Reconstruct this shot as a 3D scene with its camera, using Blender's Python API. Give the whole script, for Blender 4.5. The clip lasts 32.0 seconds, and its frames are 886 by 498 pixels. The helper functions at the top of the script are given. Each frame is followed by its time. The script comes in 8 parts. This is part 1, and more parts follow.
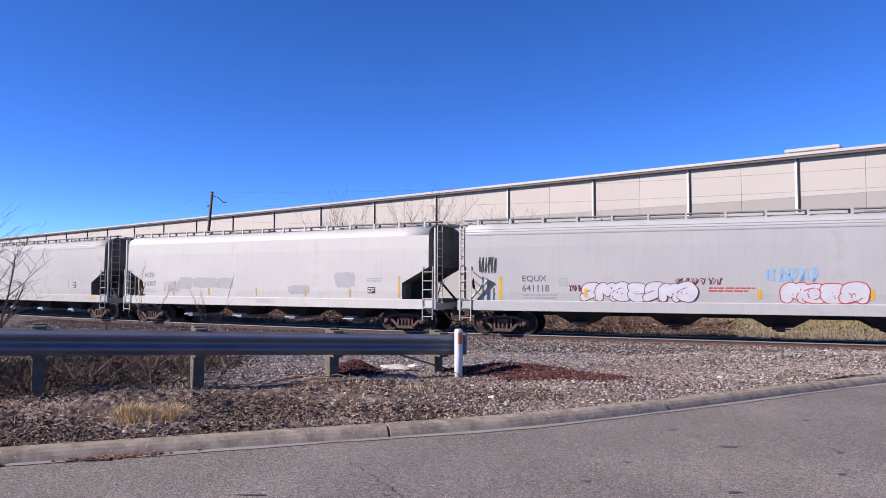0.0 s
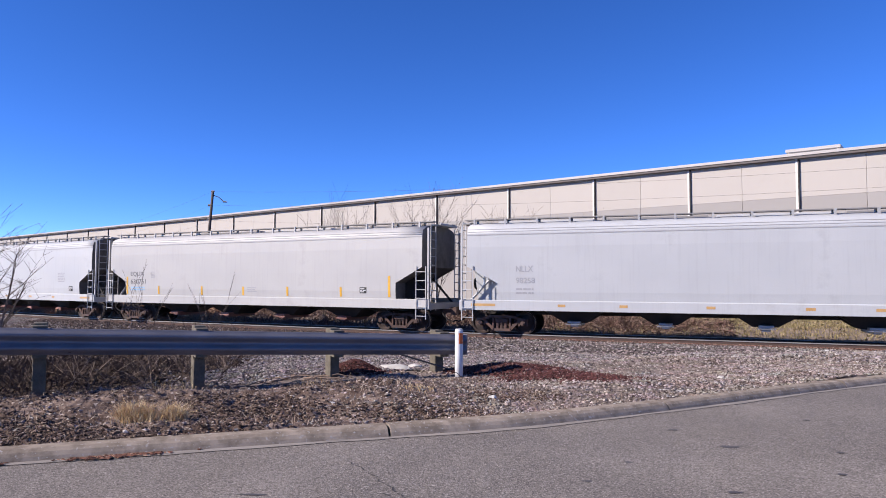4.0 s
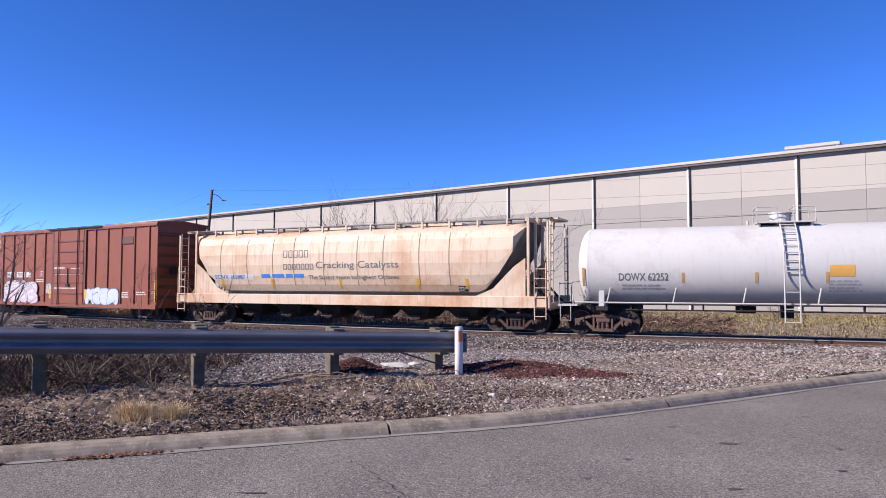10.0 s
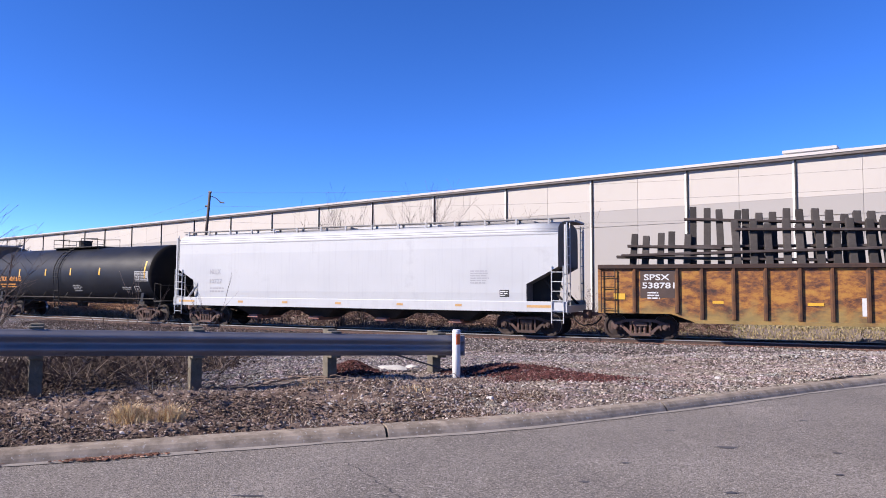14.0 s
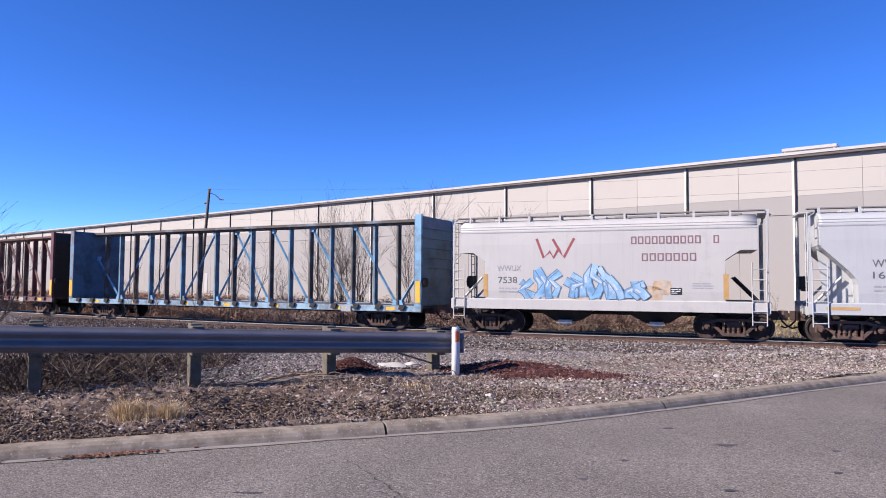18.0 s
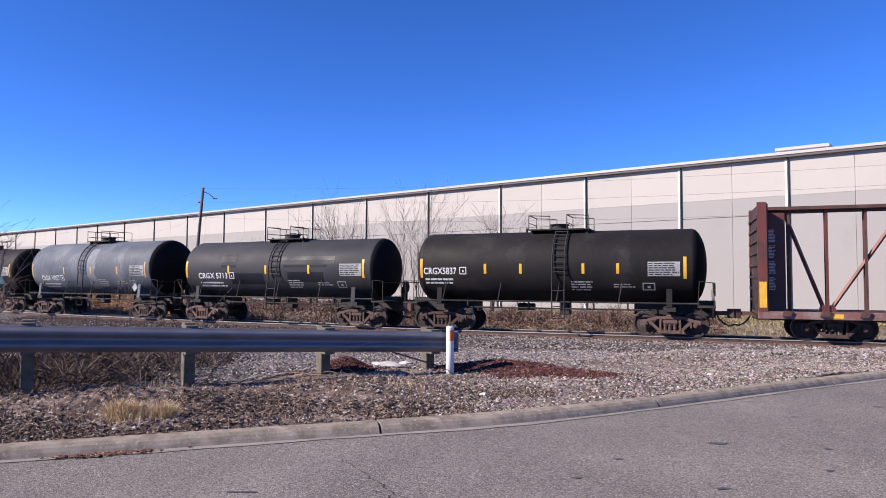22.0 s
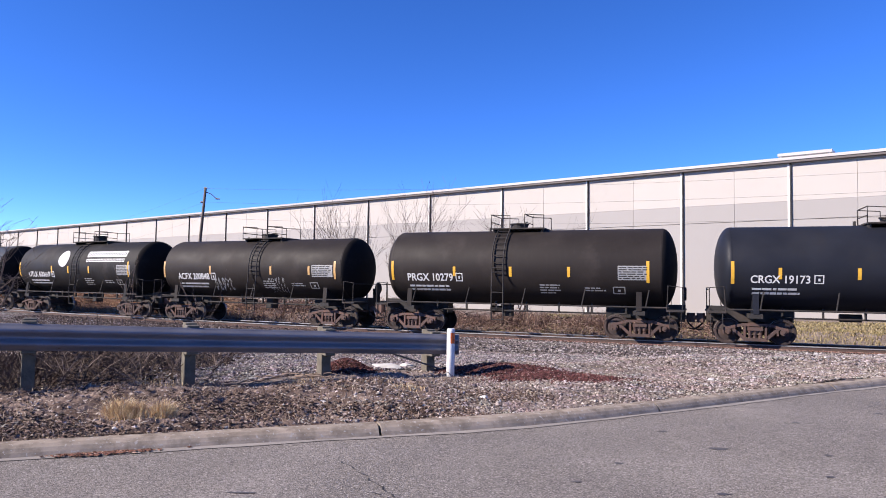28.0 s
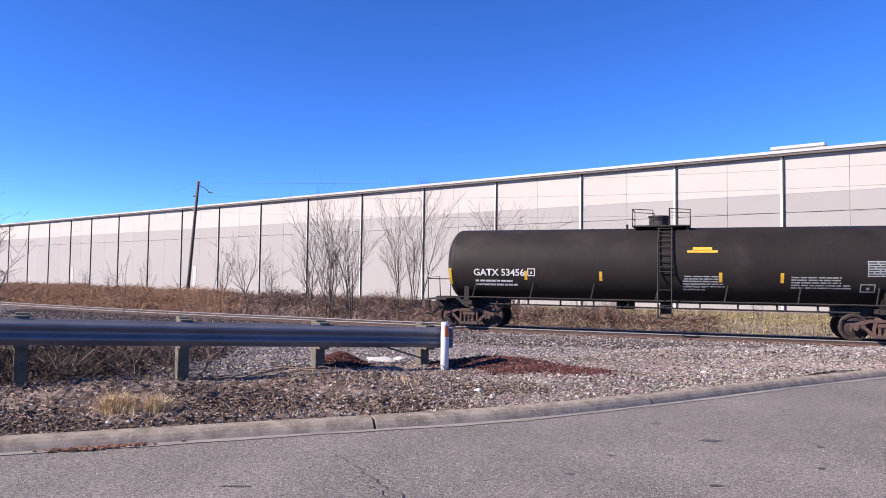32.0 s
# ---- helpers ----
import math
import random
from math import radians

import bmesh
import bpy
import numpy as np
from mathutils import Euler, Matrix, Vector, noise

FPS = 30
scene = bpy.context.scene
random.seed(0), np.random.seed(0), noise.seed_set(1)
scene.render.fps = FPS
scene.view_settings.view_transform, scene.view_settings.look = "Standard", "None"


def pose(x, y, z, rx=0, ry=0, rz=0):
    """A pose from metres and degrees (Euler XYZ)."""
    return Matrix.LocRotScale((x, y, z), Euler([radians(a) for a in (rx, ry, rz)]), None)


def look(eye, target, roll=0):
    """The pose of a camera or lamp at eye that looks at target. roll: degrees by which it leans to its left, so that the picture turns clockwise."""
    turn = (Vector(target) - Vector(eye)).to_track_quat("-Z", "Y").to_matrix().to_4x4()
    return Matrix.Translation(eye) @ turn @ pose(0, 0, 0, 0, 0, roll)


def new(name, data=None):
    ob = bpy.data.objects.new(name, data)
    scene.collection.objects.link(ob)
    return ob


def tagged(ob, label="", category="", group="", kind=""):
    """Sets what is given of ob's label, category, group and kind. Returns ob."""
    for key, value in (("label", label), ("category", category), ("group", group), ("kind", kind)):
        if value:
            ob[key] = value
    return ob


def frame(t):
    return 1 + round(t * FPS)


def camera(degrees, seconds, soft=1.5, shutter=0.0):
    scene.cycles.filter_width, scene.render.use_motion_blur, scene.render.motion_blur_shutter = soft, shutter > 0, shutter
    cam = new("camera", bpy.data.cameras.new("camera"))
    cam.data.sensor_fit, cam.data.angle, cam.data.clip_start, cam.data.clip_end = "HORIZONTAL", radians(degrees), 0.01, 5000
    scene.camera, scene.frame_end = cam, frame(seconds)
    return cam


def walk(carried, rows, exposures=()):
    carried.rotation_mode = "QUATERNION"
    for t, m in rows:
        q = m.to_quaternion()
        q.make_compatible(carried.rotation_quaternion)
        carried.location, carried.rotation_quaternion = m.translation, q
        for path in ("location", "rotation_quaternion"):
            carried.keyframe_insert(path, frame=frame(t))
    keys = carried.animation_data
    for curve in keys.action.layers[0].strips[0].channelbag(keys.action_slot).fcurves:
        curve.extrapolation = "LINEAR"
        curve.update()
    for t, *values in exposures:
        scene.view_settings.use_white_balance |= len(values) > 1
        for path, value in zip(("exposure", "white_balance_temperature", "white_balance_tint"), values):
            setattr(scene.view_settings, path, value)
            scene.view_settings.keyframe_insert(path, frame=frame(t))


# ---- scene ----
# ---- camera: stands at the roadside, held by hand ----
EYE = (0.0, 0.0, 1.97)
cam = camera(66.25, 32.0, soft=0.95)
walk(cam, [(t, pose(*EYE, rx, ry, rz)) for t, rx, ry, rz in (
    (0, 93.053, -0.169, 0.058),
    (0.5, 93.057, -0.202, 0.098),
    (1, 93.048, -0.264, 0.089),
    (1.5, 93.014, -0.292, 0.067),
    (2, 92.993, -0.284, 0.058),
    (2.5, 93.010, -0.243, 0.055),
    (3, 93.043, -0.196, 0.062),
    (3.5, 93.067, -0.195, 0.082),
    (5.5, 92.875, -0.280, 0.165),
    (6, 92.902, -0.199, 0.135),
    (6.5, 92.913, -0.207, 0.096),
    (7, 92.916, -0.275, 0.029),
    (7.5, 92.919, -0.297, -0.026),
    (8, 92.918, -0.262, -0.034),
    (8.5, 92.895, -0.157, -0.013),
    (9, 92.856, -0.074, 0.001),
    (9.5, 92.849, -0.090, 0.014),
    (10, 92.862, -0.042, 0.070),
    (10.5, 92.874, 0.028, 0.146),
    (11, 92.907, -0.019, 0.194),
    (11.5, 92.954, -0.079, 0.209),
    (12, 92.997, -0.110, 0.175),
    (12.5, 93.036, -0.139, 0.092),
    (13, 93.057, -0.171, 0.000),
    (13.5, 93.078, -0.201, -0.071),
    (14, 93.106, -0.196, -0.116),
    (14.5, 93.113, -0.167, -0.141),
    (16.5, 92.978, -0.234, -0.223),
    (17, 92.962, -0.287, -0.187),
    (17.5, 92.940, -0.307, -0.162),
    (18, 92.890, -0.306, -0.165),
    (18.5, 92.841, -0.277, -0.193),
    (19, 92.836, -0.239, -0.234),
    (19.5, 92.844, -0.223, -0.295),
    (20, 92.859, -0.215, -0.367),
    (20.5, 92.891, -0.208, -0.444),
    (21, 92.904, -0.201, -0.529),
    (21.5, 92.871, -0.211, -0.606),
    (22, 92.813, -0.287, -0.632),
    (22.5, 92.789, -0.401, -0.620),
    (23, 92.831, -0.502, -0.614),
    (23.5, 92.909, -0.580, -0.586),
    (24, 92.972, -0.629, -0.524),
    (24.5, 92.994, -0.625, -0.471),
    (25, 92.992, -0.619, -0.445),
    (25.5, 92.991, -0.671, -0.449),
    (27.5, 93.167, -0.728, -0.544),
    (28, 93.012, -0.828, -0.532),
    (28.5, 92.880, -0.855, -0.551),
    (29, 92.797, -0.884, -0.631),
    (29.5, 92.752, -0.957, -0.748),
    (30, 92.707, -1.053, -0.835),
    (30.5, 92.651, -1.120, -0.875),
    (31, 92.593, -1.069, -0.903),
    (31.5, 92.532, -0.914, -0.955),
    (32, 92.472, -0.731, -1.038),
)], exposures=[(0.0, 0.84, 6650, 14), (12.0, 0.84, 6650, 14), (13.0, 1.05, 6650, 14), (19.0, 0.94, 6650, 14), (22.0, 0.96, 6650, 14), (23.0, 1.14, 6650, 14), (32.0, 1.14, 6650, 14)])

# ---- world and sun ----
SUN_FROM = Vector((-0.82, -0.25, 0.52)).normalized()
world = bpy.data.worlds.new("world")
scene.world = world
world.use_nodes = True
wn = world.node_tree.nodes
sky = wn.new("ShaderNodeTexSky")
sky.sky_type = "NISHITA"
sky.sun_disc = False
sky.sun_elevation = math.asin(SUN_FROM.z)
sky.sun_rotation = math.atan2(SUN_FROM.x, SUN_FROM.y)
sky.altitude = 2500
sky.air_density, sky.dust_density, sky.ozone_density = 0.55, 0.0, 5.0
wn["Background"].inputs[1].default_value = 0.156
deep = wn.new("ShaderNodeHueSaturation")
deep.inputs["Hue"].default_value = 0.511
deep.inputs["Saturation"].default_value = 1.18
world.node_tree.links.new(sky.outputs[0], deep.inputs["Color"])
world.node_tree.links.new(deep.outputs[0], wn["Background"].inputs[0])
lamp = bpy.data.lights.new("sun", "SUN")
lamp.energy, lamp.angle, lamp.color = 4.9, radians(0.53), (1.0, 0.93, 0.85)
sun_ob = new("sun", lamp)
sun_ob.matrix_world = look((0, 0, 60), Vector((0, 0, 60)) - SUN_FROM)

# ---- materials ----
MATS = {}
ALBEDO = 0.7                                     # dusty winter surfaces: all paints and stones a little duller


def mat(name, colour, rough=0.6, metal=0.0, var=0.15, scale=3.0, bump=0.1, bscale=40.0, stain=None, stain_amt=0.0,
        stain_scale=1.2, spec=0.4, streak=0.0, per_object=0.0, fleck=None, fleck_amt=0.0):
    """Painted, dusty or rough surface: grain, blotches, stains and vertical streaks, all in object space in metres."""
    if name in MATS:
        return MATS[name]
    colour, stain, fleck = (c and tuple(ALBEDO * v for v in c) for c in (colour, stain, fleck))
    m = bpy.data.materials.new(name)
    m.use_nodes = True
    nt = m.node_tree
    n, ln = nt.nodes, nt.links
    b = n["Principled BSDF"]
    b.inputs["Roughness"].default_value = rough
    b.inputs["Metallic"].default_value = metal
    b.inputs["Specular IOR Level"].default_value = spec
    tc = n.new("ShaderNodeTexCoord")

    def noise_tex(sc, detail=4.0, vec=None, rough_=0.55):
        t = n.new("ShaderNodeTexNoise")
        t.inputs["Scale"].default_value = sc
        t.inputs["Detail"].default_value = detail
        t.inputs["Roughness"].default_value = rough_
        ln.new(vec or tc.outputs["Object"], t.inputs["Vector"])
        return t.outputs["Fac"]

    def ramp(fac, lo, hi):
        r = n.new("ShaderNodeMapRange")
        r.inputs[1].default_value, r.inputs[2].default_value = lo, hi
        ln.new(fac, r.inputs[0])
        return r.outputs[0]

    def mix(fac, a, c, mode="MIX"):
        x = n.new("ShaderNodeMix")
        x.data_type, x.blend_type = "RGBA", mode
        if isinstance(fac, float):
            x.inputs[0].default_value = fac
        else:
            ln.new(fac, x.inputs[0])
        for k, v in ((6, a), (7, c)):
            if isinstance(v, tuple):
                x.inputs[k].default_value = (*v[:3], 1)
            else:
                ln.new(v, x.inputs[k])
        return x.outputs[2]

    def times(a, k):
        x = n.new("ShaderNodeMath")
        x.operation = "MULTIPLY"
        ln.new(a, x.inputs[0])
        if isinstance(k, float):
            x.inputs[1].default_value = k
        else:
            ln.new(k, x.inputs[1])
        return x.outputs[0]

    dark = tuple(max(0.0, c * (1 - var)) for c in colour)
    light = tuple(min(1.0, c * (1 + var)) for c in colour)
    big = ramp(noise_tex(scale, 5.0), 0.3, 0.7)
    col = mix(big, dark, light)
    fine = ramp(noise_tex(bscale, 3.0), 0.3, 0.7)
    col = mix(times(fine, 0.5), col, tuple(c * (1 - 0.6 * var) for c in colour))
    if stain:
        fac = times(ramp(noise_tex(stain_scale, 8.0, None, 0.65), 0.62 - 0.35 * stain_amt, 0.8 - 0.3 * stain_amt), 0.85)
        col = mix(fac, col, stain)
        if streak:
            mp = n.new("ShaderNodeMapping")
            mp.inputs["Scale"].default_value = (5.0, 5.0, 0.25)
            ln.new(tc.outputs["Object"], mp.inputs["Vector"])
            sfac = times(ramp(noise_tex(1.6, 5.0, mp.outputs[0], 0.6), 0.52, 0.8), streak)
            col = mix(sfac, col, stain)
    if fleck:
        col = mix(times(ramp(noise_tex(bscale * 0.5, 2.0), 0.66 - 0.2 * fleck_amt, 0.7 - 0.2 * fleck_amt), 1.0), col, fleck)
    if per_object:
        oi = n.new("ShaderNodeObjectInfo")
        hs = n.new("ShaderNodeHueSaturation")
        r = n.new("ShaderNodeMapRange")
        r.inputs[3].default_value, r.inputs[4].default_value = 1 - per_object, 1 + per_object
        ln.new(oi.outputs["Random"], r.inputs[0])
        ln.new(r.outputs[0], hs.inputs["Value"])
        ln.new(col, hs.inputs["Color"])
        col = hs.outputs[0]
    ln.new(col, b.inputs["Base Color"])
    rr = n.new("ShaderNodeMapRange")
    rr.inputs[3].default_value, rr.inputs[4].default_value = max(0.05, rough - 0.12), min(1.0, rough + 0.12)
    ln.new(big, rr.inputs[0])
    ln.new(rr.outputs[0], b.inputs["Roughness"])
    if bump:
        bp = n.new("ShaderNodeBump")
        bp.inputs["Strength"].default_value = bump
        bp.inputs["Distance"].default_value = 0.02
        ln.new(noise_tex(bscale, 4.0), bp.inputs["Height"])
        ln.new(bp.outputs[0], b.inputs["Normal"])
    MATS[name] = m
    return m


# ---- mesh helpers ----
def thing(name, label, category, group="", m=None, kind=""):
    ob = new(name)
    ob.empty_display_size = 0.3
    if m is not None:
        ob.matrix_basis = m
    return tagged(ob, label, category, group, kind)


def part(name, bm, material, parent=None, label="", smooth=False):
    me = bpy.data.meshes.new(name)
    bm.to_mesh(me)
    bm.free()
    if smooth:
        for p in me.polygons:
            p.use_smooth = True
    for m in (material if isinstance(material, (list, tuple)) else [material]):
        me.materials.append(m)
    ob = new(name, me)
    ob.parent = parent
    if label:
        tagged(ob, label)
    return ob


def share(name, me, parent, m, label=""):
    ob = new(name, me)
    ob.parent = parent
    ob.matrix_basis = m
    if label:
        tagged(ob, label)
    return ob


def box(bm, x0, x1, y0, y1, z0, z1, m=None, mi=0):
    vs = [bm.verts.new((x, y, z)) for x in (x0, x1) for y in (y0, y1) for z in (z0, z1)]
    if m is not None:
        for v in vs:
            v.co = m @ v.co
    for f in ((0, 1, 3, 2), (4, 6, 7, 5), (0, 4, 5, 1), (2, 3, 7, 6), (0, 2, 6, 4), (1, 5, 7, 3)):
        bm.faces.new([vs[i] for i in f]).material_index = mi
    return vs


def rod(bm, pts, r, sides=6, mi=0, r_end=None):
    """A round bar along the points."""
    pts = [Vector(p) for p in pts]
    rings = []
    for i, p in enumerate(pts):
        d = (pts[min(i + 1, len(pts) - 1)] - pts[max(i - 1, 0)]).normalized()
        a = d.orthogonal().normalized() if abs(d.z) < 0.99 else Vector((1, 0, 0))
        if abs(d.z) < 0.99:
            a = d.cross(Vector((0, 0, 1))).normalized()
        c = d.cross(a).normalized()
        rr = r if r_end is None else r + (r_end - r) * i / max(1, len(pts) - 1)
        rings.append([bm.verts.new(p + (a * math.cos(q) + c * math.sin(q)) * rr) for q in
                      (2 * math.pi * k / sides for k in range(sides))])
    for u, v in zip(rings, rings[1:]):
        for k in range(sides):
            bm.faces.new((u[k], u[(k + 1) % sides], v[(k + 1) % sides], v[k])).material_index = mi
    bm.faces.new(rings[0][::-1]).material_index = mi
    bm.faces.new(rings[-1]).material_index = mi


def loft(bm, rings, closed=True, caps=True, mi=0):
    vs = [[bm.verts.new(p) for p in r] for r in rings]
    n = len(vs[0])
    for u, v in zip(vs, vs[1:]):
        for k in range(n if closed else n - 1):
            bm.faces.new((u[k], u[(k + 1) % n], v[(k + 1) % n], v[k])).material_index = mi
    if caps:
        bm.faces.new(vs[0][::-1]).material_index = mi
        bm.faces.new(vs[-1]).material_index = mi
    return vs


def prism(bm, outline, axis, a, b, mi=0):
    """An outline (pairs) pushed from a to b along the axis 'x', 'y' or 'z'."""
    def at(p, q):
        return {"x": (q, p[0], p[1]), "y": (p[0], q, p[1]), "z": (p[0], p[1], q)}[axis]
    loft(bm, [[at(p, a) for p in outline], [at(p, b) for p in outline]], mi=mi)


def done(bm):
    bmesh.ops.recalc_face_normals(bm, faces=bm.faces)
    return bm


def bevelled(bm, w, seg=1):
    done(bm)
    bmesh.ops.bevel(bm, geom=list(bm.edges), offset=w, segments=seg, affect="EDGES", clamp_overlap=True)
    return bm


# ---- the railway line: a curve far off that runs out into a straight ----
LINE_S = np.linspace(-140, 140, 1401)
TURN_START, TURN_RAMP, TURN_K = 11.8, 3.0, 0.00595
BEARING, LINE_Y = 0.34577, 29.618
_k = np.where(LINE_S < TURN_START, np.minimum((TURN_START - LINE_S) / TURN_RAMP, 1) * TURN_K, 0) * (LINE_S > -100)
_c = np.concatenate([[0], np.cumsum((_k[1:] + _k[:-1]) / 2 * 0.2)])
LINE_H = -BEARING + _c - _c[-1]
LINE_X = np.concatenate([[0], np.cumsum((np.cos(LINE_H)[1:] + np.cos(LINE_H)[:-1]) / 2 * 0.2)])
LINE_YY = np.concatenate([[0], np.cumsum((np.sin(LINE_H)[1:] + np.sin(LINE_H)[:-1]) / 2 * 0.2)])
LINE_X -= np.interp(0, LINE_S, LINE_X)
LINE_YY += LINE_Y - np.interp(0, LINE_S, LINE_YY)


def on_line(s, off=0.0):
    """Place and heading on the line at s metres; off metres towards the road."""
    e = min(max(s, LINE_S[0]), LINE_S[-1])
    h = float(np.interp(e, LINE_S, LINE_H))
    x = float(np.interp(e, LINE_S, LINE_X)) + (s - e) * math.cos(h)
    y = float(np.interp(e, LINE_S, LINE_YY)) + (s - e) * math.sin(h)
    return x + off * math.sin(h), y - off * math.cos(h), h


def travelled(t):
    """How far the train has come at t seconds, from where it is at 16 s."""
    u = t - 16
    return 14.9246 * u - 0.00083 * u * u / 2 + 0.00275 * u ** 3 / 6

# ---- lie of the land ----
_P = np.stack([LINE_X, LINE_YY], 1)[::5]
_PH = LINE_H[::5]
_PS = LINE_S[::5]


def line_coords(x, y):
    """Along the line and across it (towards the road positive) for arrays of places."""
    x, y = np.atleast_1d(np.asarray(x, float)), np.atleast_1d(np.asarray(y, float))
    out_s, out_d = np.empty_like(x), np.empty_like(x)
    for a in range(0, len(x), 4000):
        dx = x[a:a + 4000, None] - _P[None, :, 0]
        dy = y[a:a + 4000, None] - _P[None, :, 1]
        i = np.argmin(dx * dx + dy * dy, axis=1)
        r = np.arange(len(i))
        h = _PH[i]
        out_d[a:a + 4000] = dx[r, i] * np.sin(h) - dy[r, i] * np.cos(h)
        out_s[a:a + 4000] = _PS[i] + dx[r, i] * np.cos(h) + dy[r, i] * np.sin(h)
    return out_s, out_d


def kerb_y(x):
    x = np.asarray(x, float)
    return 6.90 + 0.375 * x + 0.08 * (np.sqrt((x - 0.8) ** 2 + 0.8) + x - 0.8) - 0.22 * np.exp(-((x - 1.4) / 3.2) ** 2)


def smooth(a, lo, hi):
    t = np.clip((a - lo) / (hi - lo), 0, 1)
    return t * t * (3 - 2 * t)


def ground_z(x, y):
    x, y = np.atleast_1d(np.asarray(x, float)), np.atleast_1d(np.asarray(y, float))
    s, d = line_coords(x, y)
    k = (y - kerb_y(x)) * 0.9                      # from the kerb towards the track
    t = k / np.maximum(k + np.maximum(d - 4.2, 0.0), 0.01)
    verge = 0.585 - 1.05 * smooth(t, 0.22, 1.0) + 0.03 * np.sin(x * 1.7 + y) + 0.03 * np.sin(y * 2.3 - x * 0.6)
    road = np.full_like(x, 0.30)
    z = np.where(k < 0.12, road, verge)
    far = -0.47 + 0.55 * smooth(-d, 4.5, 9) * (0.8 + 0.2 * smooth(-s, 0, 14)) * (1 - smooth(-d, 22, 40)) + 0.04 * np.sin(x * 0.9) * np.cos(y * 0.7)
    z = np.where((d < 4.2) & (k > 0), np.where(d < -4.2, far, -0.47), z)
    near = k < -30
    z = np.where(near, 0.3, z)
    return z


def sheet(name, xs, ys, zf, material, label="", kind="structure"):
    gx, gy = np.meshgrid(xs, ys)
    z = zf(gx.ravel(), gy.ravel())
    v = np.stack([gx.ravel(), gy.ravel(), z], 1)
    nx, ny = len(xs), len(ys)
    i = (np.arange(ny - 1)[:, None] * nx + np.arange(nx - 1)[None, :]).ravel()
    f = np.stack([i, i + 1, i + 1 + nx, i + nx], 1)
    me = bpy.data.meshes.new(name)
    me.from_pydata(v.tolist(), [], f.tolist())
    for p in me.polygons:
        p.use_smooth = True
    me.materials.append(material)
    return tagged(new(name, me), label, "", "", kind)


def spread(lo, a, b, hi, step):
    """Coordinates: fine between a and b, growing coarser out to lo and hi."""
    mid = list(np.arange(a, b, step))
    out, q, st = [], b, step
    while q < hi:
        out.append(q)
        st *= 1.35
        q += st
    left, q, st = [], a, step
    while q > lo:
        st *= 1.35
        q -= st
        left.append(q)
    return np.array(left[::-1] + mid + out + [hi])


M_EARTH = mat("verge_earth", (0.31, 0.25, 0.215), 0.95, var=0.4, scale=0.9, bump=1.0, bscale=22, stain=(0.11, 0.078, 0.062), stain_amt=0.5,
              stain_scale=1.6, fleck=(0.36, 0.30, 0.26), fleck_amt=0.2, spec=0.1)
M_ASPHALT = mat("asphalt", (0.24, 0.212, 0.19), 0.9, var=0.3, scale=0.6, bump=0.45, bscale=125, stain=(0.21, 0.184, 0.162), stain_amt=0.35,
                stain_scale=0.5, fleck=(0.38, 0.342, 0.31), fleck_amt=0.40, spec=0.12)
M_KERB = mat("kerb_concrete", (0.40, 0.33, 0.262), 0.95, var=0.22, scale=4, bump=0.16, bscale=60, stain=(0.20, 0.158, 0.122), stain_amt=0.5,
             stain_scale=6, streak=0.25, per_object=0.05, fleck=(0.46, 0.42, 0.38), fleck_amt=0.15, spec=0.1)
M_BALLAST = mat("ballast_bed", (0.12, 0.10, 0.095), 0.95, var=0.4, scale=6, bump=1.0, bscale=16, fleck=(0.30, 0.265, 0.255), fleck_amt=0.3, spec=0.1)
M_TIE = mat("creosoted_timber", (0.10, 0.075, 0.06), 0.9, var=0.4, scale=5, bump=0.5, bscale=30, stain=(0.2, 0.17, 0.15), stain_amt=0.3)
M_RAILSTEEL = mat("rail_steel", (0.40, 0.375, 0.36), 0.5, 0.25, var=0.1, scale=4, bump=0.05)
M_RAILRUST = mat("rail_rust", (0.10, 0.062, 0.05), 0.85, 0.0, var=0.3, scale=5, bump=0.2)
M_WALL_UP = mat("panel_cream", (0.52, 0.478, 0.435), 0.8, var=0.05, scale=0.25, bump=0.12, bscale=30, stain=(0.47, 0.42, 0.385), stain_amt=0.12, streak=0.12,
                stain_scale=0.3, per_object=0.03)
M_WALL_LOW = mat("panel_grey", (0.375, 0.35, 0.33), 0.8, var=0.05, scale=0.25, bump=0.12, bscale=30, stain=(0.34, 0.31, 0.305), stain_amt=0.12, streak=0.12,
                 stain_scale=0.3, per_object=0.03)
M_COPING = mat("coping_metal", (0.53, 0.495, 0.47), 0.5, 0.0, var=0.04, scale=0.5, bump=0.03)
M_ROOF = mat("roof_membrane", (0.7, 0.7, 0.7), 0.8, var=0.1, scale=0.3)
M_BARK = mat("sapling_bark", (0.105, 0.078, 0.066), 0.9, var=0.3, scale=3, bump=0.2, bscale=40)
M_TWIG = mat("twig_bark", (0.15, 0.11, 0.095), 0.9, var=0.3, scale=2, bump=0.0)

# crushed stone showing in the asphalt: every chip has its own shade
nt_ = M_ASPHALT.node_tree
chip = nt_.nodes.new("ShaderNodeTexVoronoi")
chip.inputs["Scale"].default_value = 95
cell = nt_.nodes.new("ShaderNodeSeparateColor")
tone = nt_.nodes.new("ShaderNodeMapRange")
tone.inputs[3].default_value, tone.inputs[4].default_value = 0.45, 1.55
speck = nt_.nodes.new("ShaderNodeMix")
speck.data_type, speck.blend_type = "RGBA", "MULTIPLY"
speck.inputs[0].default_value = 0.85
coord = nt_.nodes.new("ShaderNodeTexCoord")
base_in = nt_.nodes["Principled BSDF"].inputs["Base Color"]
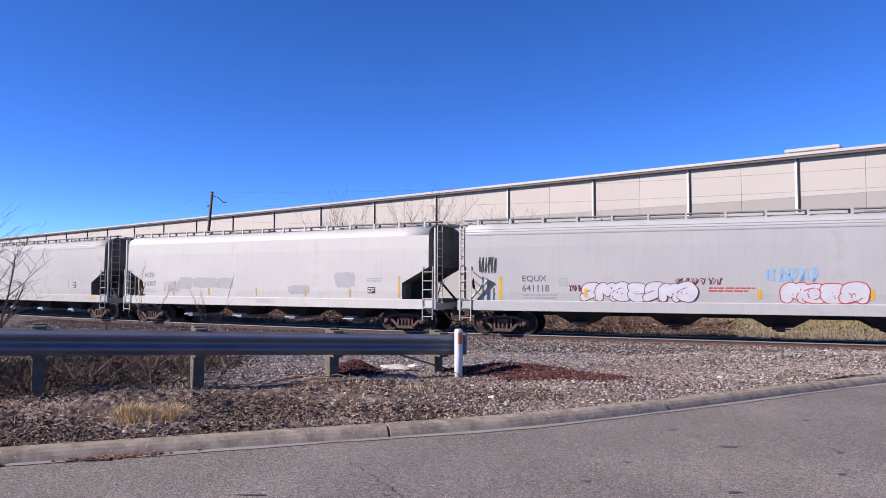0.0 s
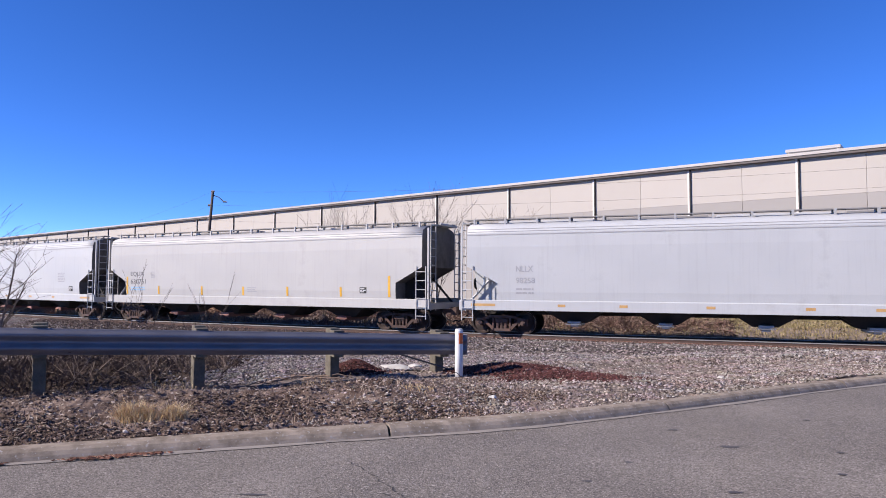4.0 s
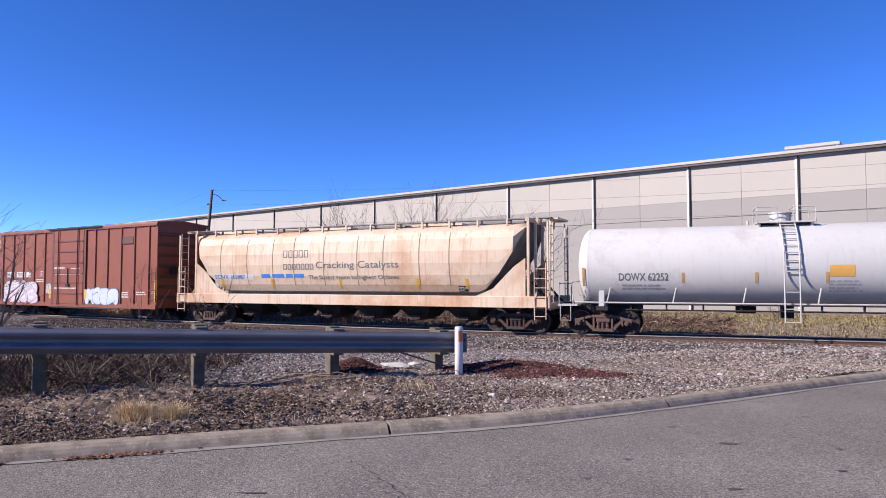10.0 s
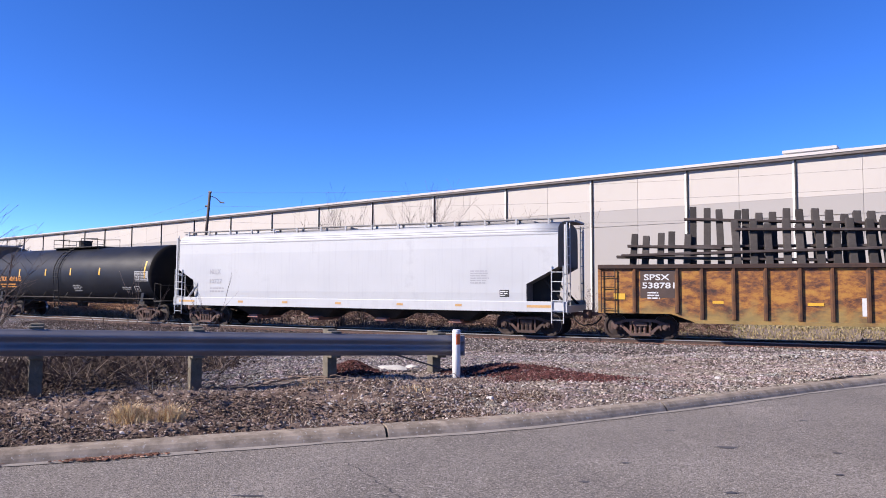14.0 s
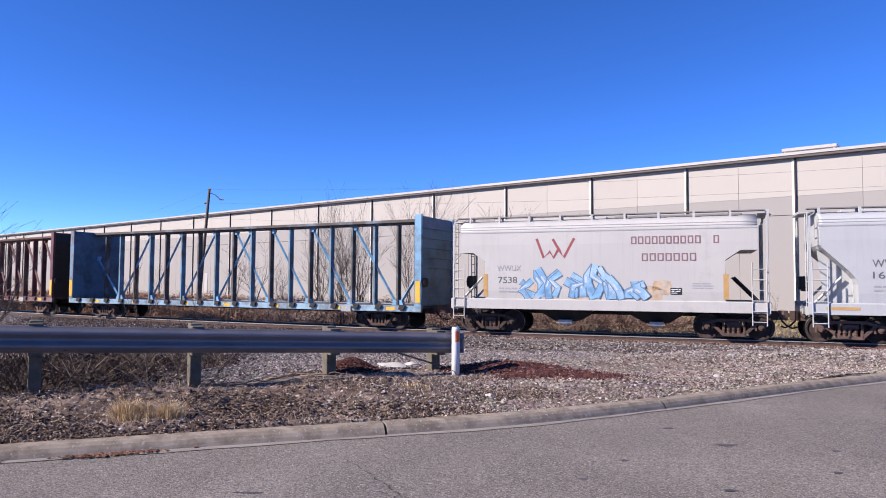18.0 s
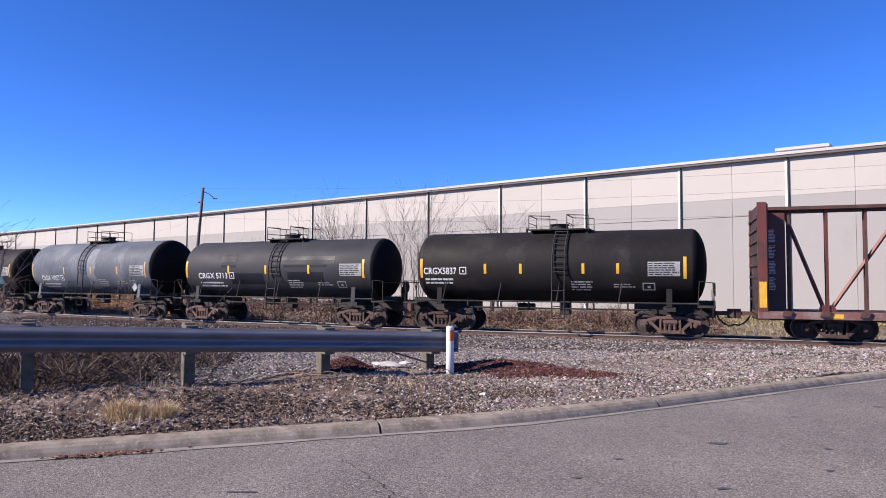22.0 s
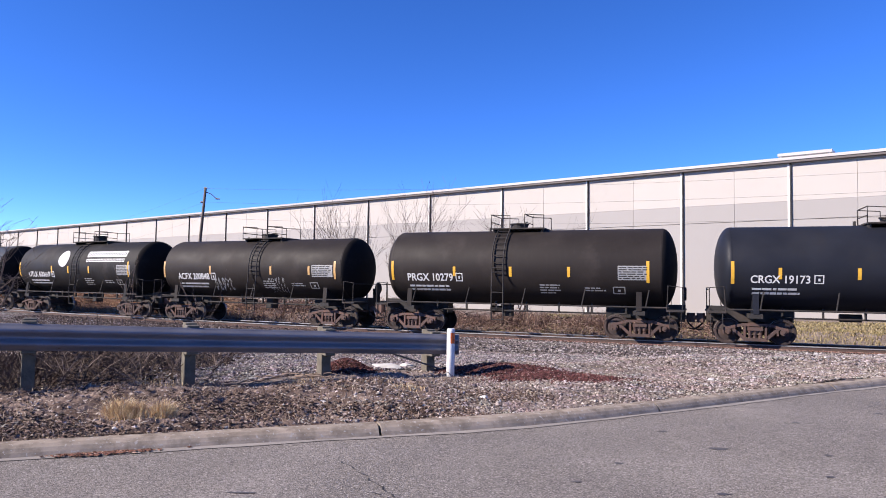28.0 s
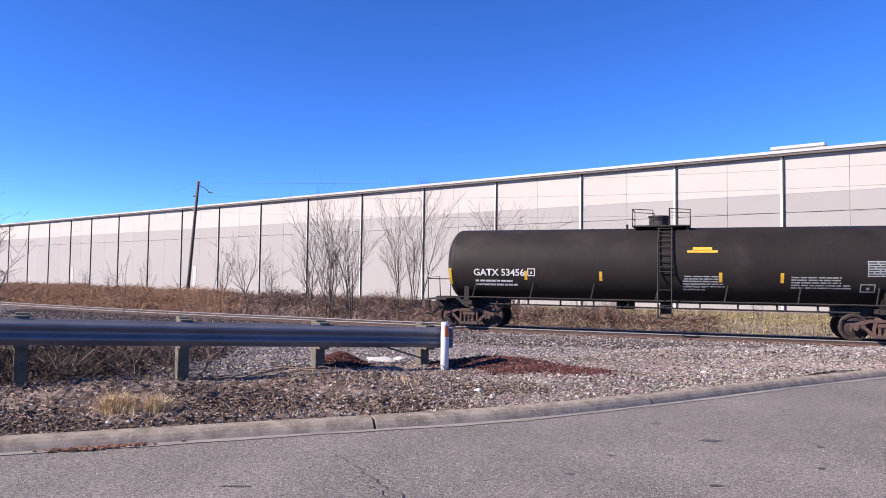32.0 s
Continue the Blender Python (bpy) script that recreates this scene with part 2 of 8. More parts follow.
nt_.links.new(base_in.links[0].from_socket, speck.inputs[6])
nt_.links.new(coord.outputs["Object"], chip.inputs["Vector"])
nt_.links.new(chip.outputs["Color"], cell.inputs[0])
nt_.links.new(cell.outputs[0], tone.inputs[0])
nt_.links.new(tone.outputs[0], speck.inputs[7])
nt_.links.new(speck.outputs[2], base_in)

# ground: one sheet out to the horizon
sheet("ground", spread(-1500, -45, 45, 1500, 0.45), spread(-1500, 4, 62, 1800, 0.45), ground_z, M_EARTH, "stony brown earth sloping from the road down to the track")

# road surface with a slight crown, up to the kerb
def road_z(x, y):
    return 0.522 + 0.08 * smooth(kerb_y(x) - y, 0, 7)


bm = bmesh.new()
rx = list(np.linspace(-60, 60, 121))
rows_ = []
for v in np.concatenate([np.linspace(0, 8, 17), np.linspace(9, 16, 5)]):
    rows_.append([(x, float(kerb_y(x)) - v, float(road_z(np.float64(x), float(kerb_y(x)) - v))) for x in rx])
loft(bm, rows_, closed=False, caps=False)
tagged(part("road", done(bm), M_ASPHALT, smooth=True), "worn grey asphalt road with a few dark patches", "", "", "structure")
M_CRACK = mat("tar_crack", (0.05, 0.045, 0.045), 0.8, var=0.2)
M_PATCH = mat("oil_spot", (0.10, 0.09, 0.09), 0.7, var=0.3)
random.seed(5)
bm = bmesh.new()
for x0, y0, n, sd in ((-0.75, 5.6, 26, 1), (-0.42, 4.75, 14, 2)):
    random.seed(sd)
    x, y, pts = x0, y0, []
    for i in range(n):
        pts.append((x, y))
        x += 0.030 + random.uniform(-0.03, 0.03)
        y -= 0.055
    for (ax, ay), (bx, by) in zip(pts, pts[1:]):
        if random.random() < 0.8:
            w = random.uniform(0.003, 0.008)
            za, zb = float(road_z(ax, ay)) + 0.004, float(road_z(bx, by)) + 0.004
            bm.faces.new([bm.verts.new(p) for p in ((ax - w, ay, za), (ax + w, ay, za), (bx + w, by, zb), (bx - w, by, zb))])
tagged(part("road_crack", done(bm), M_CRACK), "thin branching crack in the asphalt", "road crack", "", "stuff")
for i, (x, y, a, b) in enumerate(((2.55, 6.15, 0.10, 0.05), (1.05, 5.05, 0.05, 0.03), (2.0, 4.75, 0.06, 0.03), (-1.3, 4.72, 0.13, 0.02), (3.4, 5.9, 0.05, 0.03), (4.7, 6.6, 0.06, 0.04),
                                   (1.5, 5.6, 0.04, 0.03), (3.0, 5.2, 0.05, 0.03), (5.2, 8.0, 0.06, 0.05), (3.9, 7.4, 0.05, 0.04), (2.3, 6.9, 0.06, 0.03))):
    random.seed(i)
    bm = bmesh.new()
    z = float(road_z(x, y)) + 0.005
    bm.faces.new([bm.verts.new((x + a * random.uniform(0.6, 1.1) * math.cos(q), y + b * random.uniform(0.6, 1.1) * math.sin(q), z)) for q in
                  (2 * math.pi * k / 11 for k in range(11))])
    tagged(part("oil_spot", bm, M_PATCH), "small dark oil spot on the asphalt", "oil spot", "oil spots on the road", "stuff")

# kerb in cast lengths, with a rounded nose
KERB_CUTS = [-0.52 + 3.13 * i for i in range(-9, 12)]
kerb = tagged(new("kerb"), "concrete kerb in long cast pieces, dusty", "", "", "structure")
for a, b in zip(KERB_CUTS, KERB_CUTS[1:]):
    bm = bmesh.new()
    rings = []
    random.seed(int(a * 100))
    lift = random.uniform(-0.006, 0.006)
    for i in range(9):
        x = a + 0.012 + (b - a - 0.024) * i / 8
        y = float(kerb_y(x))
        sl = float(kerb_y(x + 0.05) - kerb_y(x - 0.05)) / 0.1
        nx, ny = -sl / math.hypot(1, sl), 1 / math.hypot(1, sl)
        rings.append([(x + nx * u, y + ny * u, z + lift) for u, z in ((-0.06, 0.40), (-0.045, 0.50), (-0.012, 0.556), (0.015, 0.588), (0.055, 0.612), (0.19, 0.615), (0.205, 0.60), (0.21, 0.40))])
    loft(bm, rings)
    part("kerb_stone", done(bm), M_KERB, kerb)
gut = bmesh.new()
M_GUTTER = mat("gutter_dust", (0.33, 0.293, 0.262), 0.9, var=0.2, scale=3, bump=0.3, bscale=60)
rings = []
for i in range(121):
    x = -20 + 40 * i / 120
    y = float(kerb_y(x))
    w = 0.10 + 0.02 * math.sin(x * 2.1) + 0.015 * math.sin(x * 7.3)
    rings.append([(x, y - 0.035, 0.5285), (x, y - 0.03 - w, 0.5285)])
loft(gut, rings, closed=False, caps=False)
tagged(part("gutter", done(gut), M_GUTTER), "pale dusty gutter strip along the kerb foot", "", "", "structure")

# crumbly soil of the verge between the kerb and the guardrail
def clods(x, y):
    z = ground_z(x, y) + 0.012
    k = y - kerb_y(x)
    fade = smooth(k, 0.2, 0.5) * (1 - smooth(k, 2.6, 4.2)) * (1 - smooth(x, -0.8, 1.2))
    bumps = np.array([0.055 * noise.noise((a * 1.7, b * 2.3, 1.0)) + 0.050 * abs(noise.noise((a * 4.6, b * 7.8, 4.0))) + 0.042 * max(0.0, noise.noise((a * 11, b * 14, 9.0))) + 0.020 * noise.noise((a * 27, b * 31, 3.0)) for a, b in zip(x, y)])
    return z + fade * (bumps + 0.015) - (1 - fade) * 0.03


def verge_z(x, y):
    return np.maximum(ground_z(x, y), clods(x, y))


M_SOIL = mat("crumbly_soil", (0.31, 0.230, 0.192), 0.95, var=0.45, scale=3.4, bump=1.0, bscale=34, stain=(0.075, 0.048, 0.038), stain_amt=0.68, stain_scale=1.5, fleck=(0.52, 0.44, 0.38), fleck_amt=0.2, spec=0.08)
sheet("verge_soil", np.arange(-7.4, 3.2, 0.034), np.arange(4.0, 11.2, 0.036), clods, M_SOIL, "uneven crumbly brown soil of the roadside verge")

# ---- track: bed, ties, rails ----
SS = [-140 + 1.0 * i for i in range(281)]
bm = bmesh.new()
prof = ((3.6, -0.55), (2.1, -0.20), (1.2, -0.17), (0.0, -0.165), (-1.2, -0.17), (-2.1, -0.20), (-3.6, -0.55))
loft(bm, [[(*on_line(s, o)[:2], z + 0.02 * math.sin(3.1 * s + 2 * o)) for o, z in prof] for s in SS], closed=False, caps=False)
ballast = tagged(part("ballast_bed", done(bm), M_BALLAST, smooth=True), "grey crushed stone bed under the track", "", "", "structure")
track = tagged(new("railway_track"), "single rusty railway track on timber ties", "", "", "structure")
bm = bmesh.new()
box(bm, -0.115, 0.115, -1.3, 1.3, -0.32, -0.145)
tie_me = bpy.data.meshes.new("tie")
bevelled(bm, 0.012).to_mesh(tie_me)
bm.free()
tie_me.materials.append(M_TIE)
for i in range(150):
    s = -48 + i * 0.54
    x, y, h = on_line(s)
    random.seed(i)
    share("tie", tie_me, track, pose(x, y, random.uniform(-0.008, 0.006), 0, 0, math.degrees(h) + 90 + 90 + random.uniform(-1, 1)))
railp = ((-0.07, -0.145), (0.07, -0.145), (0.07, -0.133), (0.012, -0.115), (0.012, -0.04), (0.036, -0.03), (0.036, -0.006), (0.028, 0.0), (-0.028, 0.0), (-0.036, -0.006),
         (-0.036, -0.03), (-0.012, -0.04), (-0.012, -0.115), (-0.07, -0.133))
for off in (0.755, -0.755):
    bm = bmesh.new()
    vs = loft(bm, [[(*on_line(s, off - o)[:2], z) for o, z in railp] for s in SS])
    done(bm)
    for f in bm.faces:
        f.material_index = 0 if f.calc_center_median().z > -0.034 else 1
    part("rail", bm, [M_RAILSTEEL, M_RAILRUST], track)


# ---- loose stones, joined: far too many to count ----
def stones(name, places, sizes, material, label, seed, flat=0.65):
    rng = np.random.default_rng(seed)
    base = np.array([(1, 0, 0), (-1, 0, 0), (0, 1, 0), (0, -1, 0), (0, 0, 1), (0, 0, -1)], float)
    tri = np.array([(0, 2, 4), (2, 1, 4), (1, 3, 4), (3, 0, 4), (2, 0, 5), (1, 2, 5), (3, 1, 5), (0, 3, 5)])
    n = len(places)
    v = np.repeat(base[None], n, 0) * rng.uniform(0.6, 1.25, (n, 6, 1)) + rng.normal(0, 0.18, (n, 6, 3))
    a = rng.uniform(0, 2 * np.pi, n)
    c, s_ = np.cos(a)[:, None], np.sin(a)[:, None]
    tilt = rng.normal(0, 0.5, n)[:, None]
    x = v[:, :, 0] * np.cos(tilt) + v[:, :, 2] * np.sin(tilt)
    z = (v[:, :, 2] * np.cos(tilt) - v[:, :, 0] * np.sin(tilt)) * flat
    y = v[:, :, 1]
    v = np.stack([x * c - y * s_, x * s_ + y * c, z], 2) * sizes[:, None, None] + places[:, None, :]
    f = (np.arange(n)[:, None, None] * 6 + tri[None]).reshape(-1, 3)
    me = bpy.data.meshes.new(name)
    me.from_pydata(v.reshape(-1, 3).tolist(), [], f.tolist())
    me.materials.append(material)
    return tagged(new(name, me), label, "gravel", "", "stuff")


def isle_mat(name, stops, rough=0.9):
    """Every loose piece of a joined mesh takes its own shade."""
    m = bpy.data.materials.new(name)
    m.use_nodes = True
    n, ln = m.node_tree.nodes, m.node_tree.links
    g = n.new("ShaderNodeNewGeometry")
    r = n.new("ShaderNodeValToRGB")
    r.color_ramp.interpolation = "LINEAR"
    while len(r.color_ramp.elements) < len(stops):
        r.color_ramp.elements.new(0.5)
    for e, (p, c) in zip(r.color_ramp.elements, stops):
        e.position, e.color = p, (*(0.79 * v for v in c), 1)
    t = n.new("ShaderNodeTexNoise")
    t.inputs["Scale"].default_value = 45
    mx = n.new("ShaderNodeMix")
    mx.data_type, mx.blend_type = "RGBA", "MULTIPLY"
    mx.inputs[0].default_value = 0.35
    ln.new(g.outputs["Random Per Island"], r.inputs[0])
    ln.new(r.outputs[0], mx.inputs[6])
    ln.new(t.outputs["Color"], mx.inputs[7])
    b = n["Principled BSDF"]
    b.inputs["Roughness"].default_value = rough
    b.inputs["Specular IOR Level"].default_value = 0.25
    ln.new(mx.outputs[2], b.inputs["Base Color"])
    return m


M_BALLAST_STONES = isle_mat("ballast_stones", ((0.0, (0.075, 0.058, 0.055)), (0.35, (0.24, 0.20, 0.19)), (0.85, (0.40, 0.345, 0.328)), (1.0, (0.64, 0.57, 0.54))))
M_VERGE_STONES = isle_mat("verge_stones", ((0.0, (0.07, 0.05, 0.042)), (0.4, (0.26, 0.205, 0.178)), (0.85, (0.45, 0.378, 0.34)), (1.0, (0.66, 0.58, 0.53))))
M_LITTER = isle_mat("leaf_litter", ((0.0, (0.035, 0.022, 0.017)), (0.5, (0.112, 0.070, 0.052)), (0.85, (0.24, 0.165, 0.125)), (1.0, (0.44, 0.33, 0.255))))
M_BRAMBLE = isle_mat("dead_brush_stalks", ((0.0, (0.075, 0.043, 0.037)), (0.4, (0.185, 0.11, 0.088)), (0.8, (0.30, 0.195, 0.155)), (1.0, (0.50, 0.38, 0.30))))
M_BRAMBLETAN = isle_mat("tan_brush_stalks", ((0.0, (0.12, 0.06, 0.036)), (0.35, (0.35, 0.185, 0.105)), (0.75, (0.52, 0.30, 0.18)), (1.0, (0.72, 0.50, 0.33))))
M_GRASS = isle_mat("late_grass_blades", ((0.0, (0.15, 0.12, 0.055)), (0.4, (0.30, 0.245, 0.12)), (0.8, (0.42, 0.335, 0.18)), (1.0, (0.56, 0.45, 0.27))))
M_DARKLITTER = isle_mat("rotten_leaves", ((0.0, (0.03, 0.02, 0.016)), (0.6, (0.075, 0.05, 0.038)), (1.0, (0.17, 0.12, 0.09))))
M_REDDIRT = isle_mat("red_dirt", ((0.0, (0.05, 0.018, 0.014)), (0.5, (0.094, 0.031, 0.028)), (0.9, (0.17, 0.064, 0.058)), (1.0, (0.34, 0.24, 0.22))))

M_REDLEAF = isle_mat("gutter_leaves", ((0.0, (0.06, 0.025, 0.018)), (0.5, (0.20, 0.085, 0.055)), (0.85, (0.36, 0.17, 0.11)), (1.0, (0.55, 0.38, 0.28))))
M_GREYGRAVEL = isle_mat("grey_gravel", ((0.0, (0.07, 0.056, 0.055)), (0.4, (0.21, 0.175, 0.168)), (0.85, (0.36, 0.312, 0.30)), (1.0, (0.60, 0.54, 0.52))))
M_DARKSTONES = isle_mat("dark_stones", ((0.0, (0.04, 0.028, 0.026)), (0.5, (0.10, 0.072, 0.066)), (1.0, (0.20, 0.145, 0.13))))
M_RUSTGRIT = isle_mat("rusty_grit", ((0.0, (0.10, 0.045, 0.035)), (0.5, (0.23, 0.115, 0.09)), (1.0, (0.38, 0.26, 0.22))))
rng = np.random.default_rng(11)
# bed shoulder and the stony slope in front of the track
n = 95000
s = rng.uniform(-34, 26, n)
o = rng.uniform(0.85, 13.0, n) ** 1.0
h = np.interp(s, LINE_S, LINE_H)
x = np.interp(s, LINE_S, LINE_X) + o * np.sin(h)
y = np.interp(s, LINE_S, LINE_YY) - o * np.cos(h)
keep = (y - kerb_y(x) > 1.6) & (rng.uniform(0, 1, n) < np.clip(1.7 - o / 13, 0, 1)) & ((x > -0.6 + rng.normal(0, 0.5, n)) | (y > 8.2 + (x + 5.06) * 0.555))
x, y, o = x[keep], y[keep], o[keep]
z = np.where(o < 3.6, np.interp(o, [0, 1.2, 2.1, 3.6], [-0.165, -0.17, -0.20, -0.50]), verge_z(x, y)) + 0.01
stones("gravel", np.stack([x, y, z], 1), rng.uniform(0.024, 0.056, len(x)), M_BALLAST_STONES, "pale grey and pinkish crushed stone spread along the track", 1)
n = 6000
s = rng.uniform(-34, 26, n)
o = rng.uniform(-3.4, 0.6, n)
h = np.interp(s, LINE_S, LINE_H)
x = np.interp(s, LINE_S, LINE_X) + o * np.sin(h)
y = np.interp(s, LINE_S, LINE_YY) - o * np.cos(h)
z = np.interp(np.abs(o), [0, 1.2, 2.1, 3.6], [-0.165, -0.17, -0.20, -0.50])
stones("gravel", np.stack([x, y, z], 1), rng.uniform(0.03, 0.07, n), M_BALLAST_STONES, "dusty crushed stone between and behind the rails", 2)
# pebbles on the verge, and dark leaf litter towards the kerb
n = 85000
x = rng.uniform(-8, 13, n)
y = kerb_y(x) + 0.24 + rng.uniform(0, 1, n) ** 1.3 * 7
keep = (line_coords(x, y)[1] > 4) & (rng.uniform(0, 1, n) < np.clip(0.75 + 0.35 * x, 0.12, 1))
x, y = x[keep], y[keep]
stones("gravel", np.stack([x, y, verge_z(x, y) + 0.004], 1), rng.uniform(0.008, 0.030, len(x)), M_VERGE_STONES, "small brown and grey pebbles strewn on the verge", 3)
n = 62000
x = rng.uniform(-7.5, 3.0, n)
y = kerb_y(x) + 0.2 + np.abs(rng.normal(0, 1.35, n))
clump = np.sin(x * 2.6 + 1.3 * np.sin(y * 1.9)) + np.sin(y * 3.7 + x * 0.8) + rng.normal(0, 0.45, n)
keep = (clump > 0.15 + 0.55 * np.maximum(x + 0.8, 0)) & (y < kerb_y(x) + 4)
x, y = x[keep], y[keep]
stones("leaf_litter", np.stack([x, y, verge_z(x, y) + 0.008], 1), rng.uniform(0.006, 0.023, len(x)), M_LITTER, "dark dead leaves, clods and stalks on the verge", 4, 0.55)
# spilled red dirt heaps beside the marker post
for j, (cx, cy, rx_, ry_, hh, n) in enumerate(((-1.40, 10.75, 0.42, 0.32, 0.16, 2600), (1.0, 11.15, 0.95, 0.42, 0.10, 4200), (1.7, 10.5, 0.95, 0.5, 0.07, 4200), (2.3, 9.9, 0.7, 0.4, 0.03, 1600))):
    a, r = rng.uniform(0, 2 * np.pi, n), np.abs(rng.normal(0, 0.55, n))
    x, y = cx + rx_ * r * np.cos(a), cy + ry_ * r * np.sin(a)
    z = ground_z(x, y) + hh * np.exp(-(r / 0.75) ** 2)
    stones("dirt_heap", np.stack([x, y, z - 0.01], 1), rng.uniform(0.014, 0.042, n), M_REDDIRT, "low heap of crumbly dark red dirt", 20 + j)
# grey gravel washed down behind the guardrail
n = 26000
x = rng.uniform(-4.6, 3.5, n)
y = 8.55 + (x + 5.06) * 0.555 + np.abs(rng.normal(0, 2.6, n))
keep = (line_coords(x, y)[1] > 4) & (x + (y - 10) * 0.25 + rng.normal(0, 0.5, n) > -3.6)
x, y = x[keep], y[keep]
stones("gravel", np.stack([x, y, verge_z(x, y) + 0.012], 1), rng.uniform(0.014, 0.036, len(x)), M_GREYGRAVEL, "grey gravel washed down behind the guardrail", 6)
# rusty grit fallen along the foot of the near rail
n = 5000
s, o = rng.uniform(-20, 26, n), 0.92 + np.abs(rng.normal(0, 0.16, n))
h = np.interp(s, LINE_S, LINE_H)
x = np.interp(s, LINE_S, LINE_X) + o * np.sin(h)
y = np.interp(s, LINE_S, LINE_YY) - o * np.cos(h)
stones("gravel", np.stack([x, y, np.full(n, -0.135)], 1), rng.uniform(0.02, 0.045, n), M_RUSTGRIT, "rusty red grit along the foot of the rail", 7)
# darker stones on the shoulder where the line comes in
n = 9000
s = rng.uniform(-26, 3, n)
o = 1.0 + np.abs(rng.normal(0, 1.3, n))
keep = rng.uniform(0, 1, n) < np.clip((3 - s) / 8, 0, 1)
s, o = s[keep], o[keep]
h = np.interp(s, LINE_S, LINE_H)
x = np.interp(s, LINE_S, LINE_X) + o * np.sin(h)
y = np.interp(s, LINE_S, LINE_YY) - o * np.cos(h)
z = np.where(o < 3.6, np.interp(o, [0, 1.2, 2.1, 3.6], [-0.165, -0.17, -0.20, -0.50]), verge_z(x, y)) + 0.03
stones("gravel", np.stack([x, y, z], 1), rng.uniform(0.03, 0.06, len(x)), M_DARKSTONES, "dark stones on the track shoulder", 9)
# dark litter in the hollow behind the guardrail
n = 26000
x = rng.uniform(-13, -3.0, n)
y = 7.95 + (x + 6) * 0.54 + rng.uniform(0, 6.0, n)
keep = (y > kerb_y(x) + 2.0) & (rng.uniform(0, 1, n) < np.clip(-(x + 3.4) / 1.2, 0, 1))
x, y = x[keep], y[keep]
stones("leaf_litter", np.stack([x, y, ground_z(x, y) + 0.012], 1), rng.uniform(0.02, 0.06, len(x)), M_DARKLITTER, "dark rotten leaves under the bushes", 8, 0.5)
# leaves blown against the kerb
n = 420
x = np.where(rng.uniform(0, 1, n) < 0.8, rng.normal(-2.72, 0.16, n), rng.normal(-3.62, 0.06, n))
y = kerb_y(x) - np.abs(rng.normal(0.0, 0.045, n)) - 0.05
stones("leaf_litter", np.stack([x, y, np.full(n, 0.536)], 1), rng.uniform(0.010, 0.026, n), M_REDLEAF, "brown leaves blown into the gutter", 9, 0.3)

# broken concrete slab and pale stones
M_SLAB = mat("broken_concrete", (0.62, 0.59, 0.55), 0.9, var=0.15, scale=6, bump=0.5, bscale=25)
def lump(name, x, y, sx, sy, sz, seed, label, category, material=None):
    bm = bmesh.new()
    bmesh.ops.create_icosphere(bm, subdivisions=2, radius=1)
    random.seed(seed)
    for v in bm.verts:
        v.co *= 1 + 0.35 * (noise.noise(v.co * 1.3 + Vector((seed, 0, 0))))
        v.co = Vector((v.co.x * sx, v.co.y * sy, max(v.co.z, -0.35) * sz))
    ob = part(name, done(bm), material or M_SLAB)
    ob.matrix_basis = pose(x, y, float(ground_z(x, y)[0]) + sz * 0.3, 0, 0, random.uniform(-20, 20))
    return tagged(ob, label, category)
lump("concrete_chunk", -0.80, 11.2, 0.27, 0.16, 0.06, 3, "broken pale concrete slab lying on gravel", "concrete chunk")
lump("concrete_chunk", -0.5, 11.5, 0.12, 0.08, 0.05, 4, "small pale concrete lump lying on gravel", "concrete chunk")
for i, (x, y, r) in enumerate(((-1.28, 7.9, 0.07), (9.5, 17.0, 0.14), (-0.2, 7.6, 0.05), (0.6, 8.4, 0.05), (-1.9, 8.9, 0.05), (4.2, 10.4, 0.05))):
    lump("stone", x, y, r, r * 0.8, r * 0.6, 30 + i, "single pale stone lying on the verge", "stone")

# ---- warehouse behind the track ----
W0 = Vector((-84.9, 135.1, 0))
WALL_DIR = Vector((115.2, -90.6, 0)).normalized()
WALL_M = Matrix.Translation(W0) @ Matrix.Rotation(math.atan2(WALL_DIR.y, WALL_DIR.x), 4, "Z")   # x along the wall, -y towards the track
BAY_EDGES = [-56.0 + 8.65 * i for i in range(7)] + [4.5, 13.2, 21.8, 30.0, 37.2] + [46.0 + 8.72 * i for i in range(10)] + [132.6, 140.3, 148.6, 157.3, 166.0, 174.7]
warehouse = thing("warehouse", "long cream and grey tilt-up concrete warehouse behind the railway track", "building", m=WALL_M)
M_JOINT = mat("joint_sealant", (0.40, 0.36, 0.35), 0.8, var=0.1)


def wall_slab(name, x0, x1, z0, z1, material, y=0.0):
    bm = bmesh.new()
    box(bm, x0, x1, y, y + 0.25, z0, z1)
    return part(name, bevelled(bm, 0.012), material, warehouse)


for a, b in zip(BAY_EDGES, BAY_EDGES[1:]):
    mid = a + (b - a) * 0.5
    for u0, u1 in ((a, mid), (mid, b)):
        wall_slab("wall_panel", u0 + 0.006, u1 - 0.006, -0.6, 6.98, M_WALL_LOW)
        wall_slab("wall_panel", u0 + 0.006, u1 - 0.006, 7.01, 8.35, M_WALL_LOW)
        wall_slab("wall_panel", u0 + 0.006, u1 - 0.006, 8.354, 11.1, M_WALL_UP)
M_TRIM = mat("white_joint_trim", (0.85, 0.82, 0.79), 0.6, var=0.05)
M_JOINTSHADE = mat("joint_shade_dark", (0.045, 0.040, 0.040), 0.8, var=0.15)
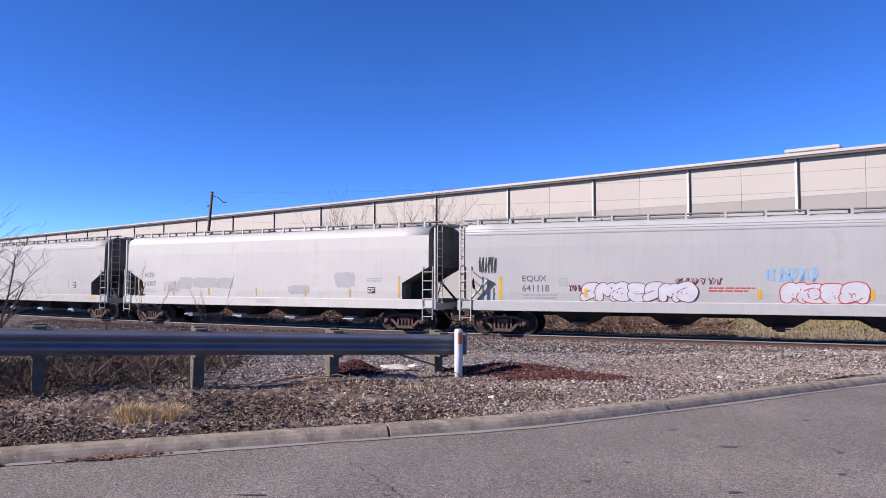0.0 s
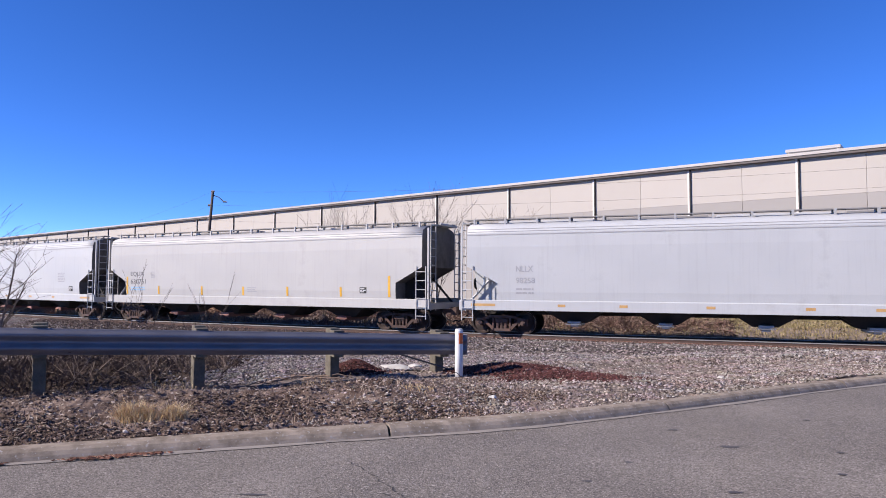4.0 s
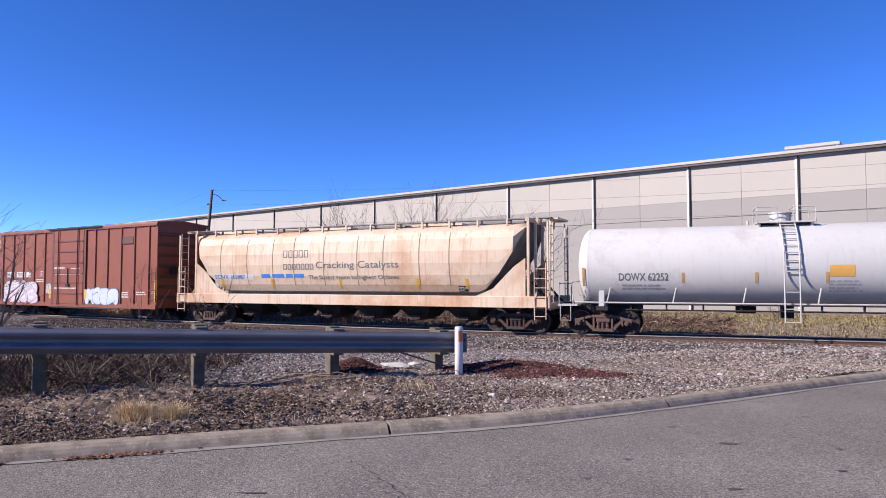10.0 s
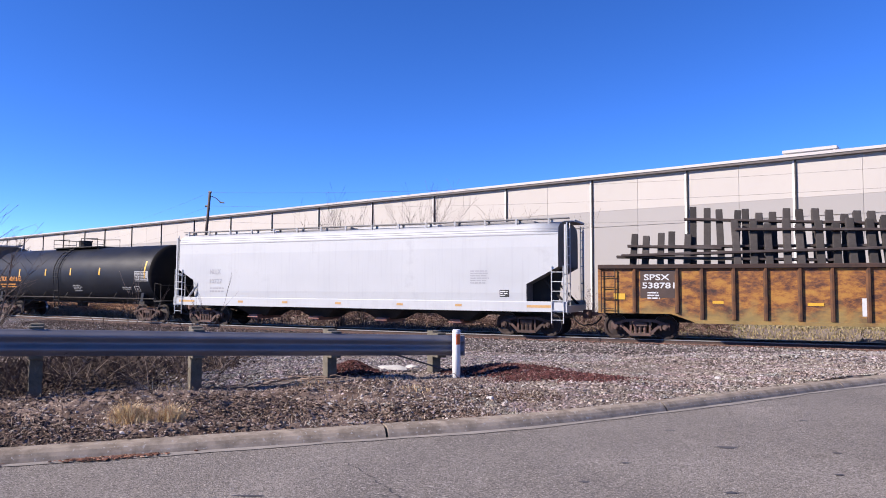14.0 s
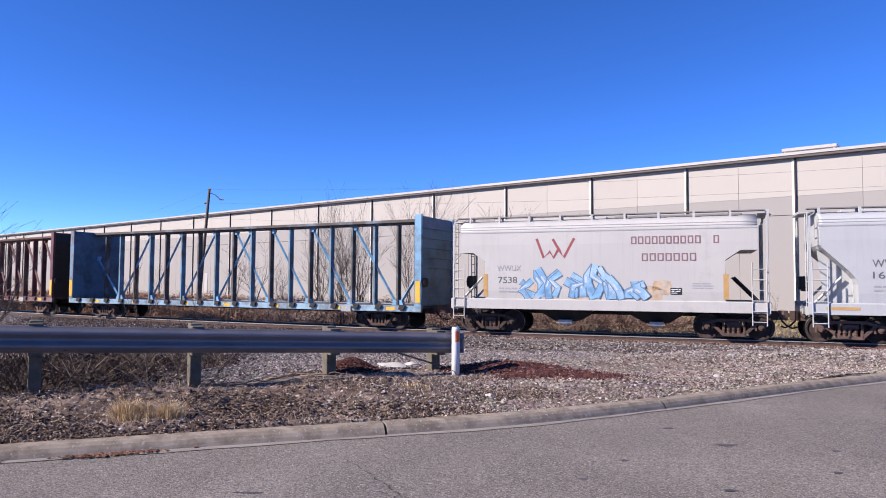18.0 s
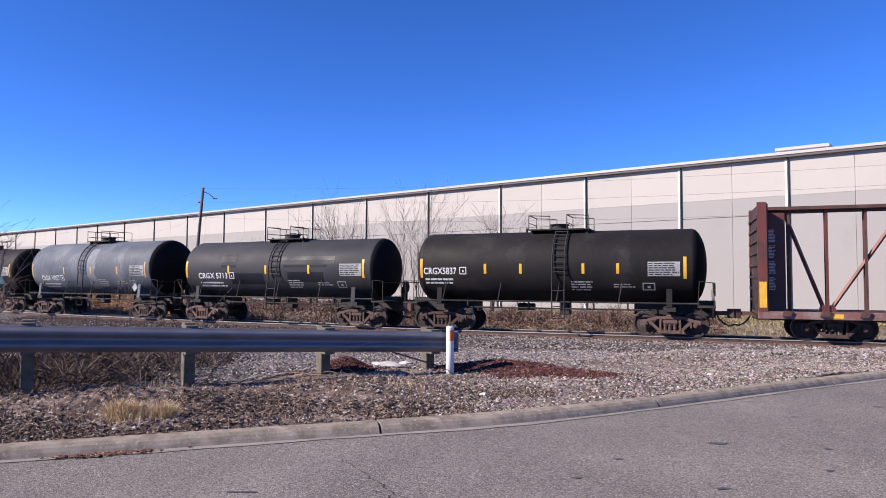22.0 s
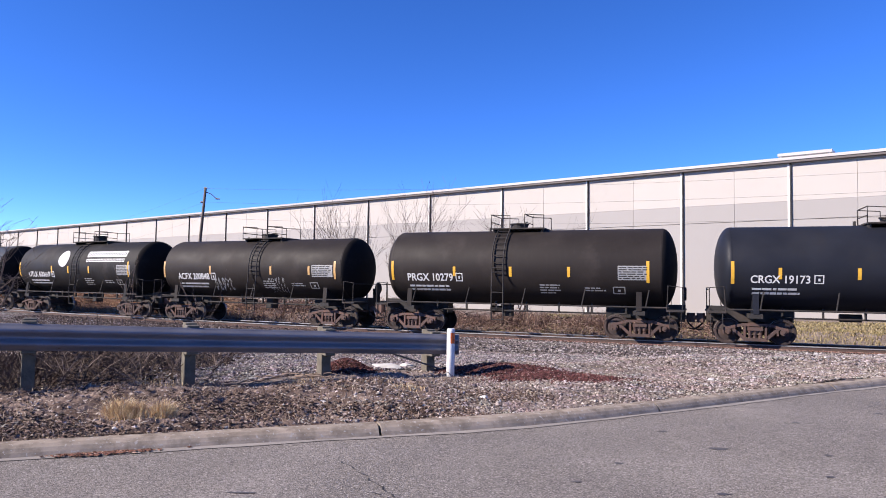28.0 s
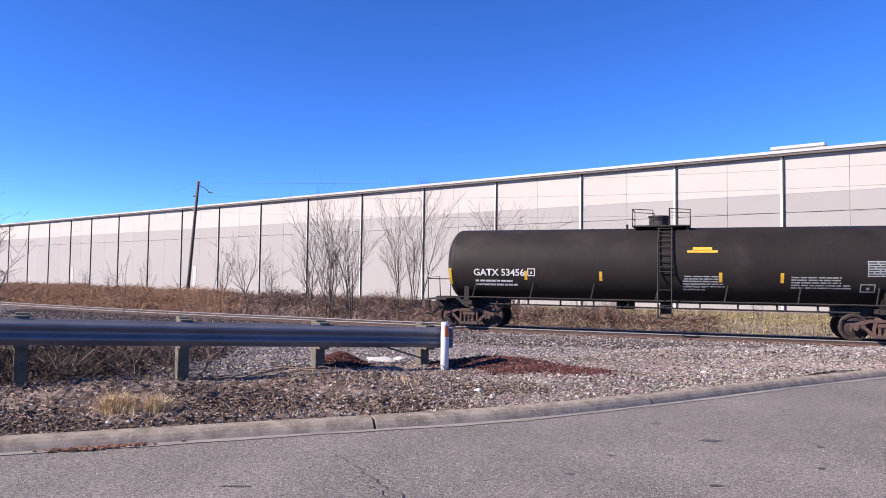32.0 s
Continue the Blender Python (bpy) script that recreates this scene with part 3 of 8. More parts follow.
for e in BAY_EDGES[1:-1]:
    bm = bmesh.new()
    box(bm, e - 0.19, e - 0.03, -0.05, 0.02, -0.6, 11.08)
    part("joint_trim", done(bm), M_TRIM, warehouse)
    # dark strip coloured as the trim's shaded side and its cast shadow
    bm = bmesh.new()
    box(bm, e - 0.03, e + 0.07, -0.13, 0.02, -0.6, 11.08)
    part("joint_cover", done(bm), M_JOINTSHADE, warehouse)
bm = bmesh.new()
box(bm, BAY_EDGES[0], BAY_EDGES[-1], 0.19, 0.24, -0.6, 11.1)
part("joint_backing", bm, M_JOINT, warehouse)
bm = bmesh.new()
prism(bm, ((-0.42, 11.27), (0.4, 11.27), (0.4, 11.44), (-0.42, 11.47)), "x", BAY_EDGES[0], BAY_EDGES[-1])
part("coping", done(bm), M_COPING, warehouse)
# dark fascia: the shadow under the coping is put into its colour
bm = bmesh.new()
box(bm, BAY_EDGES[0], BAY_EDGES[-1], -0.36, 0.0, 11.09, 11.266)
part("fascia", done(bm), mat("fascia_painted_shadow", (0.13, 0.11, 0.105), 0.7, var=0.1), warehouse)
bm = bmesh.new()
box(bm, BAY_EDGES[0], BAY_EDGES[-1], 0.4, 60, 10.6, 10.9)
box(bm, BAY_EDGES[0], BAY_EDGES[0] + 0.25, 0.25, 60, -0.6, 10.6)
box(bm, BAY_EDGES[-1] - 0.25, BAY_EDGES[-1], 0.25, 60, -0.6, 10.6)
box(bm, BAY_EDGES[0], BAY_EDGES[-1], 59.7, 60, -0.6, 10.6)
part("roof", done(bm), M_ROOF, warehouse)
for u0, u1, z1 in ((66.4, 67.2, 3.2), (30.5, 31.3, 3.0)):
    bm = bmesh.new()
    box(bm, u0, u1, -0.05, 0.02, 0.5, z1)
    part("service_door", bevelled(bm, 0.01), M_COPING, warehouse, "white painted steel door")
unit = thing("roof_unit", "low white metal unit on the warehouse roof edge", "roof unit", m=WALL_M @ Matrix.Translation((141.0, 1.3, 10.9)))
bm = bmesh.new()
box(bm, -1.8, 1.8, 0, 1.6, 0.95, 1.20)
part("cover", bevelled(bm, 0.03), M_COPING, unit)
for x in (-1.6, 1.6):
    for y in (0.1, 1.5):
        bm = bmesh.new()
        box(bm, x - 0.05, x + 0.05, y - 0.05, y + 0.05, 0, 0.95)
        part("leg", bm, M_COPING, unit)

# ---- utility pole and wires ----
M_POLE = mat("weathered_pole", (0.13, 0.10, 0.085), 0.9, var=0.3, scale=2, bump=0.4, bscale=25)
M_WIRE = mat("wire", (0.10, 0.095, 0.10), 0.6, var=0.05)
M_GLASSY = mat("insulator", (0.35, 0.32, 0.30), 0.3, var=0.05)
pole = thing("utility_pole", "leaning dark wooden utility pole with a short arm", "utility pole", m=pose(-22.05, 62, -0.35))
TOP = Vector((0.75, 0.0, 10.85))
bm = bmesh.new()
rod(bm, [TOP * f for f in (0, 0.25, 0.5, 0.75, 1)], 0.17, 10, r_end=0.12)
part("shaft", bm, M_POLE, pole, smooth=True)
bm = bmesh.new()
rod(bm, [TOP + Vector((0, 0, -0.35)), TOP + Vector((0.55, 0, -0.55)), TOP + Vector((1.0, 0, -0.95))], 0.04, 6)
part("bracket_arm", bm, M_POLE, pole)
bm = bmesh.new()
rod(bm, [TOP + Vector((0.95, 0, -0.95)), TOP + Vector((1.35, 0, -1.0))], 0.09, 8, r_end=0.05)
part("lamp_head", bm, M_GLASSY, pole, "small grey lamp head")
for dz, dx in ((-0.02, 0.0), (-1.3, -0.28), (-2.6, -0.3)):
    bm = bmesh.new()
    rod(bm, [TOP + Vector((dx - 0.12, 0, dz)), TOP + Vector((dx + 0.15, 0, dz))], 0.10, 8)
    part("insulator", bm, M_GLASSY, pole)
far_pole = Vector((64.0, 12.0, 9.6))
near_top = Vector((-22.05, 62, -0.35)) + TOP
for k, (dz, ez, sag) in enumerate(((-0.05, 0.0, 1.7), (-1.3, -0.9, 1.7), (-2.7, -2.0, 1.8))):
    a, b = near_top + Vector((0, -0.1, dz)), far_pole + Vector((0, 0, ez))
    c = near_top + Vector((-50, 58, dz - 0.5))
    bm = bmesh.new()
    rod(bm, [a.lerp(b, f) - Vector((0, 0, 4 * sag * f * (1 - f))) for f in (i / 24 for i in range(25))], 0.006, 4)
    rod(bm, [a.lerp(c, f) - Vector((0, 0, 5.0 * f * (1 - f))) for f in (i / 12 for i in range(13))], 0.005, 4)
    tagged(part("overhead_wire", bm, M_WIRE), "thin dark overhead wire sagging from the pole", "overhead wire", "wires on the pole")
pole_b = thing("utility_pole", "dark upright wooden utility pole far along the road", "utility pole", m=pose(64.0, 12.0, -0.2))
bm = bmesh.new()
rod(bm, [(0, 0, 0), (0, 0, 9.9)], 0.17, 10, r_end=0.12)
part("shaft", bm, M_POLE, pole_b, smooth=True)

# ---- guardrail along the road ----
M_GALV = mat("galvanised_steel", (0.25, 0.242, 0.265), 0.5, 0.35, var=0.12, scale=3, bump=0.05, bscale=50, stain=(0.19, 0.185, 0.20), stain_amt=0.35, streak=0.3)
M_POST = mat("weathered_post", (0.16, 0.138, 0.105), 0.9, var=0.25, scale=5, bump=0.5, bscale=35, stain=(0.08, 0.068, 0.05), stain_amt=0.45, stain_scale=3)
GA, GB = Vector((-5.06, 8.10, 0)), Vector((0.20, 11.02, 0))
GD = (GB - GA).normalized()
GN = Vector((GD.y, -GD.x, 0))                    # towards the road
def guard_z(u):
    return 1.442 - 0.0445 * u                     # top edge, u metres from GA


guard = thing("guardrail", "dark galvanised steel guardrail on square wooden posts", "guardrail", m=pose(0, 0, 0))
W_SHAPE = [(0.03 - 0.03 * math.cos(4 * math.pi * k / 24) + 0.0025 * k * (24 - k) / 24, -0.322 * k / 24) for k in range(25)]
bm = bmesh.new()
rings = []
for u in [-16, -10, -5, 0, 1.5, 3, 4.5, 5.6, 5.85, 6.12]:
    flare = max(0.0, u - 5.6) ** 1.6 * 0.25
    outer = [GA + GD * u + GN * (o + flare) + Vector((0, 0, guard_z(u) + dz)) for o, dz in W_SHAPE]
    inner = [GA + GD * u + GN * (o - 0.006 + flare) + Vector((0, 0, guard_z(u) + dz)) for o, dz in reversed(W_SHAPE)]
    rings.append([tuple(p) for p in outer + inner])
loft(bm, rings)
part("beam", done(bm), M_GALV, guard, smooth=True)
bm = bmesh.new()
rings = []
for a in range(7):
    q = a / 6 * math.pi * 0.9
    c = GA + GD * (6.12 + 0.09 * math.sin(q)) + GN * (0.05 + 0.03 + 0.16 * (math.cos(q) - 1) * 0.6)
    rings.append([tuple(c + Vector((0, 0, guard_z(6.12) + dz))) for dz in (0.0, -0.322)] + [tuple(c + GD * 0.006 + Vector((0, 0, guard_z(6.12) + dz))) for dz in (-0.322, 0.0)])
loft(bm, rings)
part("end_shoe", done(bm), M_GALV, guard)
for u in (0.22, 2.09, 4.02, 5.80, -1.6, -3.5, -5.4, -7.3):
    c = GA + GD * u
    zb = float(ground_z(c.x, c.y - 0.1)[0])
    ang = math.degrees(math.atan2(GD.y, GD.x))
    bm = bmesh.new()
    box(bm, -0.075, 0.075, -0.10, 0.10, 0, 1)
    for v in bm.verts:
        v.co.z = zb - 0.25 if v.co.z < 0.5 else guard_z(u) + 0.055
    bmesh.ops.bevel(bm, geom=list(bm.edges), offset=0.008, segments=1, affect="EDGES")
    p = part("post", done(bm), M_POST, guard)
    p.matrix_basis = Matrix.Translation(c - GN * 0.28) @ pose(0, 0, 0, 0, 0, ang + random.uniform(-3, 3))
    bm = bmesh.new()
    box(bm, -0.08, 0.08, -0.095, 0.09, guard_z(u) - 0.36, guard_z(u) + 0.03)
    b = part("blockout", bevelled(bm, 0.008), M_POST, guard)
    b.matrix_basis = Matrix.Translation(c - GN * 0.10) @ pose(0, 0, 0, 0, 0, ang)
    bm = bmesh.new()
    rod(bm, [c + GN * 0.0 + Vector((0, 0, guard_z(u) - 0.161)), c + GN * 0.02 + Vector((0, 0, guard_z(u) - 0.161))], 0.018, 6)
    part("bolt", bm, M_GALV, guard)
bm = bmesh.new()
a = GA + GD * 4.85
b = GA + GD * 5.98 - GN * 0.2
rod(bm, [a - GN * 0.05 + Vector((0, 0, guard_z(4.85) - 0.27)), (b.x, b.y, float(ground_z(b.x, b.y)[0]) + 0.03)], 0.014, 6)
part("anchor_cable", bm, M_WIRE, guard, "black anchor cable")
# flexible marker post
marker = thing("marker_post", "white plastic marker post with an orange reflector", "marker post", m=pose(0.235, 10.72, 0.47))
M_WHITEPL = mat("white_plastic", (0.80, 0.80, 0.80), 0.45, var=0.04, scale=4, bump=0.02)
M_ORANGE = mat("orange_reflector", (0.85, 0.16, 0.03), 0.35, var=0.08, scale=20)
bm = bmesh.new()
rod(bm, [(0.0, 0, -0.2), (0.0, 0, 0.40), (0.0, 0, 0.78), (0, 0, 0.80)], 0.063, 14)
part("tube", bm, M_WHITEPL, marker, smooth=True)
bm = bmesh.new()
rod(bm, [(0, 0, 0.80), (0, 0, 0.815)], 0.055, 14)
part("cap", bm, M_WHITEPL, marker)
bm = bmesh.new()
loft(bm, [[(0.066 * math.cos(q), 0.066 * math.sin(q), z) for q in (radians(-95 + 14 * i) for i in range(6))] for z in (0.585, 0.75)], closed=False, caps=False)
part("reflector", bm, M_ORANGE, marker)
bm = bmesh.new()
rod(bm, [(0.064 * math.cos(q), 0.064 * math.sin(q), 0.10 + 0.04 * math.sin(q * 2)) for q in (radians(-150 + 12 * i) for i in range(13))], 0.006, 5)
part("strap", bm, M_WIRE, marker)


# ---- bare trees, brush and grass ----
def blades(name, px, py, pz, hgt, wid, lean, material, label, category, seed):
    """Many thin tapered blades or stalks in one mesh."""
    r = np.random.default_rng(seed)
    n = len(px)
    a = r.uniform(0, 2 * np.pi, n)
    la = r.uniform(0, 2 * np.pi, n)
    ln = r.normal(0, lean, n) * hgt
    dx, dy = np.cos(a) * wid / 2, np.sin(a) * wid / 2
    bx, by = np.cos(la) * ln, np.sin(la) * ln
    v = np.empty((n, 5, 3))
    v[:, 0] = np.stack([px - dx, py - dy, pz - 0.03], 1)
    v[:, 1] = np.stack([px + dx, py + dy, pz - 0.03], 1)
    v[:, 2] = np.stack([px + dx * 0.8 + bx * 0.4, py + dy * 0.8 + by * 0.4, pz + hgt * 0.6], 1)
    v[:, 3] = np.stack([px - dx * 0.8 + bx * 0.4, py - dy * 0.8 + by * 0.4, pz + hgt * 0.6], 1)
    v[:, 4] = np.stack([px + bx, py + by, pz + hgt], 1)
    i = np.arange(n) * 5
    me = bpy.data.meshes.new(name)
    me.from_pydata(v.reshape(-1, 3).tolist(), [], np.stack([i, i + 1, i + 2, i + 3], 1).tolist() + np.stack([i + 3, i + 2, i + 4], 1).tolist())
    me.materials.append(material)
    return tagged(new(name, me), label, category, "", "stuff")


def grow(bm, p, d, length, r, depth, rnd, spread_, droop=0.0, sides=4):
    """One limb with its side limbs."""
    pts, rad, n = [p], [r], max(2, int(length / 0.35))
    n = min(n, 7)
    q, e = p.copy(), d.copy()
    forks = []
    for i in range(n):
        e = (e + Vector((rnd.uniform(-1, 1), rnd.uniform(-1, 1), rnd.uniform(-0.4, 0.6) - droop)) * 0.16).normalized()
        q = q + e * (length / n)
        pts.append(q.copy())
        if i >= n // 4:
            forks.append((q.copy(), e.copy(), r * (1 - 0.75 * (i + 1) / n), (i + 1) / n))
    rod(bm, pts, r, sides if r > 0.012 else 3, r_end=max(0.004, r * 0.25))
    if depth <= 0:
        return
    for q, e, rr, f in forks:
        for _ in range(rnd.choice((1, 2, 2, 2))):
            side = Vector((rnd.uniform(-1, 1), rnd.uniform(-1, 1), rnd.uniform(-0.1, 0.6))).normalized()
            grow(bm, q, (e * (1 - spread_) + side * spread_).normalized(), length * rnd.uniform(0.28, 0.55), max(0.0055, rr * 0.55), depth - 1, rnd, spread_, droop, sides)


def bare_tree(x, y, height, stems, seed, label, r0=0.05, spread_=0.38, lean=0.16, depth=2):
    rnd = random.Random(seed)
    z = float(ground_z(x, y)[0])
    t = thing("bare_tree", label, "tree", "bare saplings by the track", pose(x, y, z))
    for i in range(stems):
        d = Vector((rnd.uniform(-1, 1) * lean, rnd.uniform(-1, 1) * lean, 1)).normalized()
        bm = bmesh.new()
        grow(bm, Vector((rnd.uniform(-0.25, 0.25), rnd.uniform(-0.25, 0.25), -0.1)), d, height * rnd.uniform(0.5, 0.78), r0 * rnd.uniform(0.7, 1.1), depth, rnd, spread_)
        part("stem", bm, M_BARK if i % 2 else M_TWIG, t)


S5 = "slender bare sapling with several upright stems behind the track"
bare_tree(-5.6, 38.6, 6.4, 8, 1, S5, 0.04)
bare_tree(-4.6, 39.3, 6.2, 6, 2, S5, 0.036)
bare_tree(-6.9, 40.2, 5.6, 4, 3, S5, 0.04)
bare_tree(-0.9, 41.0, 7.0, 5, 4, S5, 0.042)
bare_tree(-2.0, 41.5, 6.8, 4, 5, S5, 0.036)
bare_tree(3.5, 41.5, 8.7, 4, 6, "taller bare tree with spreading limbs before the warehouse", 0.075, 0.5, 0.12)
bare_tree(5.2, 42.2, 8.0, 4, 7, "bare tree with a leaning limb before the warehouse", 0.06, 0.5, 0.3)
bare_tree(-14.0, 52.0, 5.4, 4, 8, "low bare thicket tree with tangled twigs", 0.04, 0.5, 0.3)
bare_tree(-17.0, 56.0, 5.2, 3, 9, "thin bare sapling beside the utility pole", 0.04, 0.4, 0.2)
bare_tree(-12.4, 53.0, 3.4, 4, 10, "low bare thicket tree with tangled twigs", 0.035, 0.55, 0.35)
bare_tree(8.0, 36.0, 2.4, 5, 11, "small bare bush behind the track", 0.02, 0.5, 0.35)
bare_tree(10.2, 38.0, 2.6, 5, 12, "small bare bush behind the track", 0.02, 0.5, 0.35)
bare_tree(17.5, 36.0, 1.8, 5, 13, "small bare bush behind the track", 0.02, 0.5, 0.35)
bare_tree(-33.0, 70.0, 3.0, 5, 14, "round bare bush before the warehouse wall", 0.03, 0.6, 0.45)
bare_tree(-36.5, 72.0, 2.7, 5, 15, "round bare bush before the warehouse wall", 0.03, 0.6, 0.45)
bare_tree(-25.0, 60.0, 3.6, 2, 16, "thin bare sapling beside the utility pole", 0.03, 0.3, 0.3)
bare_tree(-13.6, 20.4, 4.3, 5, 17, "bare roadside tree reaching in with thin twigs", 0.05, 0.62, 0.5)
bare_tree(-10.0, 22.5, 3.2, 3, 18, "slim weed stalks on the near side of the track", 0.0045, 0.35, 0.35, 1)
bare_tree(-8.2, 23.5, 2.6, 3, 19, "slim weed stalks on the near side of the track", 0.004, 0.35, 0.4, 1)


M_BRUSHDARK = mat("dark_brush_twigs", (0.085, 0.055, 0.045), 0.9, var=0.35, scale=3, bump=0.0)
M_BRUSHPALE = mat("bleached_brush_twigs", (0.24, 0.18, 0.15), 0.9, var=0.35, scale=3, bump=0.0)


def bush(x, y, height, stems, seed, label):
    rnd = random.Random(seed)
    t = thing("bush", label, "bush", "leafless bushes behind the guardrail", pose(x, y, float(ground_z(x, y)[0])))
    for k in range(2):
        bm = bmesh.new()
        for i in range(stems // 2):
            d = Vector((rnd.uniform(-1, 1), rnd.uniform(-1, 1), rnd.uniform(0.5, 1.2))).normalized()
            grow(bm, Vector((rnd.uniform(-0.3, 0.3), rnd.uniform(-0.3, 0.3), -0.05)), d, height * rnd.uniform(0.6, 1.1), 0.0075 * rnd.uniform(0.5, 1.5), 1, rnd, 0.6, 0.25)
        tagged(part("branch_mass", bm, M_BRUSHPALE if k and seed % 3 == 0 else M_BRUSHDARK, t), kind="stuff")


rnd0 = random.Random(77)
for i in range(110):
    x = rnd0.uniform(-11.0, -3.7)
    y = 8.25 + (x + 6) * 0.54 + rnd0.uniform(0.0, 1.0) ** 1.4 * 5.0
    bush(x, y, rnd0.uniform(0.4, 0.75), 14, 100 + i, "leafless dark twiggy bush behind the guardrail")
# brown thicket between track and warehouse, tallest towards the far bend
rng = np.random.default_rng(31)
n = 95000
s = rng.uniform(-70, 12, n)
o = -4.2 - rng.uniform(0, 1, n) ** 0.8 * np.where(s < -6, 13.0, 7.0)
h = np.interp(s, LINE_S, LINE_H)
x = np.interp(s, LINE_S, LINE_X) + o * np.sin(h)
y = np.interp(s, LINE_S, LINE_YY) - o * np.cos(h)
mound = 0.5 + 0.35 * np.sin(s * 0.55 + o * 0.3) + 0.3 * np.sin(s * 1.7 - o)
lump_ = np.sin(x * 1.1 + 2 * np.sin(y * 0.5)) + np.sin(y * 1.4 + x * 0.4)
tall = np.clip(0.30 + 0.6 * smooth(-s, -4, 14), 0, 1) * np.clip(0.55 + 0.35 * mound + 0.22 * lump_, 0.12, 1.6) * rng.uniform(0.45, 1.3, n)
z = ground_z(x, y)
wid = rng.uniform(0.012, 0.04, n)
west = s + rng.normal(0, 1.5, n) < -16.5 + (o + 5) * 1.15
edge = west
blades("dry_brush", x[edge], y[edge], z[edge], tall[edge] * 0.75, wid[edge], 1.4, M_BRAMBLETAN, "tangled tan dead brush along the far side of the track", "brush", 41)
edge = west & (rng.uniform(0, 1, n) < 0.8)
stones("brush_leaves", np.stack([x[edge], y[edge], z[edge] + tall[edge] * rng.uniform(0.05, 0.95, edge.sum())], 1), rng.uniform(0.02, 0.07, edge.sum()), M_BRAMBLETAN,
       "curled tan dead leaves on the tangled brush", 46, 0.5)
edge = ~west & (rng.uniform(0, 1, n) < 0.6)
blades("dry_brush", x[edge], y[edge], z[edge], tall[edge] * 0.7, wid[edge], 1.0, M_BRAMBLE, "dark reddish brown dead brush along the far side of the track", "brush", 45)


def tangle(name, px, py, pz, length, wid, material, label, seed):
    """Arching twigs of dead vines and brambles, thrown every way, in one mesh."""
    r = np.random.default_rng(seed)
    n = len(px)
    a, up, bend = r.uniform(0, 2 * np.pi, n), r.uniform(-0.2, 1.1, n), r.uniform(0.6, 2.2, n)
    v = np.empty((n, 5, 2, 3))
    x, z, tilt = np.zeros(n), np.zeros(n), up.copy()
    for k in range(5):
        w = wid * (1 - 0.15 * k) / 2
        cx, cy = px + np.cos(a) * x, py + np.sin(a) * x
        v[:, k, 0] = np.stack([cx + np.sin(a) * w, cy - np.cos(a) * w, pz + z + w * 0.7], 1)
        v[:, k, 1] = np.stack([cx - np.sin(a) * w, cy + np.cos(a) * w, pz + z - w * 0.7], 1)
        x, z, tilt = x + np.cos(tilt) * length / 4, z + np.sin(tilt) * length / 4, tilt - bend / 4
    i = np.arange(n)[:, None] * 10 + np.arange(4)[None] * 2
    i = i.ravel()
    me = bpy.data.meshes.new(name)
    me.from_pydata(v.reshape(-1, 3).tolist(), [], np.stack([i, i + 1, i + 3, i + 2], 1).tolist())
    me.materials.append(material)
    return tagged(new(name, me), label, "brush", "", "stuff")


for edge, mm, lab, sd in ((west & (rng.uniform(0, 1, n) < 0.4), M_BRAMBLETAN, "arching tan vines heaped over the brush", 48), (~west & (rng.uniform(0, 1, n) < 0.32), M_BRAMBLE, "arching reddish brown bramble twigs", 49)):
    c = edge.sum()
    tangle("bramble", x[edge], y[edge], z[edge] + tall[edge] * rng.uniform(0.1, 0.85, c), rng.uniform(0.25, 0.85, c), rng.uniform(0.012, 0.034, c), mm, lab, sd)
n = 52000
s = rng.uniform(0, 45, n)
o = -4.0 - rng.uniform(0, 1, n) * 16
h = np.interp(s, LINE_S, LINE_H)
x = np.interp(s, LINE_S, LINE_X) + o * np.sin(h)
y = np.interp(s, LINE_S, LINE_YY) - o * np.cos(h)
blades("field_grass", x, y, ground_z(x, y), rng.uniform(0.04, 0.15, n) * (1 + 1.3 * (rng.uniform(0, 1, n) > 0.97)), rng.uniform(0.02, 0.05, n), 1.3, M_GRASS, "patchy yellow green grass behind the track", "grass", 42)
n = 1500
s, o = rng.uniform(2, 40, n), rng.normal(-4.4, 0.5, n)
h = np.interp(s, LINE_S, LINE_H)
x = np.interp(s, LINE_S, LINE_X) + o * np.sin(h)
y = np.interp(s, LINE_S, LINE_YY) - o * np.cos(h)
blades("tall_weeds", x, y, ground_z(x, y), rng.uniform(0.10, 0.45, n), rng.uniform(0.008, 0.02, n), 0.5, M_BRAMBLE, "dry straw coloured weeds at the ballast edge", "weeds", 43)
# darker brush standing before the foot of the warehouse
n = 9000
s, o = rng.uniform(-3, 10, n), -7.0 - rng.uniform(0, 1, n) * 4
h = np.interp(s, LINE_S, LINE_H)
x = np.interp(s, LINE_S, LINE_X) + o * np.sin(h)
y = np.interp(s, LINE_S, LINE_YY) - o * np.cos(h)
hgt = rng.uniform(0.2, 0.75, n) * np.clip(0.7 + 0.5 * np.sin(s * 1.3) + 0.3 * np.sin(s * 3.1), 0.2, 1.4)
blades("dry_brush", x, y, ground_z(x, y), hgt, rng.uniform(0.01, 0.03, n), 0.9, M_BRAMBLE, "low dark brush at the foot of the warehouse", "brush", 47)
# near side of the track, left of the guardrail's end
n = 1600
s, o = rng.uniform(-36, -8, n), rng.uniform(4.5, 12, n)
h = np.interp(s, LINE_S, LINE_H)
x = np.interp(s, LINE_S, LINE_X) + o * np.sin(h)
y = np.interp(s, LINE_S, LINE_YY) - o * np.cos(h)
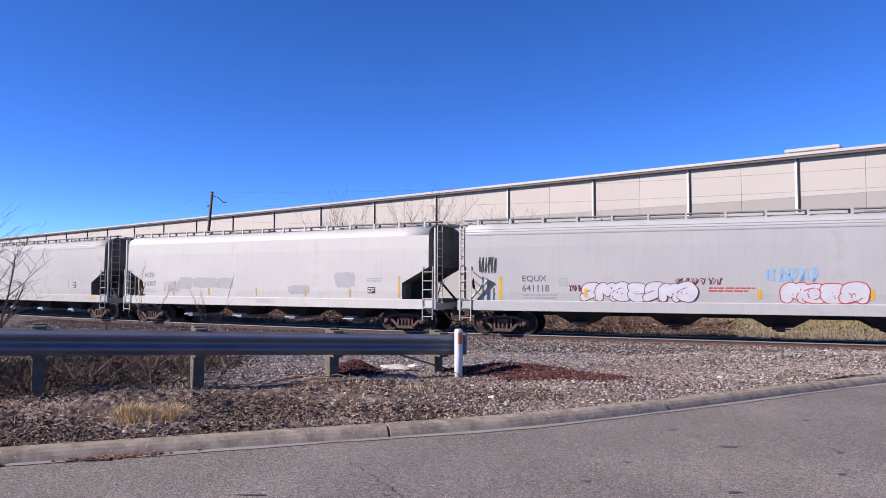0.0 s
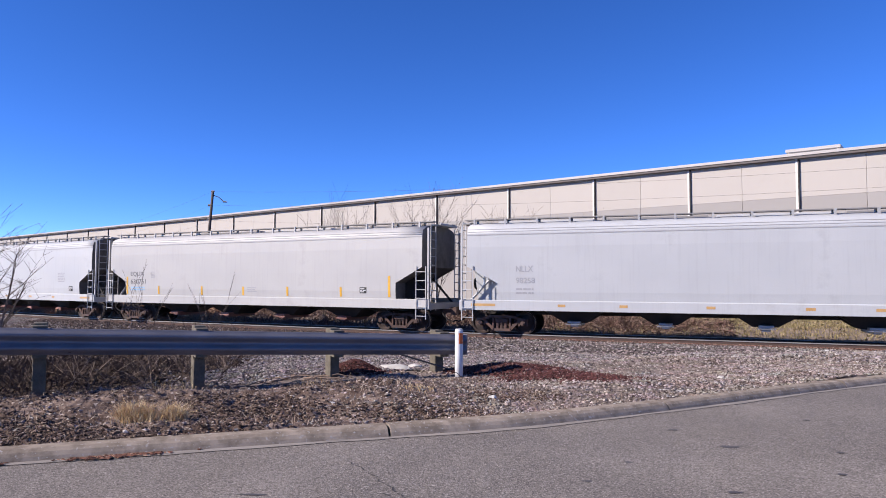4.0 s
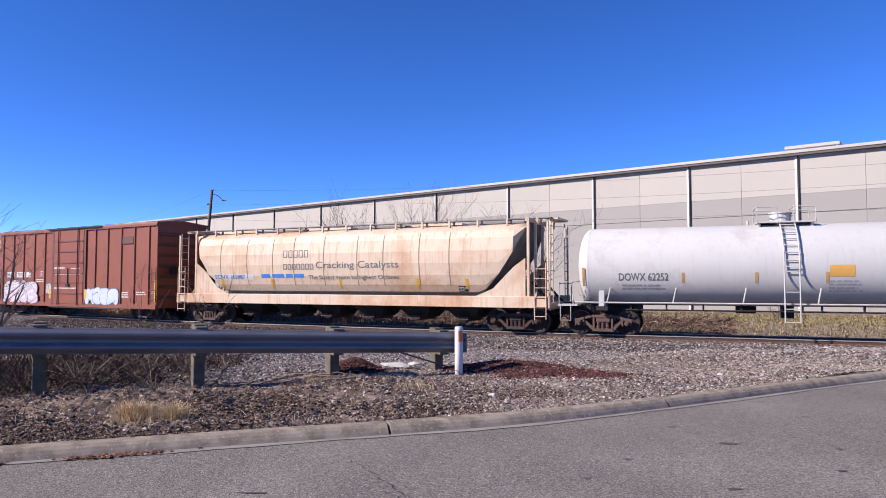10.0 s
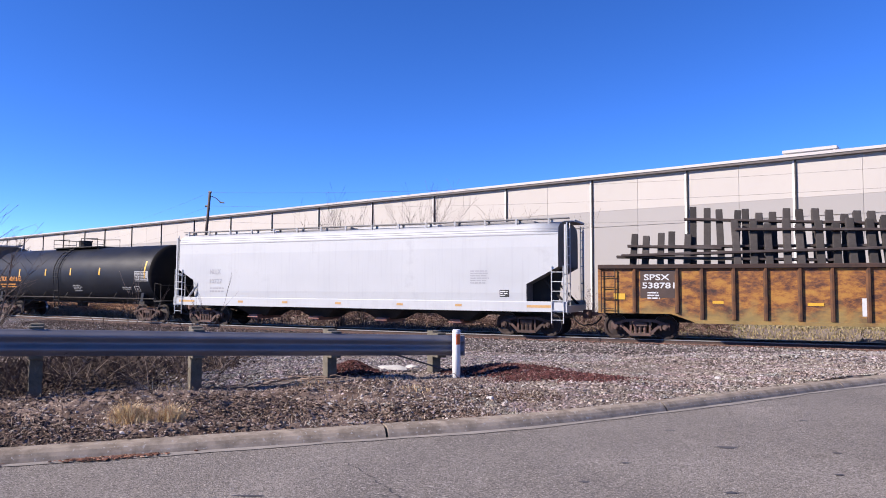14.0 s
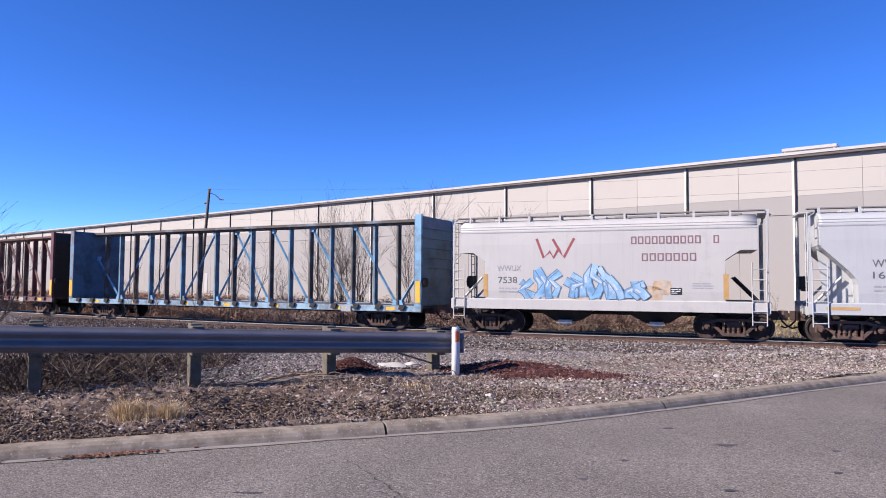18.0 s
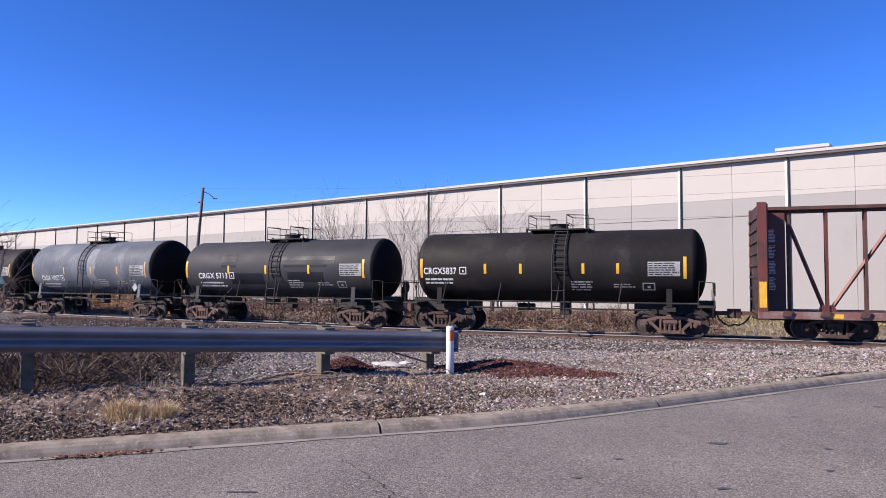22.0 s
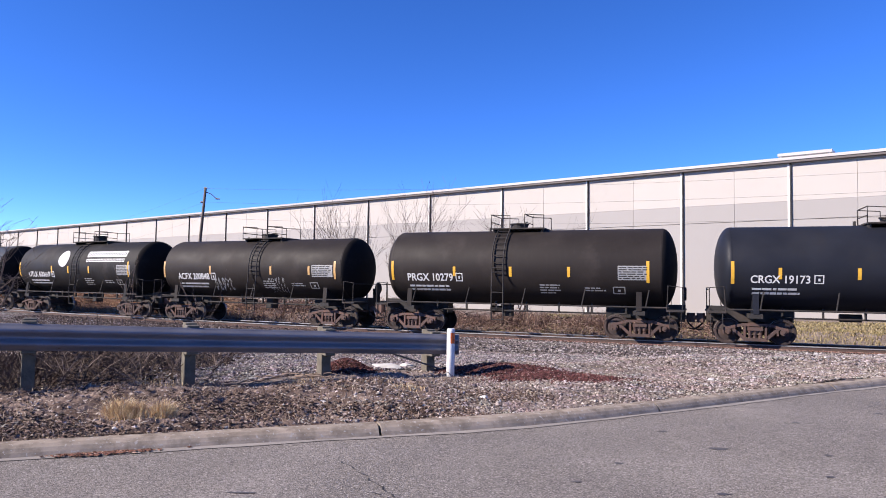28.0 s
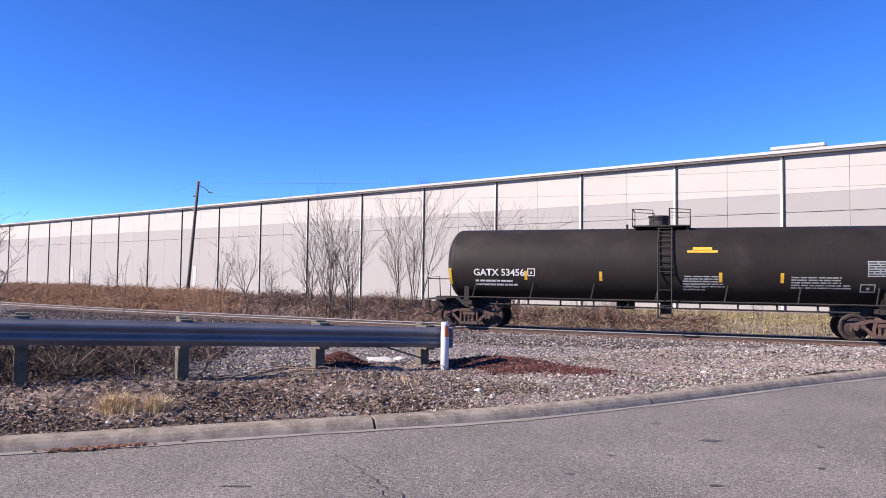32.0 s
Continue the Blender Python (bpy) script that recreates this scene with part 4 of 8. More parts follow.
blades("dry_brush", x, y, ground_z(x, y), rng.uniform(0.1, 0.55, n), rng.uniform(0.01, 0.025, n), 0.5, M_BRAMBLE, "thin dead stalks on the near side of the track", "brush", 44)
# straw tufts
M_STRAWTUFT = isle_mat("straw_blades", ((0.0, (0.46, 0.28, 0.14)), (0.4, (0.80, 0.56, 0.29)), (0.8, (0.98, 0.74, 0.43)), (1.0, (1.0, 0.88, 0.64))))
for j, (cx, cy, r, n, hh) in enumerate(((-3.10, 6.80, 0.11, 1100, 0.17), (-2.92, 6.85, 0.10, 500, 0.13), (-2.70, 6.86, 0.09, 900, 0.18), (-2.9, 6.72, 0.26, 220, 0.09), (-0.35, 8.55, 0.16, 130, 0.07), (-1.9, 9.6, 0.2, 90, 0.10), (-3.6, 8.9, 0.3, 120, 0.14))):
    a, q = rng.uniform(0, 2 * np.pi, n), np.sqrt(rng.uniform(0, 1, n)) * r
    x, y = cx + q * np.cos(a) * 1.4, cy + q * np.sin(a)
    blades("grass_tuft", x, y, verge_z(x, y), hh * rng.uniform(0.35, 1.25, n) * (1.1 - 0.5 * (q / r) ** 2), rng.uniform(0.003, 0.0065, n), 0.85, M_STRAWTUFT, "small tuft of dry straw coloured grass", "grass tuft", 60 + j)
# dead stalks lying about
M_STALK = isle_mat("bleached_stalks", ((0.0, (0.10, 0.065, 0.05)), (0.5, (0.28, 0.20, 0.155)), (1.0, (0.58, 0.47, 0.38))))
n = 3200
x = rng.uniform(-6, 1.5, n)
y = kerb_y(x) + 0.3 + rng.uniform(0, 3.6, n)
blades("dead_stalks", x, y, verge_z(x, y) + 0.02, rng.uniform(0.015, 0.05, n), rng.uniform(0.004, 0.010, n), 3.6, M_STALK, "bent dead stalks scattered over the verge", "stalks", 70)
rnd0 = random.Random(71)
for i in range(30):
    x = rnd0.uniform(-4.3, -1.3)
    y = 8.35 + (x + 5.06) * 0.555 + rnd0.gauss(0, 0.28)
    a, l = rnd0.gauss(0.5, 0.55), rnd0.uniform(0.25, 0.75)
    bm = bmesh.new()
    pts = []
    for k in range(5):
        px, py = x + math.cos(a) * l * k / 4, y + math.sin(a) * l * k / 4 + rnd0.uniform(-0.02, 0.02)
        pts.append((px, py, float(ground_z(px, py)[0]) + 0.022 + (0.05 * rnd0.random() if k in (2, 4) else 0)))
    rod(bm, pts, rnd0.uniform(0.007, 0.014), 5, r_end=0.004)
    tagged(part("fallen_branch", bm, M_STALK, smooth=True), "bleached dead branch lying on the verge", "branch", "branches by the guardrail")

# ---- rolling stock: x along the car, -y towards the road, z from the rail head ----
M_RUNGEAR = mat("running_gear", (0.105, 0.066, 0.056), 0.9, 0.0, var=0.35, scale=4, bump=0.3, bscale=30, stain=(0.165, 0.082, 0.062), stain_amt=0.4, stain_scale=3, per_object=0.4)
M_WHEEL = mat("wheel_steel", (0.05, 0.034, 0.03), 0.75, 0.2, var=0.3, scale=5, bump=0.15, stain=(0.10, 0.06, 0.05), stain_amt=0.35, per_object=0.2)
M_TREAD = mat("wheel_tread", (0.45, 0.42, 0.40), 0.3, 0.9, var=0.1)
M_UNDER = mat("underframe_black", (0.030, 0.026, 0.025), 0.85, var=0.3, scale=3, bump=0.15, stain=(0.07, 0.052, 0.045), stain_amt=0.35)
M_YELLOW = mat("yellow_reflector", (0.80, 0.45, 0.05), 0.4, var=0.12, scale=6)
M_AMBER = mat("faded_amber_reflector", (0.60, 0.36, 0.14), 0.5, var=0.15, scale=6)
M_WHITEINK = mat("white_lettering", (0.72, 0.72, 0.72), 0.6, var=0.1, scale=8)
M_GREYINK = mat("grey_lettering", (0.16, 0.16, 0.17), 0.6, var=0.1, scale=8)
M_FAINTINK = mat("faint_lettering", (0.40, 0.40, 0.42), 0.6, var=0.1, scale=8)
M_ORANGEINK = mat("orange_lettering", (0.80, 0.33, 0.06), 0.6, var=0.1, scale=8)
M_BLACKINK = mat("black_lettering", (0.03, 0.03, 0.03), 0.6, var=0.1, scale=8)
M_DIMINK = mat("worn_white_lettering", (0.38, 0.38, 0.38), 0.6, var=0.25, scale=10)
M_RED = mat("red_outlet", (0.36, 0.17, 0.14), 0.7, var=0.2)
M_WHITEGATE = mat("white_outlet", (0.60, 0.58, 0.56), 0.7, var=0.2)
M_BLUEGATE = mat("blue_outlet", (0.40, 0.52, 0.62), 0.7, var=0.2)


def make_mesh(name, bm, materials):
    me = bpy.data.meshes.new(name)
    bm.to_mesh(me)
    bm.free()
    for m in materials:
        me.materials.append(m)
    return me


def side_frame_mesh():
    """Cast side frame: arched top chord, slanting tension members, spring nest, bearing adapters and caps."""
    bm = bmesh.new()
    y0, y1 = -0.075, 0.075
    prism(bm, ((-1.06, 0.50), (-1.06, 0.60), (-0.86, 0.635), (-0.48, 0.755), (0.48, 0.755), (0.86, 0.635), (1.06, 0.60), (1.06, 0.50), (0.84, 0.54),
               (0.44, 0.655), (-0.44, 0.655), (-0.84, 0.54)), "y", y0, y1)
    for s in (-1, 1):
        prism(bm, ((s * 0.80, 0.56), (s * 0.69, 0.59), (s * 0.30, 0.235), (s * 0.38, 0.15)), "y", y0 + 0.012, y1 - 0.012)
        box(bm, s * 0.345 - 0.035, s * 0.345 + 0.035, y0, y1, 0.22, 0.68)
        prism(bm, ((s * 0.74, 0.54), (s * 0.67, 0.54), (s * 0.70, 0.34), (s * 0.76, 0.34)), "y", y0 + 0.01, y1 - 0.01)
        prism(bm, ((s * 1.06, 0.54), (s * 0.99, 0.54), (s * 1.01, 0.34), (s * 1.06, 0.34)), "y", y0 + 0.01, y1 - 0.01)
        rod(bm, [(s * 0.889, y0 - 0.015, 0.457), (s * 0.889, y0 - 0.075, 0.457)], 0.10, 12)
        rod(bm, [(s * 0.889, y0 - 0.075, 0.457), (s * 0.889, y0 - 0.11, 0.457)], 0.05, 8)
    prism(bm, ((-0.40, 0.13), (0.40, 0.13), (0.34, 0.235), (-0.34, 0.235)), "y", y0 - 0.02, y1 + 0.02)
    box(bm, -0.25, 0.25, y0 - 0.015, y1, 0.50, 0.625)
    for i in range(3):
        x = -0.17 + 0.17 * i
        for k in range(5):
            rod(bm, [(x, 0, 0.235 + 0.053 * k), (x, 0, 0.272 + 0.053 * k)], 0.066, 8)
        rod(bm, [(x, 0, 0.235), (x, 0, 0.50)], 0.045, 6)
    return make_mesh("side_frame", done(bm), [M_RUNGEAR])


def wheelset_mesh():
    bm = bmesh.new()
    for s in (-1, 1):
        prof = ((0.0, 0.86), (0.10, 0.86), (0.13, 0.80), (0.33, 0.765), (0.385, 0.815), (0.452, 0.815), (0.457, 0.70), (0.485, 0.685), (0.485, 0.672), (0.39, 0.672), (0.33, 0.72), (0.13, 0.72), (0.10, 0.66), (0.085, 0.66))
        n = 28
        vs = [[bm.verts.new((r * math.cos(q), s * y, r * math.sin(q))) for q in (2 * math.pi * k / n for k in range(n))] for r, y in prof]
        for j, (u, v) in enumerate(zip(vs, vs[1:])):
            for k in range(n):
                f = bm.faces.new((u[k], u[(k + 1) % n], v[(k + 1) % n], v[k]))
                f.material_index = 1 if j == 5 else 0
        for k in range(4):
            q = math.pi / 4 + k * math.pi / 2
            rod(bm, [(0.23 * math.cos(q), s * 0.79, 0.23 * math.sin(q)), (0.23 * math.cos(q), s * 0.75, 0.23 * math.sin(q))], 0.03, 6)
    rod(bm, [(0, -1.08, 0), (0, 1.08, 0)], 0.085, 10)
    bmesh.ops.remove_doubles(bm, verts=bm.verts, dist=0.0005)
    me = make_mesh("wheelset", done(bm), [M_WHEEL, M_TREAD])
    for p in me.polygons:
        p.use_smooth = False
    return me


def bolster_mesh():
    bm = bmesh.new()
    prism(bm, ((-1.02, 0.42), (-0.5, 0.36), (0.5, 0.36), (1.02, 0.42), (1.02, 0.62), (0.3, 0.78), (-0.3, 0.78), (-1.02, 0.62)), "x", -0.17, 0.17)
    rod(bm, [(0, 0, 0.78), (0, 0, 0.90)], 0.2, 12)
    rod(bm, [(-0.55, -0.55, 0.42), (0.55, -0.55, 0.42)], 0.03, 6)
    rod(bm, [(-0.55, 0.55, 0.42), (0.55, 0.55, 0.42)], 0.03, 6)
    return make_mesh("bolster", done(bm), [M_RUNGEAR])


ME_SIDE, ME_WHEELS, ME_BOLSTER = side_frame_mesh(), wheelset_mesh(), bolster_mesh()
WHEELSETS = {-0.889: [], 0.889: []}


def truck(car, x):
    t = share("truck", ME_BOLSTER, car, pose(x, 0, 0))
    share("side_frame", ME_SIDE, t, pose(0, -1.0, 0))
    share("side_frame", ME_SIDE, t, pose(0, 1.0, 0, 0, 0, 180))
    for a in (-0.889, 0.889):
        WHEELSETS[a].append(share("wheelset", ME_WHEELS, t, pose(a, 0, 0.457)))


def coupler_mesh():
    bm = bmesh.new()
    box(bm, -0.6, 0.0, -0.16, 0.16, 0.70, 1.02)
    box(bm, 0.0, 0.42, -0.07, 0.07, 0.80, 0.95)
    prism(bm, ((0.40, -0.11), (0.62, -0.16), (0.70, -0.10), (0.66, 0.02), (0.70, 0.12), (0.55, 0.16), (0.40, 0.11)), "z", 0.70, 1.04)
    return make_mesh("coupler", done(bm), [M_RUNGEAR])


def hose_mesh():
    bm = bmesh.new()
    rod(bm, [(0.05, -0.3, 0.80), (0.12, -0.32, 0.66), (0.28, -0.26, 0.50), (0.46, -0.18, 0.42), (0.62, -0.1, 0.46)], 0.032, 6)
    return make_mesh("brake_hose", done(bm), [M_UNDER])


ME_COUPLER, ME_HOSE = coupler_mesh(), hose_mesh()


def couplers(car, half):
    for s in (-1, 1):
        m = pose(s * half, 0, 0, 0, 0, 0 if s > 0 else 180)
        share("coupler", ME_COUPLER, car, m)
        share("brake_hose", ME_HOSE, car, m)


def ladder(car, x, y, z0, z1, w, n, material, axis="x", name="ladder"):
    bm = bmesh.new()
    for s in (0, w):
        p = (x + s, y, z0) if axis == "x" else (x, y + s, z0)
        q = (x + s, y, z1) if axis == "x" else (x, y + s, z1)
        rod(bm, [p, q], 0.022, 5)
    for i in range(n):
        z = z0 + (z1 - z0) * (i + 0.35) / n
        rod(bm, [(x, y, z), (x + w, y, z)] if axis == "x" else [(x, y, z), (x, y + w, z)], 0.018, 5)
    return part(name, bm, material, car)


# lettering and flat markings laid on a side whose face is y = face(z)
def lay(name, bm, car, face, material, lift=0.006, label=""):
    for v in bm.verts:
        v.co = Vector((v.co.x, face(v.co.z) - lift - v.co.y, v.co.z))
    return part(name, bm, material, car, label)


def lettering(car, text, x0, x1, z0, z1, face, material, lift=0.008):
    cu = bpy.data.curves.new("lettering", "FONT")
    cu.body, cu.resolution_u, cu.size, cu.offset = text, 3, 1.0, (0.018 if material in (M_WHITEINK, M_ORANGEINK) else 0.004)
    ob = bpy.data.objects.new("lettering", cu)
    me = bpy.data.meshes.new_from_object(ob)
    bpy.data.objects.remove(ob)
    bm = bmesh.new()
    bm.from_mesh(me)
    bpy.data.meshes.remove(me)
    xs, zs = [v.co.x for v in bm.verts], [v.co.y for v in bm.verts]
    a, b, c, d = min(xs), max(xs), min(zs), max(zs)
    for v in bm.verts:
        v.co = Vector((x0 + (v.co.x - a) / (b - a) * (x1 - x0), 0, z0 + (v.co.y - c) / (d - c) * (z1 - z0)))
    return lay("lettering", bm, car, face, material, lift)


def patch2d(bm, x0, x1, z0, z1, n=1):
    vs = [[bm.verts.new((x, 0, z0 + (z1 - z0) * i / n)) for x in (x0, x1)] for i in range(n + 1)]
    for a, b in zip(vs, vs[1:]):
        bm.faces.new((a[0], a[1], b[1], b[0]))


def marking(car, name, x0, x1, z0, z1, face, material, lift=0.006, label=""):
    bm = bmesh.new()
    patch2d(bm, x0, x1, z0, z1, max(1, int((z1 - z0) / 0.12)))
    return lay(name, bm, car, face, material, lift, label)


def small_print(car, x0, x1, z0, z1, lines, face, material, seed=0, name="stencil_block"):
    """Rows of writing too small to read, as bars."""
    rnd = random.Random(seed)
    bm = bmesh.new()
    h = (z1 - z0) / lines
    for i in range(lines):
        z = z1 - (i + 1) * h
        x = x0
        end = x1 - rnd.uniform(0, 0.25) * (x1 - x0)
        while x < end:
            w = min(rnd.uniform(0.10, 0.32), end - x)
            if w > 0.03:
                patch2d(bm, x, x + w, z + h * 0.22, z + h * 0.72)
            x += w + rnd.uniform(0.02, 0.05)
    return tagged(lay(name, bm, car, face, material), kind="stuff")


def frame2d(car, name, x0, x1, z0, z1, t, face, material):
    bm = bmesh.new()
    patch2d(bm, x0, x1, z0, z0 + t)
    patch2d(bm, x0, x1, z1 - t, z1)
    patch2d(bm, x0, x0 + t, z0 + t, z1 - t, 2)
    patch2d(bm, x1 - t, x1, z0 + t, z1 - t, 2)
    patch2d(bm, x0 + (x1 - x0) * 0.4, x0 + (x1 - x0) * 0.62, z0 + (z1 - z0) * 0.3, z0 + (z1 - z0) * 0.6)
    return lay(name, bm, car, face, material)


def stroke(bm, pts, w):
    last = None
    for i, (x, z) in enumerate(pts):
        a, b = pts[max(0, i - 1)], pts[min(len(pts) - 1, i + 1)]
        dx, dz = b[0] - a[0], b[1] - a[1]
        L = math.hypot(dx, dz) or 1
        nx, nz = -dz / L * w / 2, dx / L * w / 2
        cur = (bm.verts.new((x + nx, 0, z + nz)), bm.verts.new((x - nx, 0, z - nz)))
        if last:
            bm.faces.new((last[0], last[1], cur[1], cur[0]))
        last = cur


def curve2d(pts, n=5):
    """A smooth line through the points."""
    out = []
    for i in range(len(pts) - 1):
        p = [pts[max(0, min(len(pts) - 1, i + k))] for k in (-1, 0, 1, 2)]
        for j in range(n):
            t = j / n
            out.append(tuple(0.5 * (2 * p[1][c] + (p[2][c] - p[0][c]) * t + (2 * p[0][c] - 5 * p[1][c] + 4 * p[2][c] - p[3][c]) * t * t + (3 * p[1][c] - p[0][c] - 3 * p[2][c] + p[3][c]) * t ** 3) for c in (0, 1)))
    return out + [tuple(pts[-1])]


def fat(bm, pts, w, lift=0.0):
    """A broad sprayed stroke with round ends."""
    last = None
    for i, (x, z) in enumerate(pts):
        a, b = pts[max(0, i - 1)], pts[min(len(pts) - 1, i + 1)]
        dx, dz = b[0] - a[0], b[1] - a[1]
        L = math.hypot(dx, dz) or 1
        nx, nz = -dz / L * w / 2, dx / L * w / 2
        y = lift + 0.00008 * i
        cur = (bm.verts.new((x + nx, y, z + nz)), bm.verts.new((x - nx, y, z - nz)))
        if last:
            bm.faces.new((last[0], last[1], cur[1], cur[0]))
        last = cur
    for (x, z), y in ((pts[0], lift - 0.0003), (pts[-1], lift + 0.00008 * len(pts))):
        bm.faces.new([bm.verts.new((x + w / 2 * math.cos(q), y, z + w / 2 * math.sin(q))) for q in (2 * math.pi * k / 14 for k in range(14))])


HUMPS = (((0.1, 0.1), (0.05, 0.7), (0.3, 0.92), (0.5, 0.45), (0.7, 0.92), (0.95, 0.7), (0.88, 0.1)), ((0.1, 0.8), (0.55, 0.95), (0.9, 0.55), (0.7, 0.1), (0.15, 0.25), (0.45, 0.5)),
         ((0.1, 0.88), (0.75, 0.85), (0.65, 0.5), (0.15, 0.42), (0.35, 0.08), (0.92, 0.12)), ((0.9, 0.1), (0.85, 0.85), (0.25, 0.85), (0.2, 0.5), (0.7, 0.45), (0.1, 0.1)))


def throw_up(car, x0, x1, z0, z1, n, fill, edge, face, seed, w=0.30, rim=0.035, shine=None):
    """Fat rounded spray-paint shapes, one lapping over the next, each with its outline."""
    rnd = random.Random(seed)
    step = (x1 - x0) / n
    for i in range(n):
        cx, sx = x0 + step * i - 0.06 * step, step * rnd.uniform(1.0, 1.2)
        h = (z1 - z0) * rnd.uniform(0.86, 1.0)
        pts = curve2d([(cx + sx * a + 0.08 * sx * b, z0 + w * 0.45 + (h - w * 0.9) * b) for a, b in HUMPS[(i + seed) % 4]])
        base = 0.003 + 0.0035 * i
        bm = bmesh.new()
        fat(bm, pts, w + 2 * rim)
        lay("graffiti_edge", bm, car, face, edge, base)
        bm = bmesh.new()
        fat(bm, pts, w)
        lay("graffiti_fill", bm, car, face, fill, base + 0.0016)
        if shine:
            bm = bmesh.new()
            fat(bm, [(a - 0.18 * w, b + 0.15 * w) for a, b in pts[2:-2]], w * 0.28)
            lay("graffiti_shade", bm, car, face, shine, base + 0.0030)


def name_boxes(car, x0, x1, z0, z1, n, face, material, label, t=0.055):
    """A company name, not lettered: one plain hollow box for each character."""
    p = (x1 - x0) / n
    for i in range(n):
        a, b = x0 + p * i, x0 + p * (i + 0.76)
        bm = bmesh.new()
        patch2d(bm, a, a + t, z0, z1, 3)
        patch2d(bm, b - t, b, z0, z1, 3)
        patch2d(bm, a + t, b - t, z1 - t * 0.9, z1)
        patch2d(bm, a + t, b - t, z0, z0 + t * 0.9)
        lay("company_mark", bm, car, face, material, 0.010, label)


def smudge(car, name, x0, x1, z0, z1, face, material, seed, lift=0.004):
    """A ragged patch of overpainting."""
    rnd = random.Random(seed)
    bm = bmesh.new()
    n = 30
    cx, cz, rx, rz = (x0 + x1) / 2, (z0 + z1) / 2, (x1 - x0) / 2, (z1 - z0) / 2
    rim_ = []
    for k in range(n):
        q = 2 * math.pi * k / n
        c, s = math.cos(q), math.sin(q)
        r = rnd.uniform(0.86, 1.08)
        rim_.append((rx * r * math.copysign(abs(c) ** 0.45, c), rz * r * math.copysign(abs(s) ** 0.45, s)))
    rings = [[bm.verts.new((cx + a * f, 0, cz + b * f)) for a, b in rim_] for f in (0.4, 0.75, 1.0)]
    bm.faces.new(rings[0])
    for u, v in zip(rings, rings[1:]):
        for k in range(n):
            bm.faces.new((u[k], u[(k + 1) % n], v[(k + 1) % n], v[k]))
    return lay(name, bm, car, face, material, lift)


def scribble(car, x0, x1, z0, z1, n, face, material, seed, w=0.03, lift=0.007):
    rnd = random.Random(seed)
    bm = bmesh.new()
    step = (x1 - x0) / n
    for i in range(n):
        cx = x0 + step * (i + 0.5)
        p0, p1 = rnd.uniform(0, 6), rnd.uniform(1.2, 2.4)
        stroke(bm, [(cx + 0.55 * step * math.cos(p0 + k * 0.7) * (0.5 + 0.5 * math.sin(k * p1)), (z0 + z1) / 2 + 0.5 * (z1 - z0) * math.sin(p0 + k * 0.7 * p1)) for k in range(11)], w)
    return tagged(lay("graffiti_scrawl", bm, car, face, material, lift), kind="stuff")


def paint(name, colour, **k):
    a = dict(rough=0.55, var=0.06, scale=0.5, bump=0.06, bscale=25, stain=tuple(c * 0.72 for c in colour), stain_amt=0.15, streak=0.35, stain_scale=0.5)
    a.update(k)
    return mat(name, colour, **a)


# ---- covered hoppers ----
def interp(z, tab):
    return float(np.interp(z, [a for a, _ in tab], [b for _, b in tab]))


STD = ((1.30, 1.55), (1.7, 1.585), (2.5, 1.60), (3.5, 1.60), (4.05, 1.575), (4.28, 1.50), (4.42, 1.22), (4.52, 0.75), (4.55, 0.0))
ROUND = ((1.42, 1.02), (1.6, 1.22), (1.9, 1.40), (2.3, 1.535), (2.8, 1.60), (3.3, 1.60), (3.8, 1.53), (4.1, 1.40), (4.3, 1.15), (4.42, 0.7), (4.46, 0.0))


# dark end paint: the shade of right-facing sheets is put into its colour
M_ENDSHADE = mat("shaded_end_paint", (0.17, 0.162, 0.16), 0.85, var=0.3, scale=1.5, bump=0.1, stain=(0.07, 0.062, 0.06), stain_amt=0.45, streak=0.4)


def hopper_body(car, end, prof, cuts, material):
    """A shell whose lower edge rises towards the ends. cuts: (metres from the end, height of the lower edge)."""
    zs = [z for z, _ in prof]
    rings = []
    xs = [(-end[-1] + d, z) for d, z in cuts] + [(end[1] - d, z) for d, z in reversed(cuts)]
    for x, zb in xs:
        ring = []
        for z in zs:
            q = max(z, zb)
            ring.append((x, -interp(q, prof), q))
        for z in reversed(zs[:-1]):
            q = max(z, zb)
            ring.append((x, interp(q, prof), q))
        rings.append(ring)
    bm = bmesh.new()
    loft(bm, rings)
    bmesh.ops.remove_doubles(bm, verts=bm.verts, dist=0.0004)
    done(bm)
    ob = part("body", bm, [material, M_ENDSHADE], car)
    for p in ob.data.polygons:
        p.material_index = 1 if p.normal.x > 0.3 else 0          # right-facing sheets get their shade as paint
        p.use_smooth = abs(p.normal.x) < 0.05 and p.center.z > 4.0
    return ob


M_GRATE = mat("grating_dark", (0.26, 0.25, 0.25), 0.8, var=0.2)


